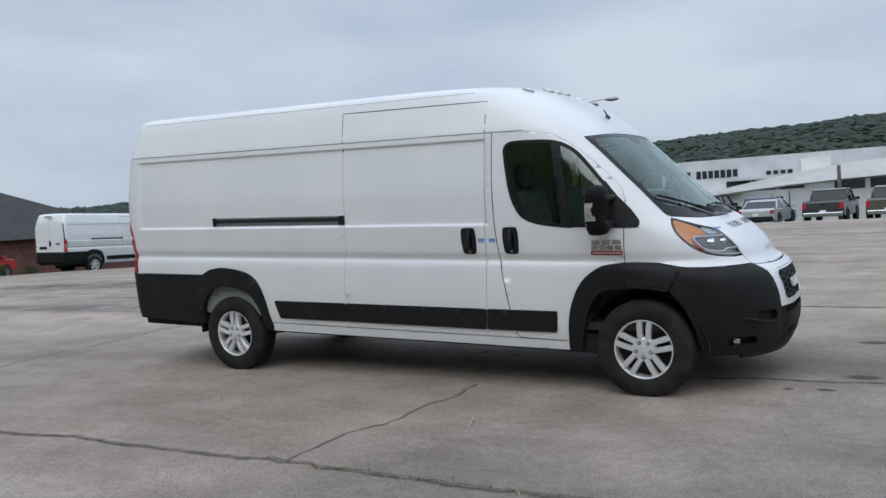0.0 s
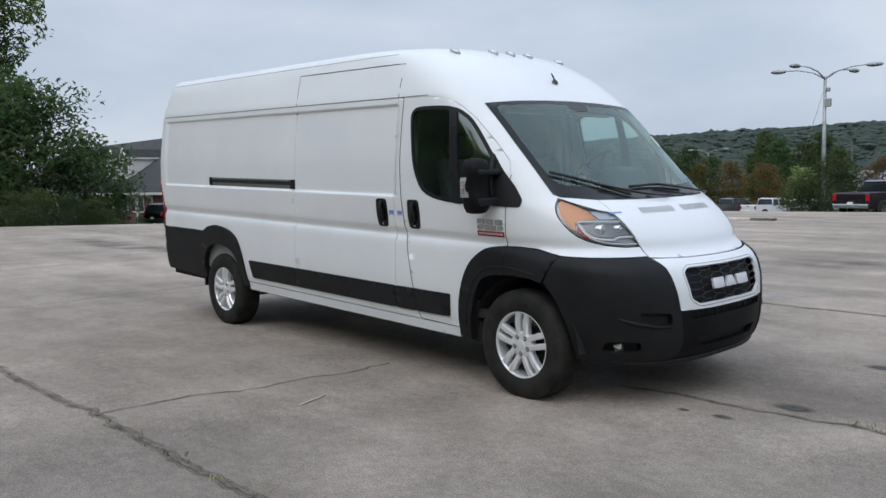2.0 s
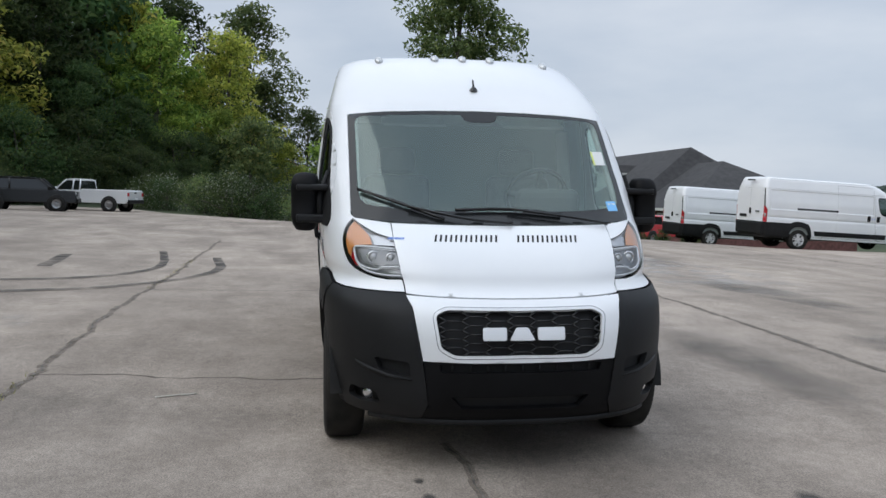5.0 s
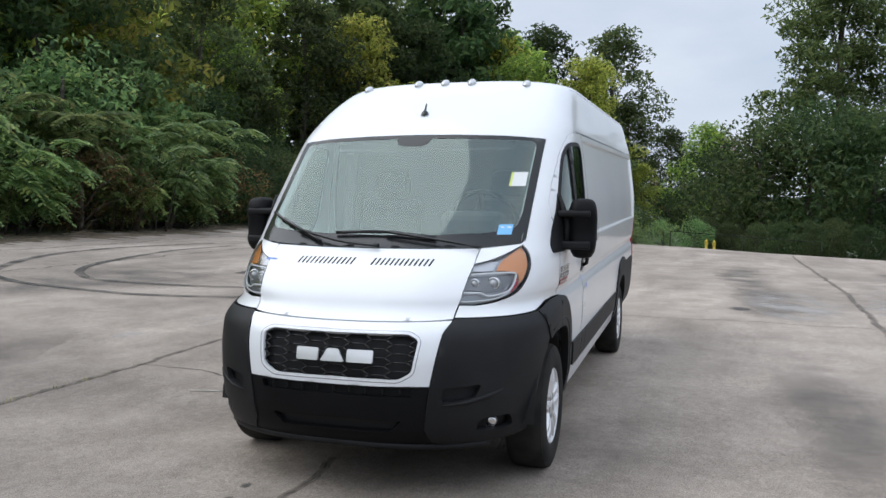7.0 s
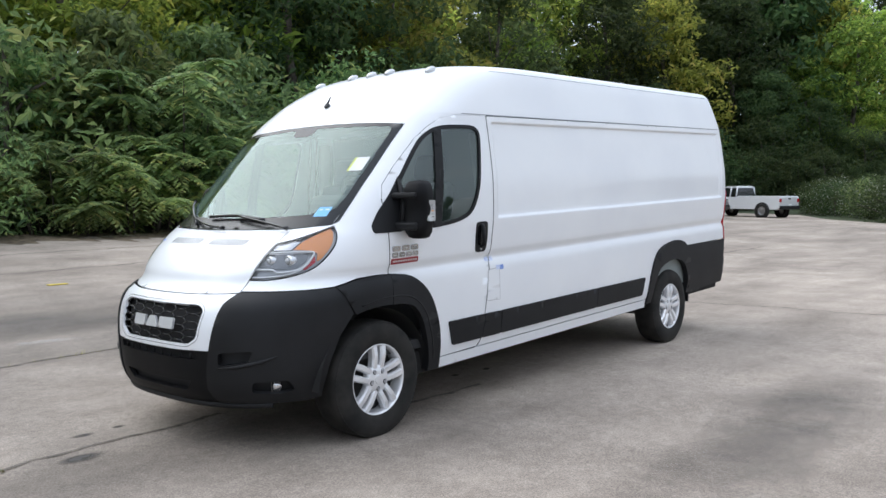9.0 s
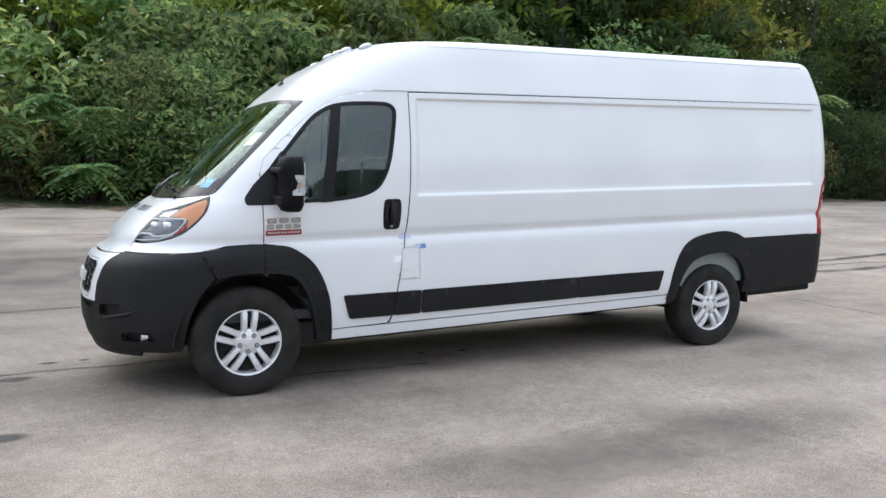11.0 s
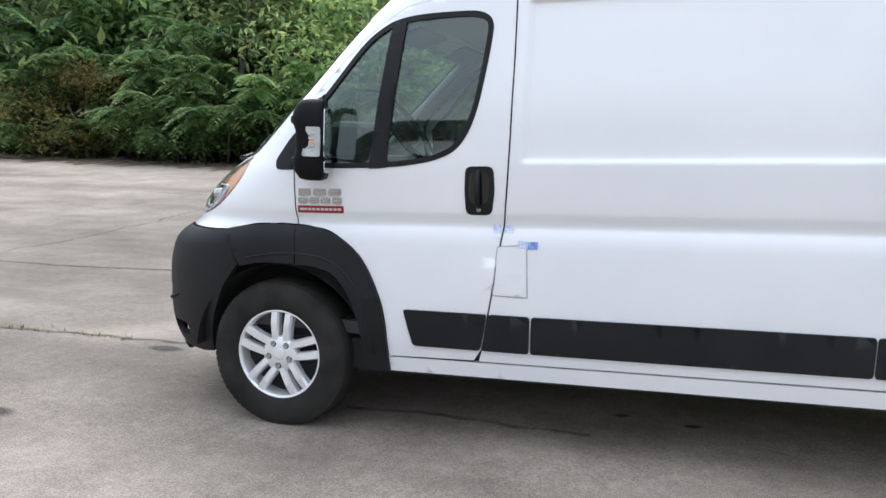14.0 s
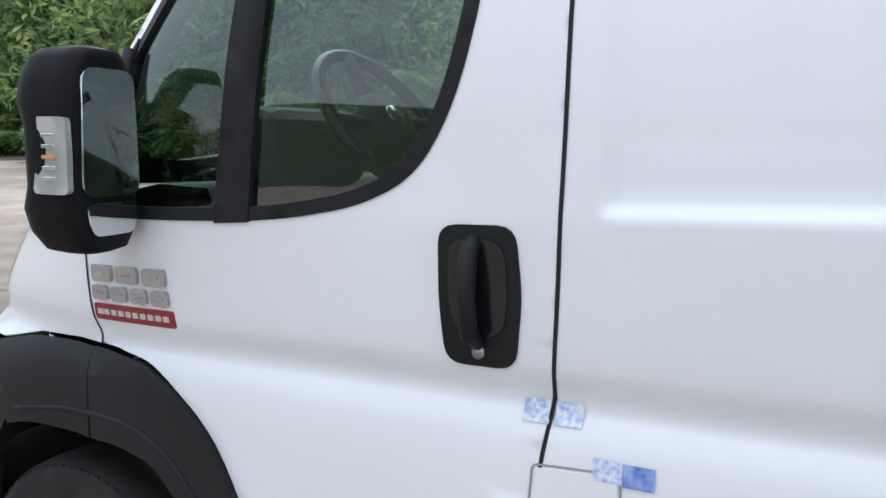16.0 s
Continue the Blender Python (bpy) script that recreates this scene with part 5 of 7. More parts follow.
gv, gf, NA = [(0.0, 0.0, ground_z(0, 0) - 0.06)], [], 144
RADII = [4, 10, 18, 24, 28, 32, 36, 40, 45, 50, 56, 63, 72, 82, 95, 110, 130, 160, 200, 250, 310, 380, 460, 560, 680, 820, 980, 1200, 1600, 2400, 4200]
for r in RADII:
    for k in range(NA):
        a = 2 * math.pi * k / NA
        x, y = r * math.cos(a), r * math.sin(a)
        gv.append((x, y, ground_z(x, y) - 0.06))
for k in range(NA):
    gf.append((0, 1 + k, 1 + (k + 1) % NA))
for i in range(len(RADII) - 1):
    for k in range(NA):
        a, b0 = 1 + i * NA, 1 + (i + 1) * NA
        gf.append((a + k, b0 + k, b0 + (k + 1) % NA, a + (k + 1) % NA))
me = bpy.data.meshes.new("ground")
me.from_pydata(gv, [], gf)
me.shade_smooth()
me.materials.append(GRASS)
tagged(new("ground", me), "rolling green ground with wooded far hills", "ground", kind="structure")
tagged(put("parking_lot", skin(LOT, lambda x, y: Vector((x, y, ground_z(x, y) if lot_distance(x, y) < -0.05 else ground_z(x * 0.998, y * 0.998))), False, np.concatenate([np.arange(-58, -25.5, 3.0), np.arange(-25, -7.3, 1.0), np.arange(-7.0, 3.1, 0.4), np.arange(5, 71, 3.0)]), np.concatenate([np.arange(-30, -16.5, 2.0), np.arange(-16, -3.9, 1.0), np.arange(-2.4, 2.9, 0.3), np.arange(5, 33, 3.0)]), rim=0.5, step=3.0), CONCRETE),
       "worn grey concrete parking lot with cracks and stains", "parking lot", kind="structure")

# cracks, joints, stains and tyre marks
CRACKDARK = noise_color(material("crack_dirt", (0.06, 0.055, 0.05), 0.95), (0.07, 0.062, 0.054), (0.2, 0.18, 0.158), 9.0)


def soft_mark(name, color, scale, lo, hi, cover, round_edge=True):
    """A stain that thins out in patches."""
    m = material(name, color, 0.85)
    n, l, b = nodes_of(m)
    co, t, r = n.new("ShaderNodeTexCoord"), n.new("ShaderNodeTexNoise"), n.new("ShaderNodeMapRange")
    t.inputs["Scale"].default_value, t.inputs["Detail"].default_value = scale, 5.0
    r.inputs["From Min"].default_value, r.inputs["From Max"].default_value, r.inputs["To Max"].default_value = lo, hi, cover
    gm, gl, gr, gx = n.new("ShaderNodeVectorMath"), n.new("ShaderNodeVectorMath"), n.new("ShaderNodeMapRange"), n.new("ShaderNodeMath")
    gm.operation, gl.operation, gx.operation = "SUBTRACT", "LENGTH", "MULTIPLY"
    gm.inputs[1].default_value = (0.5, 0.5, 0.5)
    gr.inputs["From Min"].default_value, gr.inputs["From Max"].default_value = (0.5, 0.22) if round_edge else (9.0, 8.0)
    l.new(co.outputs["Object"], t.inputs["Vector"])
    l.new(t.outputs["Fac"], r.inputs["Value"])
    l.new(co.outputs["Generated"], gm.inputs[0])
    l.new(gm.outputs["Vector"], gl.inputs[0])
    l.new(gl.outputs["Value"], gr.inputs["Value"])
    l.new(r.outputs["Result"], gx.inputs[0])
    l.new(gr.outputs["Result"], gx.inputs[1])
    l.new(gx.outputs[0], b.inputs["Alpha"])
    return m


TYRE_MARK = soft_mark("tyre_mark_rubber", (0.05, 0.048, 0.045), 2.0, 0.25, 0.6, 0.7, False)
CRACKSOFT = soft_mark("crack_border_dirt", (0.13, 0.105, 0.082), 6.0, 0.25, 0.7, 0.55, False)
OIL = soft_mark("oil_stain", (0.07, 0.065, 0.06), 5.0, 0.1, 0.5, 0.8)
DAMP = soft_mark("dark_patch", (0.15, 0.135, 0.12), 1.1, 0.3, 0.66, 0.58)
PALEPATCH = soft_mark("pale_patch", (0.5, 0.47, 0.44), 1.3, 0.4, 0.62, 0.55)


def crack(pts, width, mat=None, jitter=0.03, name="crack", z=0.004, step=0.06, label="dark jagged crack in the concrete"):
    b, rnd = bmesh.new(), random.Random(int(1000 * abs(pts[0][0] + 3 * pts[0][1])) + 7)
    path = []
    for a, c in zip(pts, pts[1:]):
        n = max(2, int(math.dist(a, c) / step))
        path += [(a[0] + (c[0] - a[0]) * k / n, a[1] + (c[1] - a[1]) * k / n) for k in range(n)]
    path.append(pts[-1])
    prev = None
    for i, p in enumerate(path):
        a, c = path[max(0, i - 1)], path[min(len(path) - 1, i + 1)]
        d = Vector((c[0] - a[0], c[1] - a[1], 0)).normalized()
        nrm = Vector((-d.y, d.x, 0))
        wob = jitter * (noise.noise((p[0] * 1.3, p[1] * 1.3, 0)) + 0.5 * noise.noise((p[0] * 6, p[1] * 6, 4)) + 0.25 * noise.noise((p[0] * 17, p[1] * 17, 4)))
        w = width * ((0.8 + 0.2 * rnd.random()) if name in ("crack_dirt", "tyre_mark") else (0.15 + 0.85 * rnd.random()) if mat else (0.1 + 0.6 * rnd.random())) / 2
        m = Vector((p[0], p[1], 0)) + nrm * wob
        cur = tuple(b.verts.new((q.x, q.y, ground_z(q.x, q.y) + z)) for q in (m + nrm * w, m - nrm * w))
        if prev:
            b.faces.new((prev[0], prev[1], cur[1], cur[0]))
        prev = cur
    bmesh.ops.recalc_face_normals(b, faces=b.faces)
    if mat is None and width > 0.012:
        crack(pts, width * 2.3, CRACKSOFT, jitter, "crack_dirt", z - 0.0015, step, "brownish dirt along a crack")
    return tagged(put(name, b, mat or CRACKDARK), label, "crack", kind="structure")


def stain(x, y, rx, ry, mat, seed, label="dark oil stain on the concrete", z=0.003, name="stain", turn=0.0):
    b = bmesh.new()
    rings, steps = [], max(1, int(max(rx, ry) / 0.3))
    mid = b.verts.new((x, y, ground_z(x, y) + z))
    for j in range(1, steps + 1):
        ring = []
        for k in range(26):
            a = 2 * math.pi * k / 26
            f = (1 + 0.22 * noise.noise((math.cos(a) * 1.6 + seed, math.sin(a) * 1.6, seed * 2.3))) * j / steps
            px, py = rx * f * math.cos(a), ry * f * math.sin(a)
            X, Y = x + px * math.cos(turn) - py * math.sin(turn), y + px * math.sin(turn) + py * math.cos(turn)
            ring.append(b.verts.new((X, Y, ground_z(X, Y) + z)))
        for k in range(26):
            b.faces.new((mid, ring[k], ring[(k + 1) % 26]) if j == 1 else (rings[-1][k], ring[k], ring[(k + 1) % 26], rings[-1][(k + 1) % 26]))
        rings.append(ring)
    return tagged(put(name, b, mat), label, "stain", kind="structure")


crack([(-20, -3.75), (-9.7, -3.38), (-4.15, -3.31), (-2.85, -3.22), (-1.55, -3.12), (-0.14, -3.13), (0.4, -3.07), (1.6, -2.88), (4.0, -2.5), (5.9, -2.27), (12, -1.7)], 0.036, jitter=0.07)
crack([(-1.58, -3.15), (-1.63, -2.5), (-1.42, -2.1), (-1.45, -0.95)], 0.016, jitter=0.10)
crack([(0.3, -0.30), (0.55, -0.26), (1.2, -0.21), (1.75, -0.2), (3.0, -0.13), (6, 0.0)], 0.026, jitter=0.05)
crack([(-0.2, 0.6), (-0.59, 0.55), (-0.92, 0.57), (-1.48, 0.6)], 0.022, jitter=0.06)
crack([(-30, 5.2), (-26.2, 5.0), (-13.1, 4.55), (-7.2, 4.1), (-2.3, 3.9), (2.2, 3.6)], 0.05, jitter=0.05)
crack([(2.5, -12), (-6, -12.6), (-20, -14)], 0.05, jitter=0.2)
crack([(8, -9.0), (-4, -9.6), (-16, -10.6)], 0.035, jitter=0.2)
crack([(2.0, 12), (-10, 12.6), (-24, 13.4)], 0.04, jitter=0.2)
crack([(-7, -3.4), (-7.4, 4.1)], 0.02, jitter=0.15)
crack([(5.6, -2.9), (5.9, -9.2)], 0.02, jitter=0.15)
for pts, w in (([(-16.69, -12.12), (-12.37, -12.24), (-9.04, -11.45), (-5.91, -9.37), (-5.50, -6.73), (-6.27, -5.11), (-7.40, -3.83), (-8.90, -3.00), (-10.50, -2.76), (-12.96, -3.09)], 0.2),
               ([(-16.14, -11.21), (-12.93, -11.02), (-8.64, -9.71), (-6.91, -8.45), (-6.70, -7.42), (-7.27, -6.02), (-8.33, -4.60), (-10.01, -3.90), (-11.71, -3.95), (-14.39, -4.43)], 0.18),
               ([(-9.44, -6.92), (-11.41, -7.17)], 0.25), ([(-9.75, -5.57), (-12.41, -5.93)], 0.25)):
    crack(spline(pts, 6) if len(pts) > 2 else pts, w, TYRE_MARK, 0.02, "tyre_mark", 0.014, 0.15, "curved black tyre mark on the concrete")
for i, (x, y, rx, ry) in enumerate(((0.92, -0.52, 0.055, 0.045), (1.17, -0.50, 0.085, 0.055), (1.38, -0.05, 0.15, 0.11), (1.42, 1.33, 0.15, 0.12), (-1.6, 0.23, 0.06, 0.05), (-1.95, 0.29, 0.06, 0.045), (-9, 2.4, 0.3, 0.2), (3.6, 1.2, 0.09, 0.07))):
    stain(x, y, rx, ry, OIL, i + 1.5)
for i, (x, y, rx, ry, t) in enumerate(((0.2, 2.85, 2.0, 0.5, 0.0), (-2.6, 2.8, 2.4, 0.55, 0.02), (-6.0, 2.85, 2.6, 0.6, 0.0), (-10.5, 2.9, 3.5, 0.65, -0.02), (-17, 2.8, 5.0, 0.7, 0.0), (-7.6, 6.2, 3.0, 0.6, 0.1), (-2.6, 4.9, 1.8, 0.5, 0.2), (-16, 7.0, 5, 1.2, 0.0), (1.5, -6.2, 2.5, 0.8, 0.3), (-7, -8, 4, 1.6, 0.2), (5.5, -3.0, 2.5, 1.0, 0.5), (-1.5, 8.5, 3, 0.9, 0.1), (3.2, -2.3, 3.0, 1.3, 0.2), (0.5, -4.9, 3.2, 1.3, 0.1))):
    stain(x, y, rx, ry, DAMP, i + 20.3, "large dark worn patch on the concrete", 0.002 + 0.00005 * i, "worn_patch", t)
for i, (x, y, rx, ry, t) in enumerate(((-5.3, 3.6, 1.4, 0.42, 0.0), (-9.5, 4.9, 2.6, 0.6, 0.1), (-1.2, 4.4, 1.4, 0.5, 0.1), (-10, 3.4, 3.0, 0.9, 0.1), (-5, 5.8, 1.2, 0.7, 0.0), (0.2, -4.0, 0.7, 0.2, 0.0), (-3.6, -4.2, 1.2, 0.4, 0.1), (3.4, 3.0, 1.5, 0.6, 0.6), (1.8, 4.6, 3.6, 1.7, 0.2), (-4.2, 6.0, 4.5, 1.6, 0.1), (-12, 6.5, 6, 1.8, 0.1))):
    stain(x, y, rx, ry, PALEPATCH, i + 40.9, "pale worn patch on the concrete", 0.0028 + 0.00005 * i, "worn_patch", t)
LITTER = bump(noise_color(material("dry_leaf_litter", (0.14, 0.10, 0.06), 0.95), (0.07, 0.05, 0.03), (0.23, 0.175, 0.115), 7.0, 6.0, 1.1, 0.7), 30.0, 0.8, 0.03)
for inner, width, z in ((0.9, 2.2, 0.004), (0.2, 1.0, 0.012)):
    crack([(x, y - 0.1 + inner) for x, y in LOT[:9]], width * 1.0, LITTER, 0.9, "leaf_litter", z, 0.22, "brown dry leaf litter along the thicket")
WOODPALE = noise_color(material("pale_board", (0.6, 0.57, 0.52), 0.8), (0.5, 0.47, 0.42), (0.7, 0.67, 0.62), 8.0)
bd = box(0, 0, 0.04, 1.7, 0.26, 0.07, 0.01)
brd = put("board", bd, WOODPALE)
brd.matrix_world = pose(-10.0, 21.7, ground_z(-10.0, 21.7), 0, 0, -2)
part("dark_end", box(0.45, 0, 0.047, 0.84, 0.27, 0.07, 0.01), CRACKDARK, brd, "dark weathered end of the board")
tagged(brd, "pale board with a dark end lying on the concrete", "board")
WEED = noise_color(material("dry_weeds", (0.26, 0.24, 0.08), 0.8), (0.14, 0.15, 0.05), (0.38, 0.33, 0.12), 9.0)
rw, wb = random.Random(9), bmesh.new()
for (x0, y0), (x1, y1), count in (((1.75, -0.17), (3.4, -0.12), 150), ((-7.0, -3.35), (-12.4, -3.48), 130), ((-1.7, -3.16), (0.6, -3.08), 60)):
    for k in range(count):
        f = rw.random()
        px, py = x0 + (x1 - x0) * f + rw.gauss(0, 0.012), y0 + (y1 - y0) * f + rw.gauss(0, 0.03)
        a, hgt = rw.random() * 6.283, rw.uniform(0.012, 0.045)
        dx, dy = math.cos(a), math.sin(a)
        q = [wb.verts.new((px - dy * 0.004, py + dx * 0.004, ground_z(px, py))), wb.verts.new((px + dy * 0.004, py - dx * 0.004, ground_z(px, py))), wb.verts.new((px + dx * hgt * 0.8, py + dy * hgt * 0.8, ground_z(px, py) + hgt))]
        wb.faces.new(q)
tagged(put("weeds", wb, WEED), "dry yellow-green weeds growing in a crack", "weeds", kind="stuff")
stk = put("stick", tube([(-0.87, -2.12, 0.0), (-0.91, -2.0, 0.002), (-0.96, -1.86, 0.0)], 0.005, 6), WOODPALE)
tagged(stk, "thin pale stick lying on the concrete", "stick")
YEL = material("yellow_scrap", (0.6, 0.45, 0.06), 0.7)
scr = put("plastic_scrap", box(-1.98, -7.89, ground_z(-1.98, -7.89) + 0.007, 0.28, 0.10, 0.014, 0.004), YEL)
tagged(scr, "flat yellow plastic scrap on the concrete", "scrap")


# ---- trees and bushes ----
BARK = bump(noise_color(material("bark", (0.09, 0.075, 0.06), 0.95), (0.05, 0.042, 0.034), (0.14, 0.12, 0.10), 6.0), 14.0, 0.7, 0.03)


def leaf_material(name, dark, light, warm):
    m = bpy.data.materials.new(name)
    m.use_nodes = True
    n, l = m.node_tree.nodes, m.node_tree.links
    b, out = n["Principled BSDF"], n["Material Output"]
    geo, info, r = n.new("ShaderNodeNewGeometry"), n.new("ShaderNodeObjectInfo"), n.new("ShaderNodeValToRGB")
    r.color_ramp.elements[0].position, r.color_ramp.elements[0].color = 0.0, (*dark, 1)
    r.color_ramp.elements[1].position, r.color_ramp.elements[1].color = 0.85, (*light, 1)
    e = r.color_ramp.elements.new(1.0)
    e.color = (*warm, 1)
    l.new(geo.outputs["Random Per Island"], r.inputs["Fac"])
    hs, mr, mv = n.new("ShaderNodeHueSaturation"), n.new("ShaderNodeMapRange"), n.new("ShaderNodeMapRange")
    mr.inputs["To Min"].default_value, mr.inputs["To Max"].default_value = 0.462, 0.528
    mv.inputs["To Min"].default_value, mv.inputs["To Max"].default_value = 0.65, 1.35
    mu, fr = n.new("ShaderNodeMath"), n.new("ShaderNodeMath")
    mu.operation, fr.operation = "MULTIPLY", "FRACT"
    mu.inputs[1].default_value = 7.31
    l.new(info.outputs["Random"], mr.inputs["Value"])
    l.new(info.outputs["Random"], mu.inputs[0])
    l.new(mu.outputs[0], fr.inputs[0])
    l.new(fr.outputs[0], mv.inputs["Value"])
    l.new(mr.outputs["Result"], hs.inputs["Hue"])
    l.new(mv.outputs["Result"], hs.inputs["Value"])
    l.new(r.outputs["Color"], hs.inputs["Color"])
    l.new(hs.outputs["Color"], b.inputs["Base Color"])
    b.inputs["Roughness"].default_value, b.inputs["Specular IOR Level"].default_value = 0.55, 0.35
    tl, mx = n.new("ShaderNodeBsdfTranslucent"), n.new("ShaderNodeMixShader")
    mx.inputs["Fac"].default_value = 0.5
    th = n.new("ShaderNodeHueSaturation")
    th.inputs["Hue"].default_value, th.inputs["Value"].default_value = 0.485, 1.7
    l.new(hs.outputs["Color"], th.inputs["Color"])
    l.new(th.outputs["Color"], tl.inputs["Color"])
    l.new(b.outputs["BSDF"], mx.inputs[1])
    l.new(tl.outputs["BSDF"], mx.inputs[2])
    l.new(mx.outputs["Shader"], out.inputs["Surface"])
    return m


LEAF = leaf_material("broad_leaves", (0.075, 0.125, 0.028), (0.29, 0.37, 0.075), (0.42, 0.42, 0.09))
LEAFDARK = leaf_material("dark_leaves", (0.022, 0.046, 0.018), (0.07, 0.11, 0.038), (0.10, 0.125, 0.045))
LEAFBUSH = leaf_material("bush_leaves", (0.065, 0.126, 0.052), (0.22, 0.33, 0.125), (0.34, 0.365, 0.13))
LEAFMID = leaf_material("olive_leaves", (0.03, 0.052, 0.02), (0.105, 0.145, 0.05), (0.15, 0.17, 0.06))
LEAFRUST = leaf_material("rusty_leaves", (0.07, 0.062, 0.025), (0.17, 0.14, 0.045), (0.25, 0.14, 0.055))
LEAFBLOOM = leaf_material("flowering_leaves", (0.022, 0.045, 0.016), (0.06, 0.095, 0.032), (0.34, 0.36, 0.30))


def leaves_mesh(name, centres, sizes, rng, mat, droop=0.35, width=0.42):
    """Many small folded leaves, each its own four-cornered piece."""
    k = len(centres)
    th = rng.uniform(0, 2 * np.pi, k)
    el = rng.normal(-droop, 0.45, k)
    d = np.stack([np.cos(th) * np.cos(el), np.sin(th) * np.cos(el), np.sin(el)], 1)
    up = np.stack([rng.normal(0, 0.5, k), rng.normal(0, 0.5, k), np.ones(k)], 1)
    sd = np.cross(d, up)
    sd /= np.linalg.norm(sd, axis=1)[:, None]
    nr = np.cross(sd, d)
    L = sizes[:, None]
    v = np.empty((k, 4, 3))
    v[:, 0] = centres - d * L * 0.5
    v[:, 1] = centres + sd * L * width * 0.5 + nr * L * 0.10
    v[:, 2] = centres + d * L * 0.5 - nr * L * 0.12
    v[:, 3] = centres - sd * L * width * 0.5 + nr * L * 0.10
    f = np.arange(k * 4).reshape(k, 4)
    m = bpy.data.meshes.new(name)
    m.from_pydata(v.reshape(-1, 3).tolist(), [], f.tolist())
    m.materials.append(mat)
    return m


def tree(h, spread, base, seed, mat, n_clumps, per, leaf, label, cat="tree", lean=0.0, cone=False):
    """Tapered trunk with limbs; the crown is clumps of leaves round the limb ends, with gaps."""
    rng, rnd = np.random.default_rng(seed), random.Random(seed)
    top = new("tree", None)
    b = bmesh.new()
    pts = [Vector((lean * max(0.0, z / h) ** 1.5 * h + 0.25 * math.sin(z * 0.6 + seed), 0.25 * math.cos(z * 0.5 + seed), z)) for z in np.linspace(-0.6, h * 0.93, 9)]
    r0 = 0.018 * h + 0.06
    tube(pts, [r0 * (1 - 0.85 * i / 8) + 0.02 for i in range(9)], 8, b)
    clumps, limbs = [], []
    for i in range(n_clumps):
        z = h * (base + (1 - base) * (i + rnd.random()) / n_clumps)
        t = (z / h - base) / (1 - base)
        prof = (1 - t) ** 0.8 + 0.08 if cone else math.sin(math.pi * min(1, 0.18 + 0.80 * t)) ** 0.7
        rad = spread * prof * (0.35 + 0.75 * rnd.random())
        a = rnd.random() * 2 * math.pi
        k = min(8, max(0, z / h * 8))
        o = pts[int(k)]
        e = Vector((o.x + rad * math.cos(a), o.y + rad * math.sin(a), z + rnd.uniform(-0.3, 0.4)))
        if i % (n_clumps // 9) == 0:
            s0 = pts[max(1, int(k) - 1)]
            limbs.append(tube([s0, (s0 + e) / 2 + Vector((0, 0, 0.25)), e], [0.04 + 0.006 * h * (1 - t), 0.045, 0.02], 5))
        clumps.append((e, (0.16 * spread + 0.35) * rnd.uniform(0.7, 1.35)))
    trunk = part("trunk", b, BARK, top, "grey-brown tapered trunk")
    for lb in limbs:
        part("limb", lb, BARK, trunk)
    cs, ss = [], []
    for e, r in clumps:
        q = rng.normal(0, 1, (per, 3))
        q /= np.linalg.norm(q, axis=1)[:, None]
        q *= (rng.uniform(0.25, 1, per) ** 0.5)[:, None] * np.array([r * 1.35, r * 1.35, r * 0.8])
        cs.append(q + np.array(e))
        ss.append(rng.uniform(0.65, 1.35, per) * leaf)
    ob = new("crown", leaves_mesh("crown", np.concatenate(cs), np.concatenate(ss), rng, mat))
    ob.parent, ob["kind"] = top, "stuff"
    return tagged(top, label, cat)


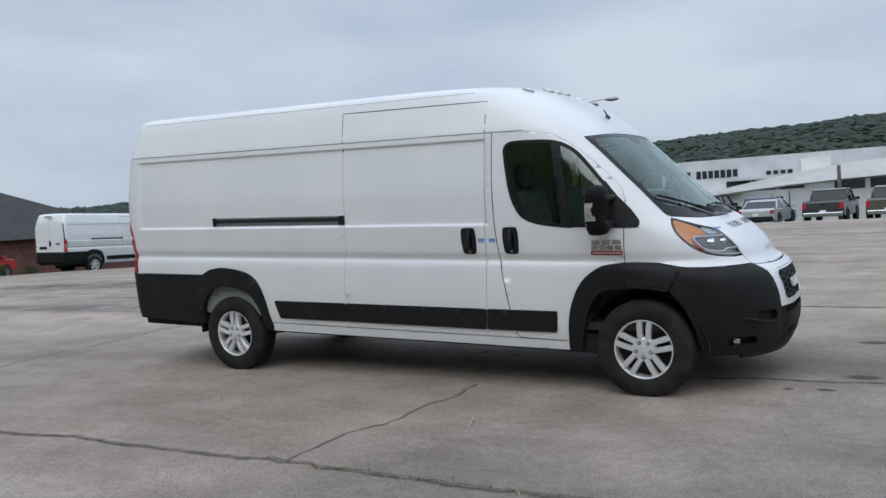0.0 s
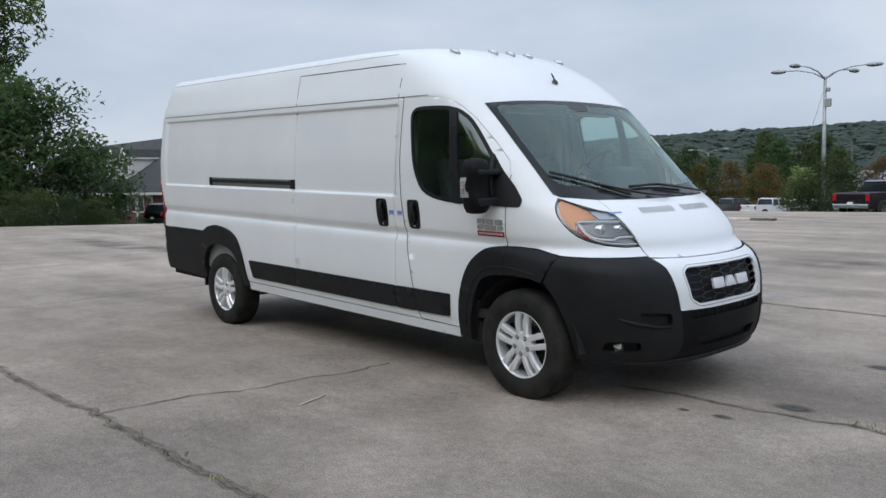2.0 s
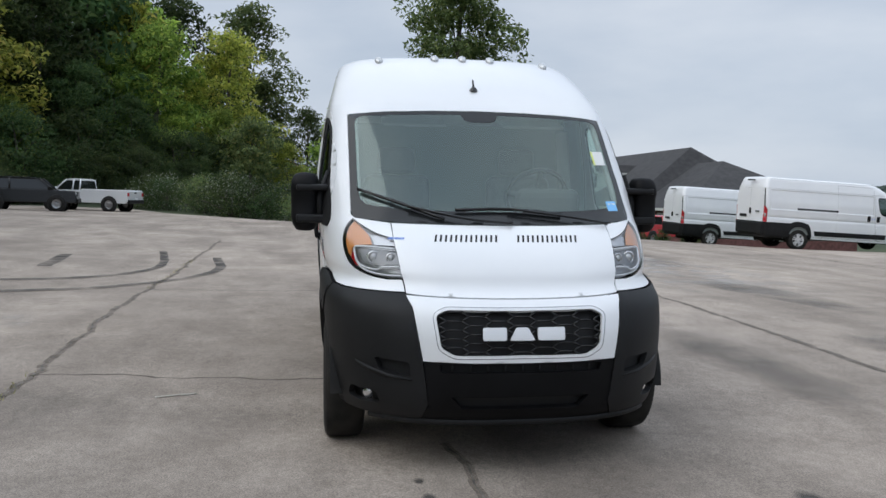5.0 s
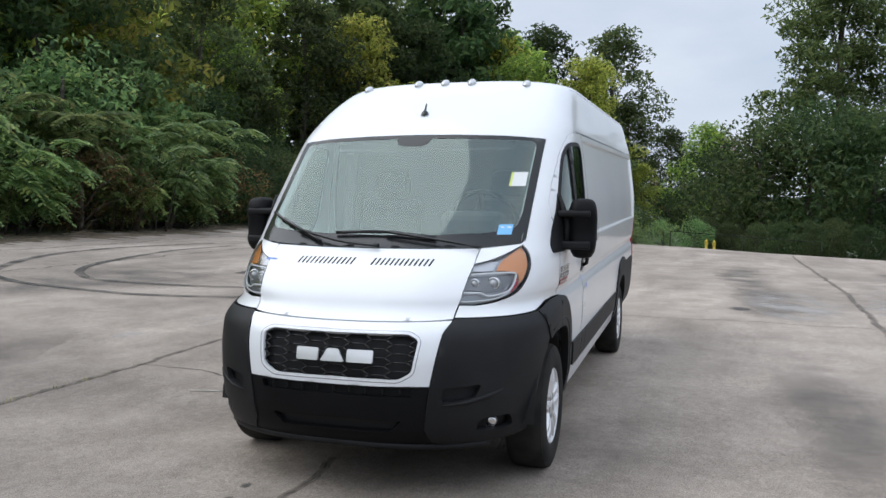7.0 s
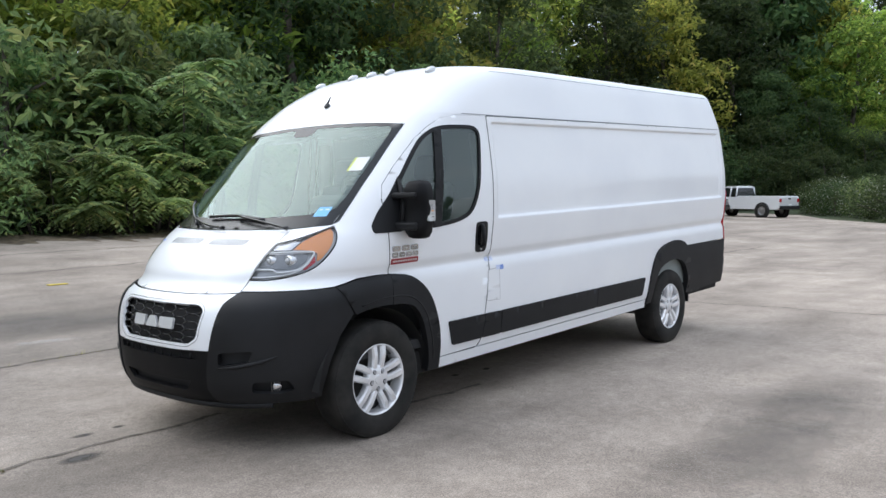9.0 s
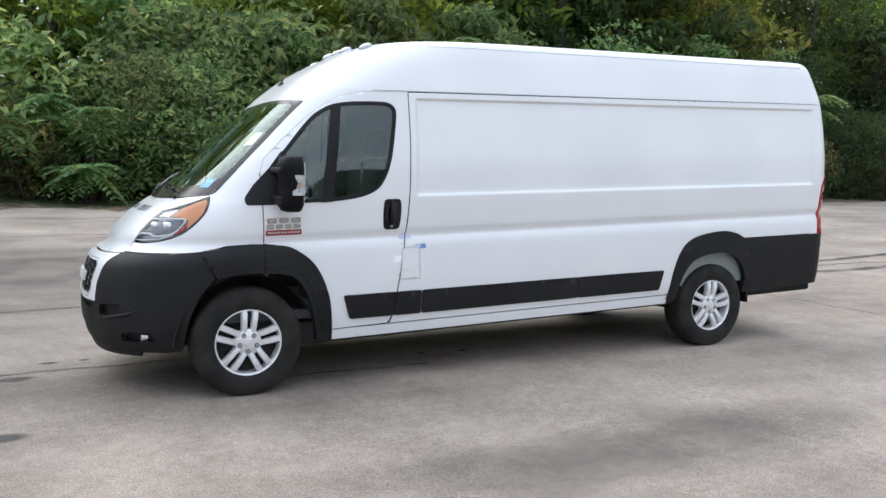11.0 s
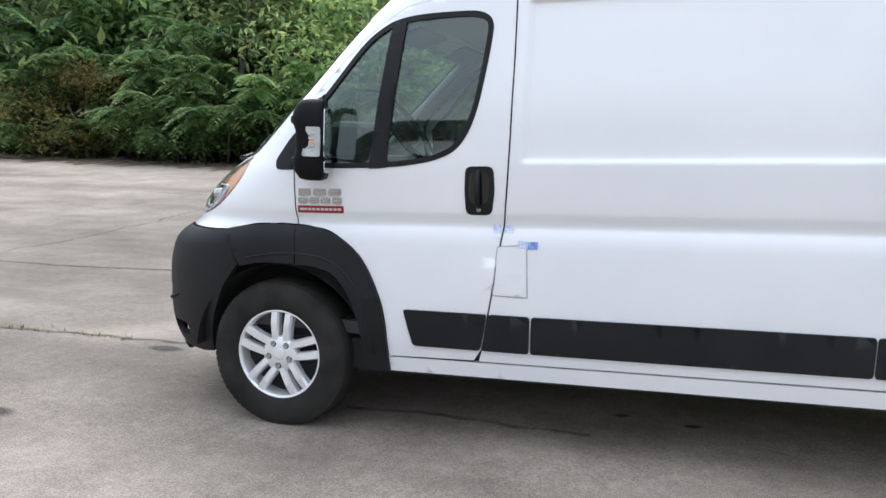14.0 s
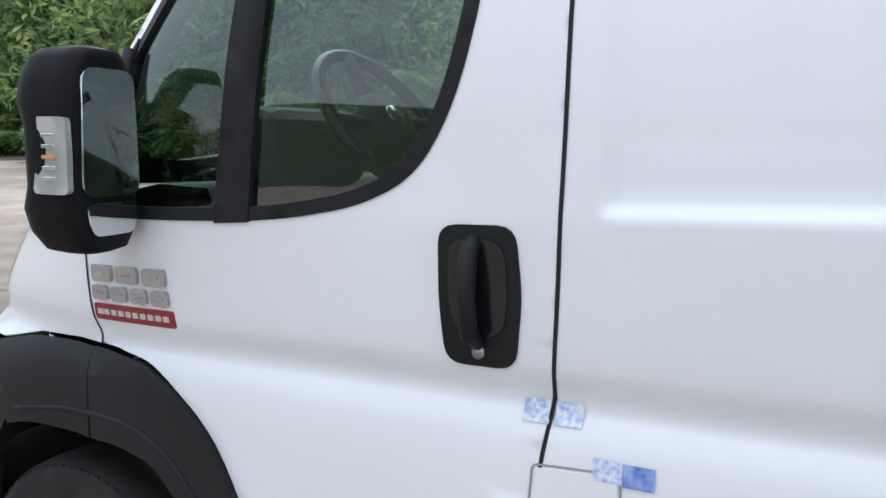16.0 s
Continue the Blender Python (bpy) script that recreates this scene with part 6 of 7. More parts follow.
def fern_bush(h, spread, seed, mat, fronds, label):
    """A thicket of arching stems that carry long feathered leaves."""
    rng, rnd = np.random.default_rng(seed), random.Random(seed)
    top = new("bush", None)
    b = bmesh.new()
    C, S = [], []
    D = []
    for i in range(26):
        a, r = rnd.random() * 6.283, spread * (0.15 + 0.85 * rnd.random() ** 0.7)
        e = Vector((r * math.cos(a), r * math.sin(a), h * (0.28 + 0.72 * rnd.random()) * (1.08 - 0.3 * r / spread)))
        g = Vector((0.6 * e.x, 0.6 * e.y, -0.1))
        mid = (g + e) / 2 + Vector((0, 0, 0.3))
        tube([g, mid, e], [0.03, 0.022, 0.01], 5, b)
        for t in (1.0, 0.78) if i % 2 else (1.0, 0.84, 0.55):
            o = mid.lerp(e, 2 * t - 1)
            turn0, count = rnd.random() * 6.283, fronds // 40
            for k in range(count):
                an, fl = turn0 + 6.283 * k / count + rnd.gauss(0, 0.22), rnd.uniform(0.55, 1.0)
                rise = rnd.uniform(-0.1, 0.75) if t == 1.0 else rnd.uniform(-0.35, 0.3)
                fd = Vector((math.cos(an), math.sin(an), rise)).normalized()
                sd = fd.cross(Vector((0, 0, 1))).normalized()
                for j in range(8):
                    u = (j + 1.3) / 9
                    p = o + fd * fl * u + Vector((0, 0, -0.62 * fl * u * u))
                    ll = 0.25 * fl * (1.2 - abs(u - 0.42)) + 0.03
                    for sg in (-1, 1):
                        C.append(p + sd * sg * ll * 0.5)
                        D.append((sd * sg + fd * 0.45 + Vector((rnd.gauss(0, 0.1), rnd.gauss(0, 0.1), -0.28))).normalized())
                        S.append(ll * 1.12)
    part("underwood", b, BARK, top, "brown thicket underwood")["kind"] = "stuff"
    C, D, S = np.array([tuple(c) for c in C]), np.array([tuple(d) for d in D]), np.array(S)[:, None]
    side = np.cross(D, np.array([0, 0, 1.0]))
    side /= np.linalg.norm(side, axis=1)[:, None]
    v = np.empty((len(C), 4, 3))
    dn = np.array([0, 0, -1.0])
    v[:, 0] = C - D * S * 0.5
    v[:, 1] = C + side * S * 0.25 + dn * S * 0.04
    v[:, 2] = C + D * S * 0.5 + dn * S * 0.22
    v[:, 3] = C - side * S * 0.25 + dn * S * 0.04
    m = bpy.data.meshes.new("foliage")
    m.from_pydata(v.reshape(-1, 3).tolist(), [], np.arange(len(C) * 4).reshape(-1, 4).tolist())
    m.materials.append(mat)
    ob = new("foliage", m)
    ob.parent, ob["kind"] = top, "stuff"
    return tagged(top, label, "bush", "roadside thicket")


TREES = [tree(15, 4.2, 0.10, 11, LEAF, 100, 78, 0.46, "tall broadleaf tree with dense green crown"),
         tree(17, 4.6, 0.14, 12, LEAFDARK, 105, 78, 0.47, "tall dark green broadleaf tree"),
         tree(13, 3.8, 0.08, 13, LEAF, 92, 78, 0.44, "leafy green tree with irregular crown"),
         None,
         tree(9, 3.2, 0.06, 15, LEAFRUST, 65, 75, 0.36, "rounded tree with rusty green leaves"),
         tree(20, 4.1, 0.05, 16, LEAFMID, 150, 170, 0.40, "tall old tree with loose open crown"),
         tree(7, 2.8, 0.04, 17, LEAFBUSH, 66, 58, 0.42, "low bushy green tree")]
# looser crowns of larger leaves for the far ranks
FARTREES = [tree(16, 4.6, 0.03, 21, LEAF, 105, 34, 0.72, "tall broadleaf tree with dense green crown"),
            tree(18, 4.8, 0.04, 22, LEAFDARK, 110, 34, 0.74, "tall dark green broadleaf tree"),
            tree(15, 4.4, 0.03, 23, LEAFDARK, 100, 34, 0.70, "dark leafy tree with irregular crown"),
            tree(14, 4.4, 0.02, 24, LEAF, 100, 34, 0.66, "leafy green tree with irregular crown")]
BUSHES = [fern_bush(3.6, 2.3, 31, LEAFBUSH, 400, "dense green thicket with feathered leaves"),
          fern_bush(2.8, 2.2, 32, LEAFBUSH, 360, "low green thicket with feathered leaves"),
          fern_bush(4.4, 2.4, 33, LEAFBUSH, 420, "tall green thicket with arching leaves")]
BUSHES.append(tree(3.2, 2.2, 0.05, 34, LEAFRUST, 46, 90, 0.17, "brownish leafy shrub at the lot's edge", "bush"))
BUSHES.append(tree(4.2, 2.6, 0.05, 35, LEAFBUSH, 60, 66, 0.22, "leafy green shrub at the lot's edge", "bush"))
BUSHES.append(tree(4.4, 2.8, 0.03, 36, LEAFBUSH, 54, 30, 0.34, "leafy green shrub under the trees", "bush"))
BUSHES.append(tree(6.5, 4.0, 0.02, 37, LEAFDARK, 90, 60, 0.32, "dense dark green shrub below the lone tree", "bush"))
BUSHES.append(tree(3.6, 2.8, 0.03, 38, LEAFBLOOM, 54, 60, 0.24, "low shrub with small white flowers at the lot's edge", "bush"))
for o in BUSHES[3:]:
    o.name = "bush"
used = set()


def plant(proto, x, y, scale, turn, sz=1.0):
    m = Matrix.Translation((x, y, ground_z(x, y) - 0.05)) @ Matrix.Rotation(turn, 4, "Z")
    o = proto if proto.name not in used else copy_thing(proto, m)
    used.add(proto.name)
    o.matrix_basis = m
    o.scale = (scale, scale, scale * sz)
    return o


rp = random.Random(5)
# thicket along the southern edge, then two ranks of trees
EDGE = [(74, -16.4), (26, -16.8), (8, -17.0), (-10, -17.3), (-21, -18.2), (-31, -20.5), (-38, -23.0), (-45, -24.6), (-51, -24.6), (-56, -22), (-63, -17), (-69, -11), (-75, -5)]


def along(path, spacing, shift):
    out, left = [], 0.0
    for a, c in zip(path, path[1:]):
        L = math.dist(a, c)
        n = Vector((c[1] - a[1], -(c[0] - a[0]))).normalized() * -1
        s = left
        while s < L:
            out.append((a[0] + (c[0] - a[0]) * s / L + n.x * shift, a[1] + (c[1] - a[1]) * s / L + n.y * shift))
            s += spacing
        left = s - L
    return out


def near(x):
    """The thicket is lower and closer-set towards the east."""
    return 0.86 + 0.14 * smoothstep(-8, -36, x)


for x, y in along(EDGE, 2.1, -0.5):
    p = rp.choice([0, 0, 1, 2, 2, 4, 1, 0, 3]) if x > -27 else 6
    plant(BUSHES[p if x < 42 else 5], x + rp.uniform(-0.6, 0.6), min(y, y + rp.uniform(-0.8, 0.5)), rp.uniform(0.75, 1.15) * near(x) * (1.0 if x > -27 else 0.55), rp.random() * 6.28)
for x, y in along(EDGE, 3.5, 1.9):
    plant(BUSHES[rp.choice([6, 6, 4]) if x < -27 else rp.choice([0, 2, 4, 5, 5]) if x < 42 else 5], x + rp.uniform(-1, 1), y + rp.uniform(-1, 0.5), rp.uniform(1.15, 1.6) * near(x) * (1.0 if x > -27 else 0.6), rp.random() * 6.28)
for x, y in along(EDGE, 5.0, 4.0):
    if x < 46:
        plant(TREES[6 if x > -41 else rp.choice([1, 2])], x + rp.uniform(-1.5, 1.5), y + rp.uniform(-1, 1), rp.uniform(0.85, 1.2) * near(x) * (1.0 if x > -41 else 0.55), rp.random() * 6.28)
for x, y in along(EDGE, 5.6, 7.2):
    if x < 46:
        plant(TREES[rp.choice([0, 2, 0, 2, 1]) if x > -42 else rp.choice([0, 2, 0, 1])], x + rp.uniform(-1.5, 1.5), y + rp.uniform(-1.5, 1), rp.uniform(0.78, 1.0) * (1.0 if x > -20 else 1.15) * near(x), rp.random() * 6.28)
for shift, far in ((12.5, 1.0), (18.5, 1.15)):
    for x, y in along(EDGE, 6.0, shift):
        spot = (FARTREES[rp.choice([0, 3, 3, 1]) if x > -42 else rp.choice([0, 3, 1, 0])], x + rp.uniform(-2, 2), y + rp.uniform(-2, 2), rp.uniform(0.95, 1.15) * far * (1.0 if x > -20 else 1.12 if y < -23 else 1.0) * near(x), rp.random() * 6.28)
        if not (spot[1] < -72 and spot[2] > -17):  # an open gap to the sky in the south-west
            plant(*spot)
# south-west corner behind the parked cars
for x, y, k, sc, sz in ((-103, -9.8, 1, 1.38, 1.0), (-101, -18.5, 1, 1.34, 1.03), (-100, -7.5, 1, 0.86, 1.0), (-98, -12.5, 1, 0.90, 1.0), (-99, -3.5, 4, 0.7, 1.0), (-70, -6.5, 6, 1.05, 1.0), (-72, -3.5, 0, 0.42, 1.0)):
    plant(TREES[k], x, y, sc, rp.random() * 6.28, sz)
for x, y, k, sc, turn in ((-79, -22.5, 1, 0.88, 0.7), (-78, -27.5, 2, 1.25, 2.1), (-72, -31, 1, 1.15, 4.0)):
    plant(FARTREES[k], x, y, sc, turn, 1.1)
for k in range(9):
    plant(BUSHES[rp.choice([7, 4, 7])], -56.5 + 1.7 * k + rp.uniform(-0.6, 0.6), -12.8 + 1.25 * k + rp.uniform(-0.6, 0.6), rp.uniform(0.45, 0.7), rp.random() * 6.28)
# western edge
for x, y, k, sc in ((-82, 13.8, 5, 1.5), (-95, 3.6, 4, 1.35), (-92, 6.5, 4, 1.1),    (-82, 2, 0, 0.8), (-95, -2, 1, 0.75), (-100, 6, 2, 0.8)):
    plant(TREES[k], x, y, sc, rp.random() * 6.28)
for k in range(16):
    plant(BUSHES[6], -42 + 0.2 * k - rp.random() * 3, 2 + 1.3 * k, rp.uniform(0.22, 0.34) * (1.0 if k < 8 else 0.38), rp.random() * 6.28)
for x, y, sc, turn in ((-46.6, -5.6, 0.40, 0.3), (-44.2, -3.8, 0.36, 1.9), (-41.9, -1.9, 0.38, 3.3), (-39.9, -0.2, 0.32, 4.4), (-38.3, 1.4, 0.34, 5.5)):
    plant(BUSHES[4], x, y, sc, turn)
for x, y, sc in ((-51.5, 5.4, 1.2), (-52.5, 8.6, 1.4), (-53, 11.8, 1.3), (-54, 14.6, 0.85), (-56, 3.0, 1.05)):
    plant(BUSHES[6], x, y, sc, rp.random() * 6.28)
for x, y, sc in ((-15.2, 41.0, 0.46), (-17.0, 41.6, 0.33), (-13.7, 41.8, 0.30)):
    plant(BUSHES[6], x, y, sc, rp.random() * 6.28)
# trees beyond the northern lots
for x, y, k, sc in ((-60, 98, 0, 0.5), (-66, 102, 2, 0.6), (-74, 96, 1, 0.6), (-56, 95, 6, 0.8), (-82, 92, 0, 0.6), (-90, 90, 2, 0.7), (-98, 86, 0, 0.65), (-48, 104, 2, 0.65), (-44, 108, 0, 0.7), (-70, 118, 1, 0.8), (-86, 112, 1, 0.8), (-100, 110, 0, 0.9), (-60, 125, 0, 0.8), (-115, 100, 1, 0.8), (-36, 120, 2, 0.8), (-64, 84, 2, 0.62), (-61, 87, 0, 0.55), (-57, 90, 2, 0.58), (-53, 92, 4, 0.85), (-50, 95, 4, 0.9), (-46, 96, 4, 0.85), (-66, 90, 1, 0.6), (-42, 97, 6, 1.0), (-56, 100, 1, 0.62), (-51, 106, 2, 0.7), (-38, 99, 0, 0.55), (-34, 101, 4, 0.9), (-47, 110, 1, 0.75)):
    plant(FARTREES[1 + k % 2] if k < 4 else TREES[k], x, y, sc * 0.85, rp.random() * 6.28)

# far woods on the hills: one mass of small rounded crowns
rng = np.random.default_rng(77)
fv, ff = [], []
ico = bmesh.new()
bmesh.ops.create_icosphere(ico, subdivisions=1, radius=1.0)
iv = np.array([tuple(v.co) for v in ico.verts])
ifc = [tuple(v.index for v in f.verts) for f in ico.faces]
ico.free()
for k in range(15000):
    az = radians(rng.uniform(60, 185))
    r = rng.uniform(290, 1150) if k % 3 else rng.uniform(500, 1150)
    x, y = r * math.cos(az), r * math.sin(az)
    s = rng.uniform(4.0, 7.5) * (0.7 + 0.3 * r / 700)
    jit = 1 + rng.normal(0, 0.26, (len(iv), 1))
    o = len(fv)
    fv += (iv * jit * np.array([s, s, s * 0.42]) + np.array([x, y, ground_z(x, y) + s * 0.1])).tolist()
    ff += [tuple(i + o for i in f) for f in ifc]
me = bpy.data.meshes.new("far_woods")
me.from_pydata(fv, [], ff)
# distance haze is put into these leaf colours: bluish, lifted, little contrast
WOODS = leaf_material("far_woods_hazed_green", (0.050, 0.074, 0.060), (0.064, 0.092, 0.070), (0.072, 0.094, 0.068))
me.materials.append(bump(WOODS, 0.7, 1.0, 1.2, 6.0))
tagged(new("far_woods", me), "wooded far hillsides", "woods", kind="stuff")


# ---- parked vehicles ----
CARGLASS = material("dark_car_glass", (0.012, 0.014, 0.016), 0.06, 0, 0.6)
PAINTS = {n: material(n + "_car_paint", c, 0.25, 0.15, 0.5, 0.2 if n == "black" else 0.7) for n, c in {"black": (0.004, 0.004, 0.005), "charcoal": (0.04, 0.042, 0.046), "maroon": (0.07, 0.012, 0.016), "plum": (0.022, 0.012, 0.016), "red": (0.5, 0.02, 0.025), "white": (0.75, 0.76, 0.77), "silver": (0.48, 0.5, 0.52), "blue": (0.015, 0.03, 0.09), "bronze": (0.10, 0.088, 0.07)}.items()}


def loft(profile, half, bevel, top_in=0.0, z_top=None, z_low=None):
    """A closed side outline drawn across the width, with its upper part leaning in and its edges rounded."""
    b = bmesh.new()
    zt, zl = max(p[1] for p in profile), (min(p[1] for p in profile) if z_low is None else z_low)
    rings = []
    for s in (-1, 1):
        rings.append([b.verts.new((x, s * (half - top_in * max(0, (z - zl)) / max(1e-6, zt - zl)), z)) for x, z in profile])
    n = len(profile)
    b.faces.new(rings[0])
    b.faces.new(rings[1][::-1])
    for k in range(n):
        b.faces.new((rings[0][k], rings[1][k], rings[1][(k + 1) % n], rings[0][(k + 1) % n]))
    bmesh.ops.recalc_face_normals(b, faces=b.faces)
    if bevel:
        bmesh.ops.bevel(b, geom=b.edges[:], offset=bevel, segments=2, profile=0.6, affect="EDGES", clamp_overlap=True)
    for f in b.faces:
        f.smooth = False
    return b


def small_wheel(parent, x, y, r, s):
    t = part("wheel", lathe([(s * a, q) for a, q in [(-0.11, r * 0.6), (-0.12, r * 0.9), (-0.09, r), (0.09, r), (0.12, r * 0.9), (0.11, r * 0.62)]], 28, center=(x, y, r)), RUBBER, parent, "black tyre with alloy rim")
    part("rim", lathe([(s * 0.10, r * 0.62), (s * 0.085, r * 0.55), (s * 0.07, r * 0.25), (s * 0.09, 0.001)], 20, center=(x, y, r)), STEEL, t)


def motor(kind, paint, label, cat):
    """A pickup, estate or saloon with its front towards +x; the origin lies on the ground between the axles."""
    car = new({"pickup": "pickup_truck", "single_cab": "pickup_truck", "suv": "suv", "sedan": "sedan"}[kind], None)
    P = PAINTS[paint]
    if kind in ("pickup", "single_cab"):
        L, W, wb, r = 5.8, 1.0, 3.55, 0.40
        low = [(2.85, 0.48), (2.9, 0.75), (2.85, 1.10), (2.7, 1.16), (1.55, 1.20), (-0.72, 1.22), (-0.75, 1.28), (-2.85, 1.28), (-2.9, 1.20), (-2.9, 0.60), (-2.75, 0.48)]
        cab = [(1.62, 1.19), (0.92, 1.80), (0.75, 1.86), (-0.35, 1.87), (-0.62, 1.80), (-0.72, 1.20)]
    if kind == "single_cab":
        cab = [(1.62, 1.19), (0.95, 1.80), (0.80, 1.86), (0.22, 1.87), (0.08, 1.80), (0.02, 1.20)]
        low[5:7] = [(0.0, 1.22), (-0.03, 1.28)]
    if kind == "suv":
        L, W, wb, r = 4.9, 0.96, 2.95, 0.38
        low = [(2.40, 0.42), (2.45, 0.70), (2.38, 1.0), (2.2, 1.06), (1.25, 1.12), (-2.35, 1.16), (-2.42, 1.05), (-2.45, 0.55), (-2.3, 0.42)]
        cab = [(1.30, 1.11), (0.62, 1.66), (0.40, 1.72), (-1.90, 1.74), (-2.10, 1.66), (-2.36, 1.15)]
    elif kind == "sedan":
        L, W, wb, r = 4.9, 0.93, 2.85, 0.34
        low = [(2.40, 0.30), (2.45, 0.55), (2.35, 0.78), (1.20, 0.92), (-1.45, 0.98), (-2.30, 1.0), (-2.45, 0.90), (-2.45, 0.45), (-2.3, 0.30)]
        cab = [(1.25, 0.91), (0.45, 1.36), (0.15, 1.42), (-0.75, 1.41), (-1.15, 1.34), (-1.85, 0.99)]
    part("body", loft(low, W, 0.05, 0.06), P, car)
    c0 = min(z for _, z in cab)
    c1 = max(z for _, z in cab)
    part("cabin_glass", loft([(x, z - 0.01) for x, z in cab], W - 0.07, 0.03, 0.16, z_low=c0), CARGLASS, car, "dark tinted windows")
    roof = [p for p in cab if p[1] > c1 - 0.09]
    part("roof_panel", loft([(roof[0][0] + 0.03, roof[0][1] + 0.005)] + [(x, z + 0.015) for x, z in roof] + [(roof[-1][0] - 0.03, roof[-1][1] + 0.005), (roof[-1][0], roof[-1][1] - 0.05), (roof[0][0], roof[0][1] - 0.05)], W - 0.205, 0.015), P, car)
    mids = [cab[1][0] - 0.05, (cab[1][0] + cab[-2][0]) / 2, cab[-2][0] + 0.05]
    for s in (-1, 1):
        for i, (xa, xb) in enumerate(((cab[0][0] - 0.02, cab[1][0]), (mids[1], mids[1] - 0.02), (cab[-1][0] + 0.05, cab[-2][0]))):
            part("pillar", tube([(xa, s * (W - 0.06), c0), (xb, s * (W - 0.205), c1 - 0.04)], 0.045, 6), P, car)
        for x in (wb / 2, -wb / 2):
            part("wheel_arch", lathe([(s * 0.0, r + 0.10), (s * 0.02, r + 0.11), (s * 0.03, r + 0.03), (s * 0.0, r * 0.5)], 28, center=(x, s * (W - 0.02), r)), UNDER, car)
            small_wheel(car, x, s * (W - 0.08), r, s)
        xe, xf, zl = low[-2][0], low[1][0], (1.02 if kind != "sedan" else 0.82)
        part("tail_lamp", box(-L / 2 - 0.005, s * (W - 0.13), zl, 0.05, 0.18, 0.32 if kind == "pickup" else 0.2, 0.015), REDLENS, car)
        part("headlamp", box(L / 2 - 0.07, s * (W - 0.22), zl - 0.10, 0.08, 0.32, 0.16, 0.02), CLEARLENS, car)
        part("wing_mirror", box(cab[0][0] - 0.18, s * (W + 0.08), c0 + 0.10, 0.12, 0.2, 0.17, 0.03), P, car)
    part("bumper", box(-L / 2 - 0.03, 0, 0.60 if kind != "sedan" else 0.48, 0.16, 2 * W - 0.14, 0.22, 0.04), CHROME if kind == "pickup" else PLASTIC, car)
    part("bumper", box(L / 2 - 0.02, 0, 0.56 if kind != "sedan" else 0.45, 0.16, 2 * W - 0.14, 0.24, 0.04), PLASTIC, car)
    part("grille", box(L / 2 - 0.02, 0, zl - 0.10, 0.06, 0.9, 0.24, 0.02), GLOSSBLACK, car)
    if kind in ("pickup", "single_cab"):
        part("bed", box(-1.82, 0, 1.275, 1.95, 1.60, 0.03), UNDER, car, "dark open load bed")
        part("tailgate_handle", box(-L / 2 - 0.01, 0, 1.12, 0.03, 0.22, 0.07, 0.01), GLOSSBLACK, car)
    part("plate", box(-L / 2 - 0.06, 0, 0.74 if kind != "sedan" else 0.68, 0.02, 0.30, 0.14, 0.006), STICKERWHITE, car)
    return tagged(car, label, cat)


def park(car, x, y, heading):
    car.matrix_basis = pose(x, y, ground_z(x, y) - 0.0, 0, 0, heading)


for kind, paint, x, y, hd, label, cat in (
        ("suv", "black", -41.3, -16.0, 100, "black sport utility vehicle parked by the trees", "suv"),
        ("single_cab", "white", -47.0, -14.4, -105, "white pickup truck parked by the trees", "pickup truck"),
        ("pickup", "red", -47.0, 21.7, 118, "red pickup truck parked below the lot's edge", "pickup truck"),
        ("suv", "black", -52.0, 20.5, 110, "black sport utility vehicle parked beside the red pickup", "suv"),
        ("pickup", "plum", -12.2, 40.2, 78, "very dark maroon pickup truck in the parked row", "pickup truck"),
        ("pickup", "black", -8.2, 41.0, 82, "black pickup truck in the parked row", "pickup truck"),
        ("suv", "blue", -5.6, 44.5, 88, "dark blue sport utility vehicle in the parked row", "suv"),
        ("sedan", "silver", -4.9, 40.0, 84, "silver saloon car in the parked row", "car"),
        ("pickup", "charcoal", -1.9, 41.4, 86, "charcoal pickup truck in the parked row", "pickup truck"),
        ("pickup", "bronze", 1.0, 41.2, 86, "bronze brown pickup truck in the parked row", "pickup truck"),
        ("suv", "maroon", 3.8, 42.0, 88, "maroon sport utility vehicle in the parked row", "suv"),
        ("pickup", "black", 7.0, 41.5, 88, "black pickup truck in the parked row", "pickup truck"),
        ("suv", "charcoal", -52.5, 60.5, 70, "dark grey sport utility vehicle in the far row", "suv"),
        ("suv", "black", -49.0, 62.5, 70, "black sport utility vehicle in the far row", "suv"),
        ("pickup", "red", -45.8, 64.5, 70, "red pickup truck in the far row", "pickup truck"),
        ("pickup", "white", -42.6, 66.3, 72, "white pickup truck in the far row", "pickup truck"),
        ("suv", "black", -39.4, 68.0, 72, "black sport utility vehicle in the far row", "suv"),
        ("pickup", "charcoal", -36.4, 69.5, 74, "charcoal pickup truck in the far row", "pickup truck"),
        ("pickup", "white", -33.2, 71.0, 74, "white pickup truck in the far row", "pickup truck"),
        ("suv", "silver", -29.8, 72.5, 76, "silver sport utility vehicle in the far row", "suv")):
    c = motor(kind, paint, label, cat)
    if y > 38:
        c["group"] = "cars in the far rows"
    park(c, x, y, hd)
for x, y in ((-29.2, 19.9), (-22.7, 19.9)):
    v2 = copy_thing(van, pose(x, y, ground_z(x + 0.5, y - 3.5), 1.1, 0, 90))
    tagged(v2, "white high-roof cargo van parked at the lot's edge", "van", "parked white vans")


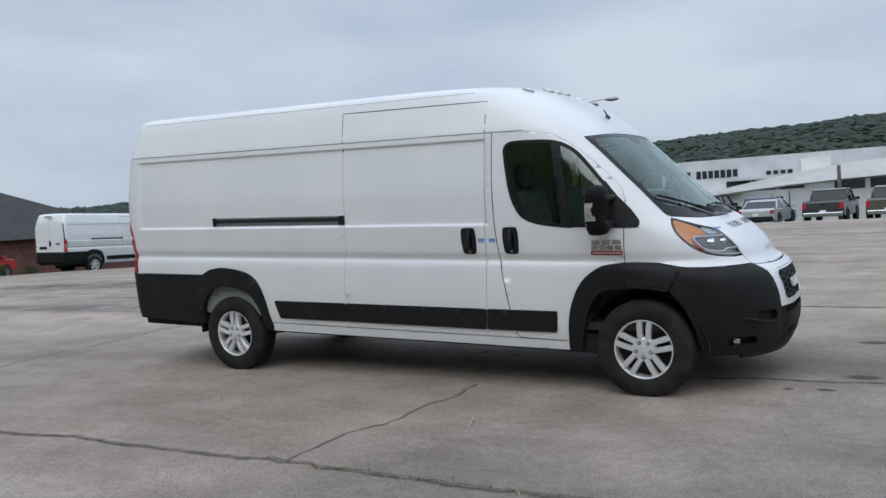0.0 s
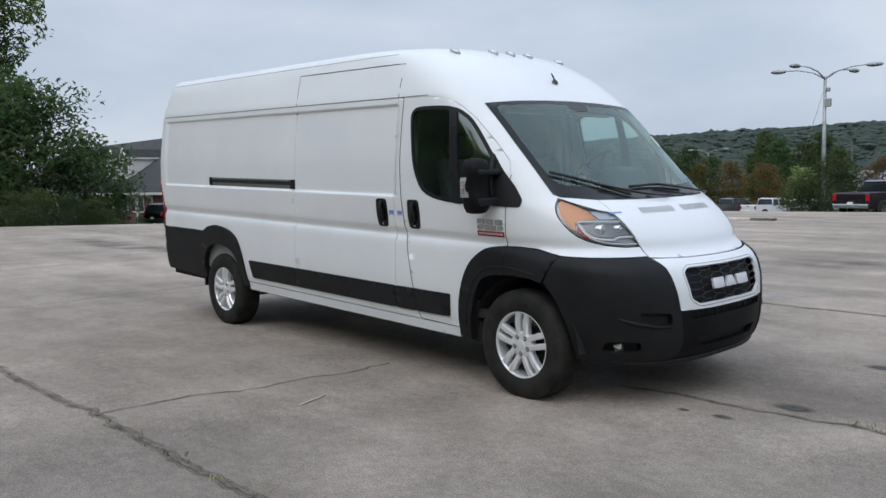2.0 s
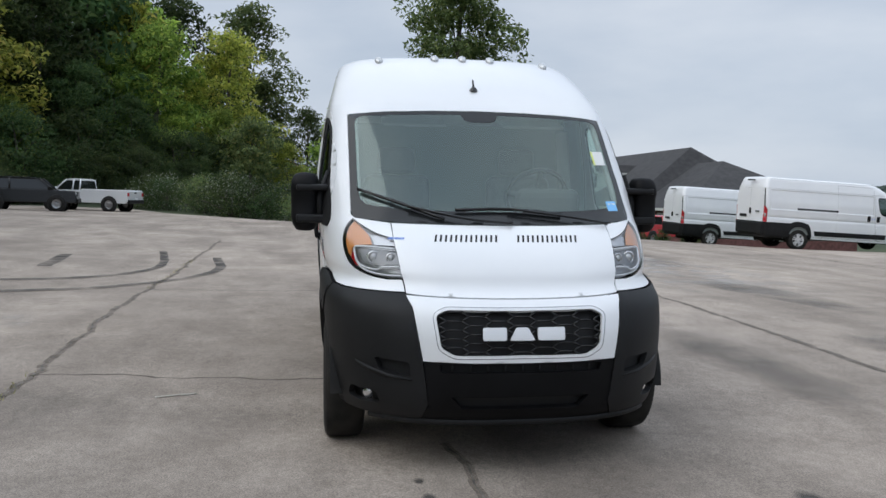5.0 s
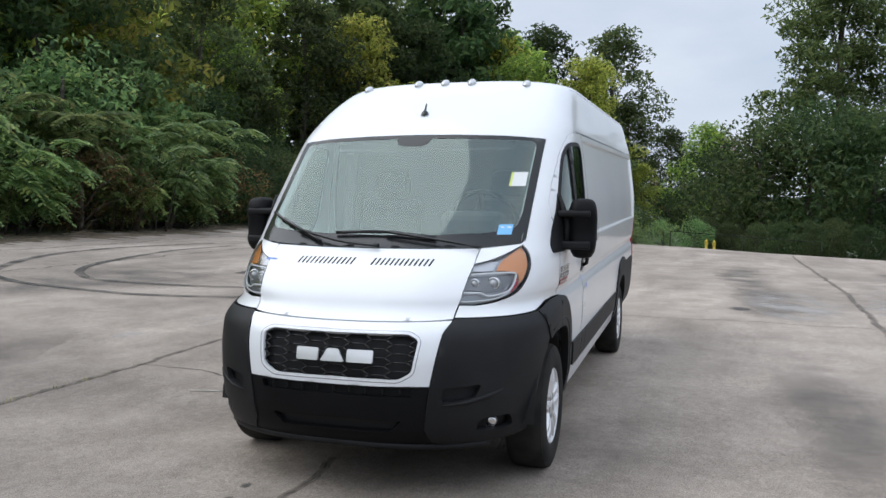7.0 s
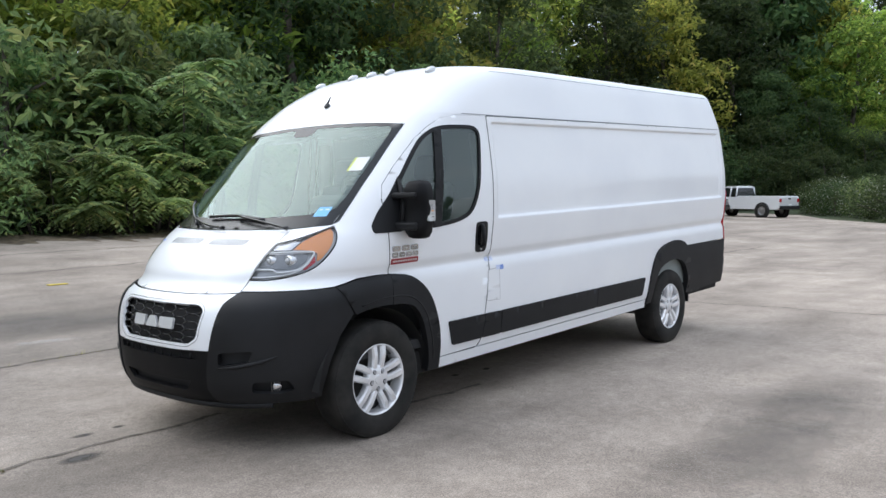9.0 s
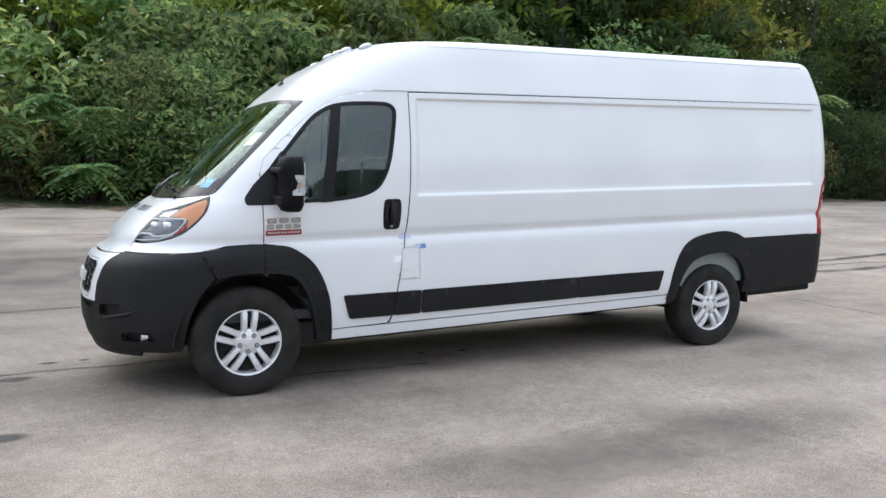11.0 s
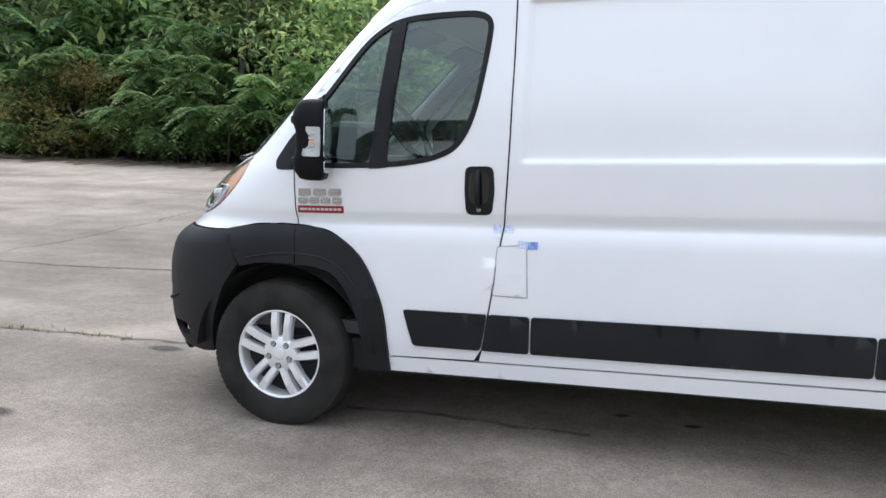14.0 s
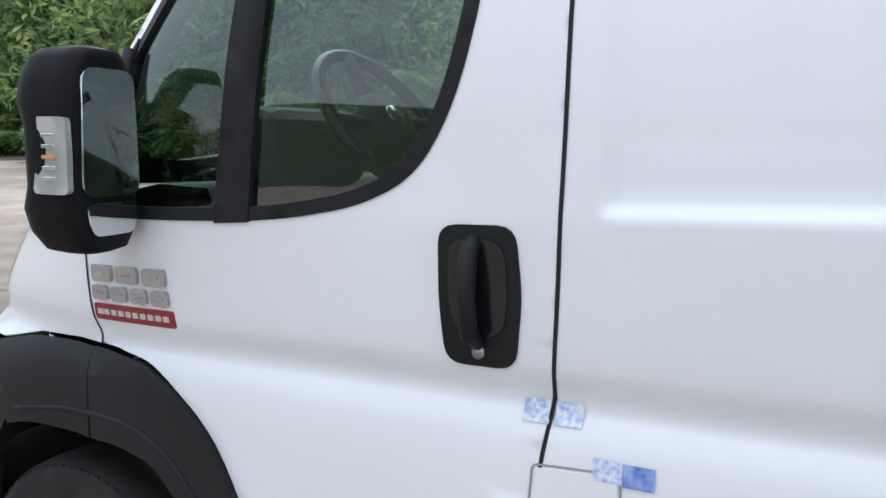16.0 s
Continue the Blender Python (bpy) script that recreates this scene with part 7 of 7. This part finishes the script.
# ---- buildings and lamp posts ----
BRICK = noise_color(material("red_brick", (0.17, 0.075, 0.065), 0.9), (0.12, 0.052, 0.046), (0.2, 0.092, 0.08), 3.0, 6.0, 0.3, 0.5)
ROOFGREY = bump(noise_color(material("dark_shingles", (0.06, 0.058, 0.058), 0.9), (0.034, 0.033, 0.034), (0.052, 0.05, 0.051), 1.5, 8.0, 0.2, 0.3), 6.0, 0.5, 0.03)
TRIMWHITE = material("white_trim", (0.7, 0.69, 0.66), 0.6)
FACADE = noise_color(material("pale_grey_panels", (0.5, 0.52, 0.54), 0.6), (0.44, 0.46, 0.48), (0.56, 0.58, 0.6), 0.3)
CANVAS = noise_color(material("white_membrane", (0.75, 0.74, 0.72), 0.7), (0.7, 0.69, 0.67), (0.8, 0.79, 0.77), 0.4)
GALV = noise_color(material("galvanised_steel", (0.35, 0.36, 0.36), 0.5, 0.6), (0.3, 0.31, 0.31), (0.42, 0.43, 0.43), 3.0)
WINDARK = material("dark_window", (0.03, 0.035, 0.04), 0.1)


def brick_house():
    """Low brick building with a hipped dark roof, three small dormers and a row of white windows; the long front lies along x and faces -y."""
    h = new("brick_building", None)
    LX, LY, ez, rz = 38.0, 11.0, 3.8, 11.6
    part("wall", box(0, 0, ez / 2 - 0.5, 2 * LX, 2 * LY, ez + 1.0), BRICK, h, "red brick wall")
    b = bmesh.new()
    e = [b.verts.new(p) for p in ((-LX - 0.8, -LY - 0.8, ez), (LX + 0.8, -LY - 0.8, ez), (LX + 0.8, LY + 0.8, ez), (-LX - 0.8, LY + 0.8, ez))]
    r = [b.verts.new(p) for p in ((-LX + 9.5, 0, rz), (LX - 7.0, 0, rz))]
    for f in ((e[0], e[1], r[1], r[0]), (e[1], e[2], r[1]), (e[2], e[3], r[0], r[1]), (e[3], e[0], r[0])):
        b.faces.new(f)
    b.faces.new(e[::-1])
    roof = part("roof", b, ROOFGREY, h, "dark grey shingle hip roof")
    part("eave", box(0, -LY - 0.8, ez - 0.12, 2 * LX + 1.6, 0.14, 0.28), TRIMWHITE, h)
    part("eave", box(LX + 0.8, 0, ez - 0.12, 0.14, 2 * LY + 1.6, 0.28), TRIMWHITE, h)
    part("eave", box(-LX - 0.8, 0, ez - 0.12, 0.14, 2 * LY + 1.6, 0.28), TRIMWHITE, h)
    for x in (12.5, 16.9, 21.2):
        b = bmesh.new()
        v = [b.verts.new(p) for p in ((x - 0.8, -9.0, 5.5), (x + 0.8, -9.0, 5.5), (x + 0.8, -9.0, 8.3), (x - 0.8, -9.0, 8.3), (x - 0.8, -4.6, 8.3), (x + 0.8, -4.6, 8.3))]
        for f in ((v[0], v[1], v[2], v[3]), (v[1], v[5], v[2]), (v[0], v[3], v[4]), (v[3], v[2], v[5], v[4]), (v[0], v[4], v[5], v[1])):
            b.faces.new(f)
        dorm = part("dormer", b, TRIMWHITE, h, "small white dormer with a pointed gable")
        g = bmesh.new()
        v = [g.verts.new(p) for p in ((x - 1.05, -9.4, 8.3), (x + 1.05, -9.4, 8.3), (x, -9.4, 9.5), (x - 1.05, -4.2, 8.3), (x + 1.05, -4.2, 8.3), (x, -3.0, 9.5))]
        for f in ((v[0], v[2], v[1]), (v[1], v[2], v[5], v[4]), (v[3], v[5], v[2], v[0]), (v[0], v[1], v[4], v[3])):
            g.faces.new(f)
        part("dormer_roof", g, ROOFGREY, dorm)
        for sd in (-1, 1):
            part("gable_trim", tube([(x + sd * 1.08, -9.42, 8.25), (x, -9.42, 9.52)], 0.13, 5), TRIMWHITE, dorm)
        part("dormer_eave", box(x + 1.05, -6.9, 8.28, 0.12, 5.0, 0.2), TRIMWHITE, dorm)
        part("pane", box(x, -9.03, 7.1, 0.9, 0.1, 1.7), WINDARK, dorm)
    for i in range(29):
        x = -35.5 + 2.45 * i
        w = part("window", box(x, -LY - 0.03, 2.35, 1.35, 0.16, 1.9), TRIMWHITE, h, "white framed window")
        part("pane", box(x - 0.30, -LY - 0.1, 2.35, 0.50, 0.08, 1.6), WINDARK, w)
        part("pane", box(x + 0.30, -LY - 0.1, 2.35, 0.50, 0.08, 1.6), WINDARK, w)
        part("lintel", box(x, -LY - 0.08, 3.42, 1.75, 0.3, 0.22), TRIMWHITE, w)
        if i % 3 == 2:
            part("pilaster", box(x + 1.22, -LY - 0.05, 2.1, 0.4, 0.2, 4.4), TRIMWHITE, h)
    for i in range(6):
        y = -8.5 + 3.2 * i
        w = part("window", box(LX + 0.03, y, 2.35, 0.16, 1.5, 1.9), TRIMWHITE, h, "white framed window")
        part("pane", box(LX + 0.1, y - 0.34, 2.35, 0.08, 0.55, 1.6), WINDARK, w)
        part("pane", box(LX + 0.1, y + 0.34, 2.35, 0.08, 0.55, 1.6), WINDARK, w)
    # lower eastern block with its own hip
    part("wall", box(44.6, 0, ez / 2 - 0.5, 13.0, 19.0, ez + 1.0), BRICK, h, "red brick wall")
    b = bmesh.new()
    e = [b.verts.new(p) for p in ((30, -10.3, ez), (52, -10.3, ez), (52, 10.3, ez), (30, 10.3, ez))]
    r = [b.verts.new(p) for p in ((30, 0, 9.5), (39.5, 0, 9.5))]
    for f in ((e[0], e[1], r[1], r[0]), (e[1], e[2], r[1]), (e[2], e[3], r[0], r[1]), (e[3], e[0], r[0])):
        b.faces.new(f)
    b.faces.new(e[::-1])
    part("roof", b, ROOFGREY, h, "dark grey shingle hip roof")
    part("eave", box(45.6, -10.3, ez - 0.12, 12.8, 0.14, 0.28), TRIMWHITE, h)
    for x in (41, 44.2, 47.4):
        w = part("window", box(x, -9.53, 2.35, 1.35, 0.16, 1.9), TRIMWHITE, h, "white framed window")
        part("pane", box(x, -9.6, 2.35, 1.0, 0.08, 1.6), WINDARK, w)
    return tagged(h, "red brick building with dark hipped roof and dormers", "building")


hs = brick_house()
hx, hy = -124.5, 46.0
hs.matrix_basis = pose(hx, hy, -2.6, 0, 0, 0)

dealer = new("showroom_building", None)
part("wall", box(9.2, 0, 3.25, 81.6, 26, 12.5), FACADE, dealer, "pale grey panelled wall")
part("low_wing", box(-39, 2, 1.6, 14.8, 22, 9.0), FACADE, dealer, "lower pale grey wing")
for k in range(10):
    part("bar", box(-29.6 + 0.82 * k + (0.6 if k > 2 else 0), -13.05, 7.5, 0.6, 0.12, 1.05), WINDARK, dealer)
for k in range(3):
    part("window", box(-21.3 + 3.4 * k, -13.03, 5.6, 3.1, 0.12, 1.5), WINDARK, dealer, "dark showroom window")
for k in range(11):
    part("window", box(-7.5 + 4.2 * k, -13.03, 5.2, 3.6, 0.12, 1.7), WINDARK, dealer, "dark showroom window")
part("ledge", box(-25.5, -14.0, 5.0, 9.5, 2.6, 0.5), CANVAS, dealer)
part("ledge", box(8, -14.0, 6.5, 60, 2.2, 0.35), FACADE, dealer)
part("white_panel", box(-11.4, -13.3, 7.4, 3.6, 0.5, 2.6), CANVAS, dealer)
for k in range(4):
    part("bar", box(-14.6 - 0.9 * k, -13.1, 7.2, 0.6, 0.1, 0.5), WINDARK, dealer)
part("roof_unit", box(8, -4, 10.2, 6, 4, 1.6, 0.1), GALV, dealer)
dealer.matrix_basis = pose(2, 126, -3.4, 0, 0, 2)
tagged(dealer, "long pale grey showroom building across the street", "building")

tent = new("white_canopy", None)
cb = bmesh.new()
sec = []
for k in range(15):
    x = -16 + 36 * k / 14
    hgt = 2.8 * math.sin(math.pi * min(1, (k + 0.6) / 8.5) / 2)
    sec.append([cb.verts.new((x, -6 + 12 * j / 8, 2.2 + hgt * (1 - ((j - 4) / 4) ** 2 * 0.55))) for j in range(9)])
for a, c in zip(sec, sec[1:]):
    for j in range(8):
        cb.faces.new((a[j], a[j + 1], c[j + 1], c[j])).smooth = True
bmesh.ops.solidify(cb, geom=cb.faces[:], thickness=0.12)
part("membrane", cb, CANVAS, tent, "white curved canopy roof")
for x in (-15, -8, -1, 6, 13, 19):
    for y in (-5.6, 5.6):
        part("post", tube([(x, y, 0), (x, y, 2.5)], 0.08, 8), GALV, tent)
tent.matrix_basis = pose(0, 70, -1.35, 0, 0, 0)
tagged(tent, "long white canopy on steel posts beyond the cars", "canopy")


def lamp_post(x, y, h, arms, label):
    p = new("street_lamp", None)
    part("pole", tube([(0, 0, -0.3), (0, 0, h * 0.5), (0, 0, h)], [0.15, 0.12, 0.085], 12), GALV, p)
    for a in arms:
        d = Vector((math.cos(radians(a)), math.sin(radians(a)), 0))
        part("arm", tube([Vector((0, 0, h - 0.15)), d * 0.7 + Vector((0, 0, h + 0.28)), d * 1.5 + Vector((0, 0, h + 0.48)), d * 2.3 + Vector((0, 0, h + 0.52))], [0.045, 0.04, 0.035, 0.03], 8), GALV, p)
        hd = bmesh.new()
        bmesh.ops.create_uvsphere(hd, u_segments=14, v_segments=8, radius=1)
        bmesh.ops.scale(hd, vec=(0.48, 0.20, 0.14), verts=hd.verts)
        bmesh.ops.rotate(hd, cent=(0, 0, 0), matrix=Matrix.Rotation(radians(a), 3, "Z"), verts=hd.verts)
        bmesh.ops.translate(hd, vec=d * 2.7 + Vector((0, 0, h + 0.50)), verts=hd.verts)
        head = part("lamp_head", hd, GALV, p, "grey cobra lamp head", True)
    part("transformer_box", box(0.22, 0, h - 1.6, 0.3, 0.3, 0.5, 0.03), GALV, p)
    part("transformer_box", box(0.2, 0, h - 0.8, 0.22, 0.22, 0.25, 0.03), GALV, p)
    part("guy_wire", tube([(0, 0, h - 0.6), (-1.6, 0.4, h - 5.2)], 0.014, 5), GALV, p)
    p.matrix_basis = pose(x, y, ground_z(x, y))
    return tagged(p, label, "street lamp")


lamp_post(-18.2, 47.0, 8.6, (15, 75, 195, 255), "grey steel street lamp with four curved arms")
lamp_post(-62, 110, 9.0, (10, 190), "far grey street lamp with two arms")
lamp_post(-75, 104, 9.0, (10, 190), "far grey street lamp with two arms")
for x, y, h in ((-2.0, 49.0, 3.6), (-44, 118, 10), (-20, 190, 18)):
    pl = put("utility_pole", tube([(0, 0, -0.3), (0, 0, h)], [0.14, 0.10], 10), BARK)
    pl.matrix_basis = pose(x, y, ground_z(x, y))
    tagged(pl, "plain dark pole beyond the parked cars", "pole")
HYD = material("hydrant_yellow", (0.55, 0.4, 0.04), 0.5)
for x, y in ((-35.0, 2.0), (-35.1, 2.35)):
    hb = lathe([(0, 0.16), (0.06, 0.16), (0.07, 0.11), (0.5, 0.10), (0.55, 0.14), (0.6, 0.14), (0.7, 0.08), (0.78, 0.03), (0.79, 0.001)], 16, "z")
    tube([(-0.2, 0, 0.42), (0.2, 0, 0.42)], 0.06, 8, hb)
    hy2 = put("hydrant", hb, HYD)
    hy2.matrix_basis = pose(x, y, ground_z(x, y), 0, 0, 40) @ Matrix.Scale(0.55, 4)
    tagged(hy2, "small yellow hydrant at the lot's edge", "hydrant")

# low wire fence's rail and posts along the western edge
FX = -37.5
fence = new("fence", None)
fence.location = (FX, 1.0, ground_z(FX, 1.0))
for y in (0.3, 3.75, 7.2):
    z = ground_z(FX, y) - ground_z(FX, 1.0)
    part("post", tube([(0, y - 1.0, z - 0.2), (0, y - 1.0, z + 0.78)], 0.024, 8), UNDER, fence)
part("rail", tube([(0, y - 1.0, ground_z(FX, y) - ground_z(FX, 1.0) + 0.76) for y in (0.3, 3.75, 7.2)], 0.016, 8), UNDER, fence)
tagged(fence, "low dark wire fence of posts and top rail beside shrubs", "fence")
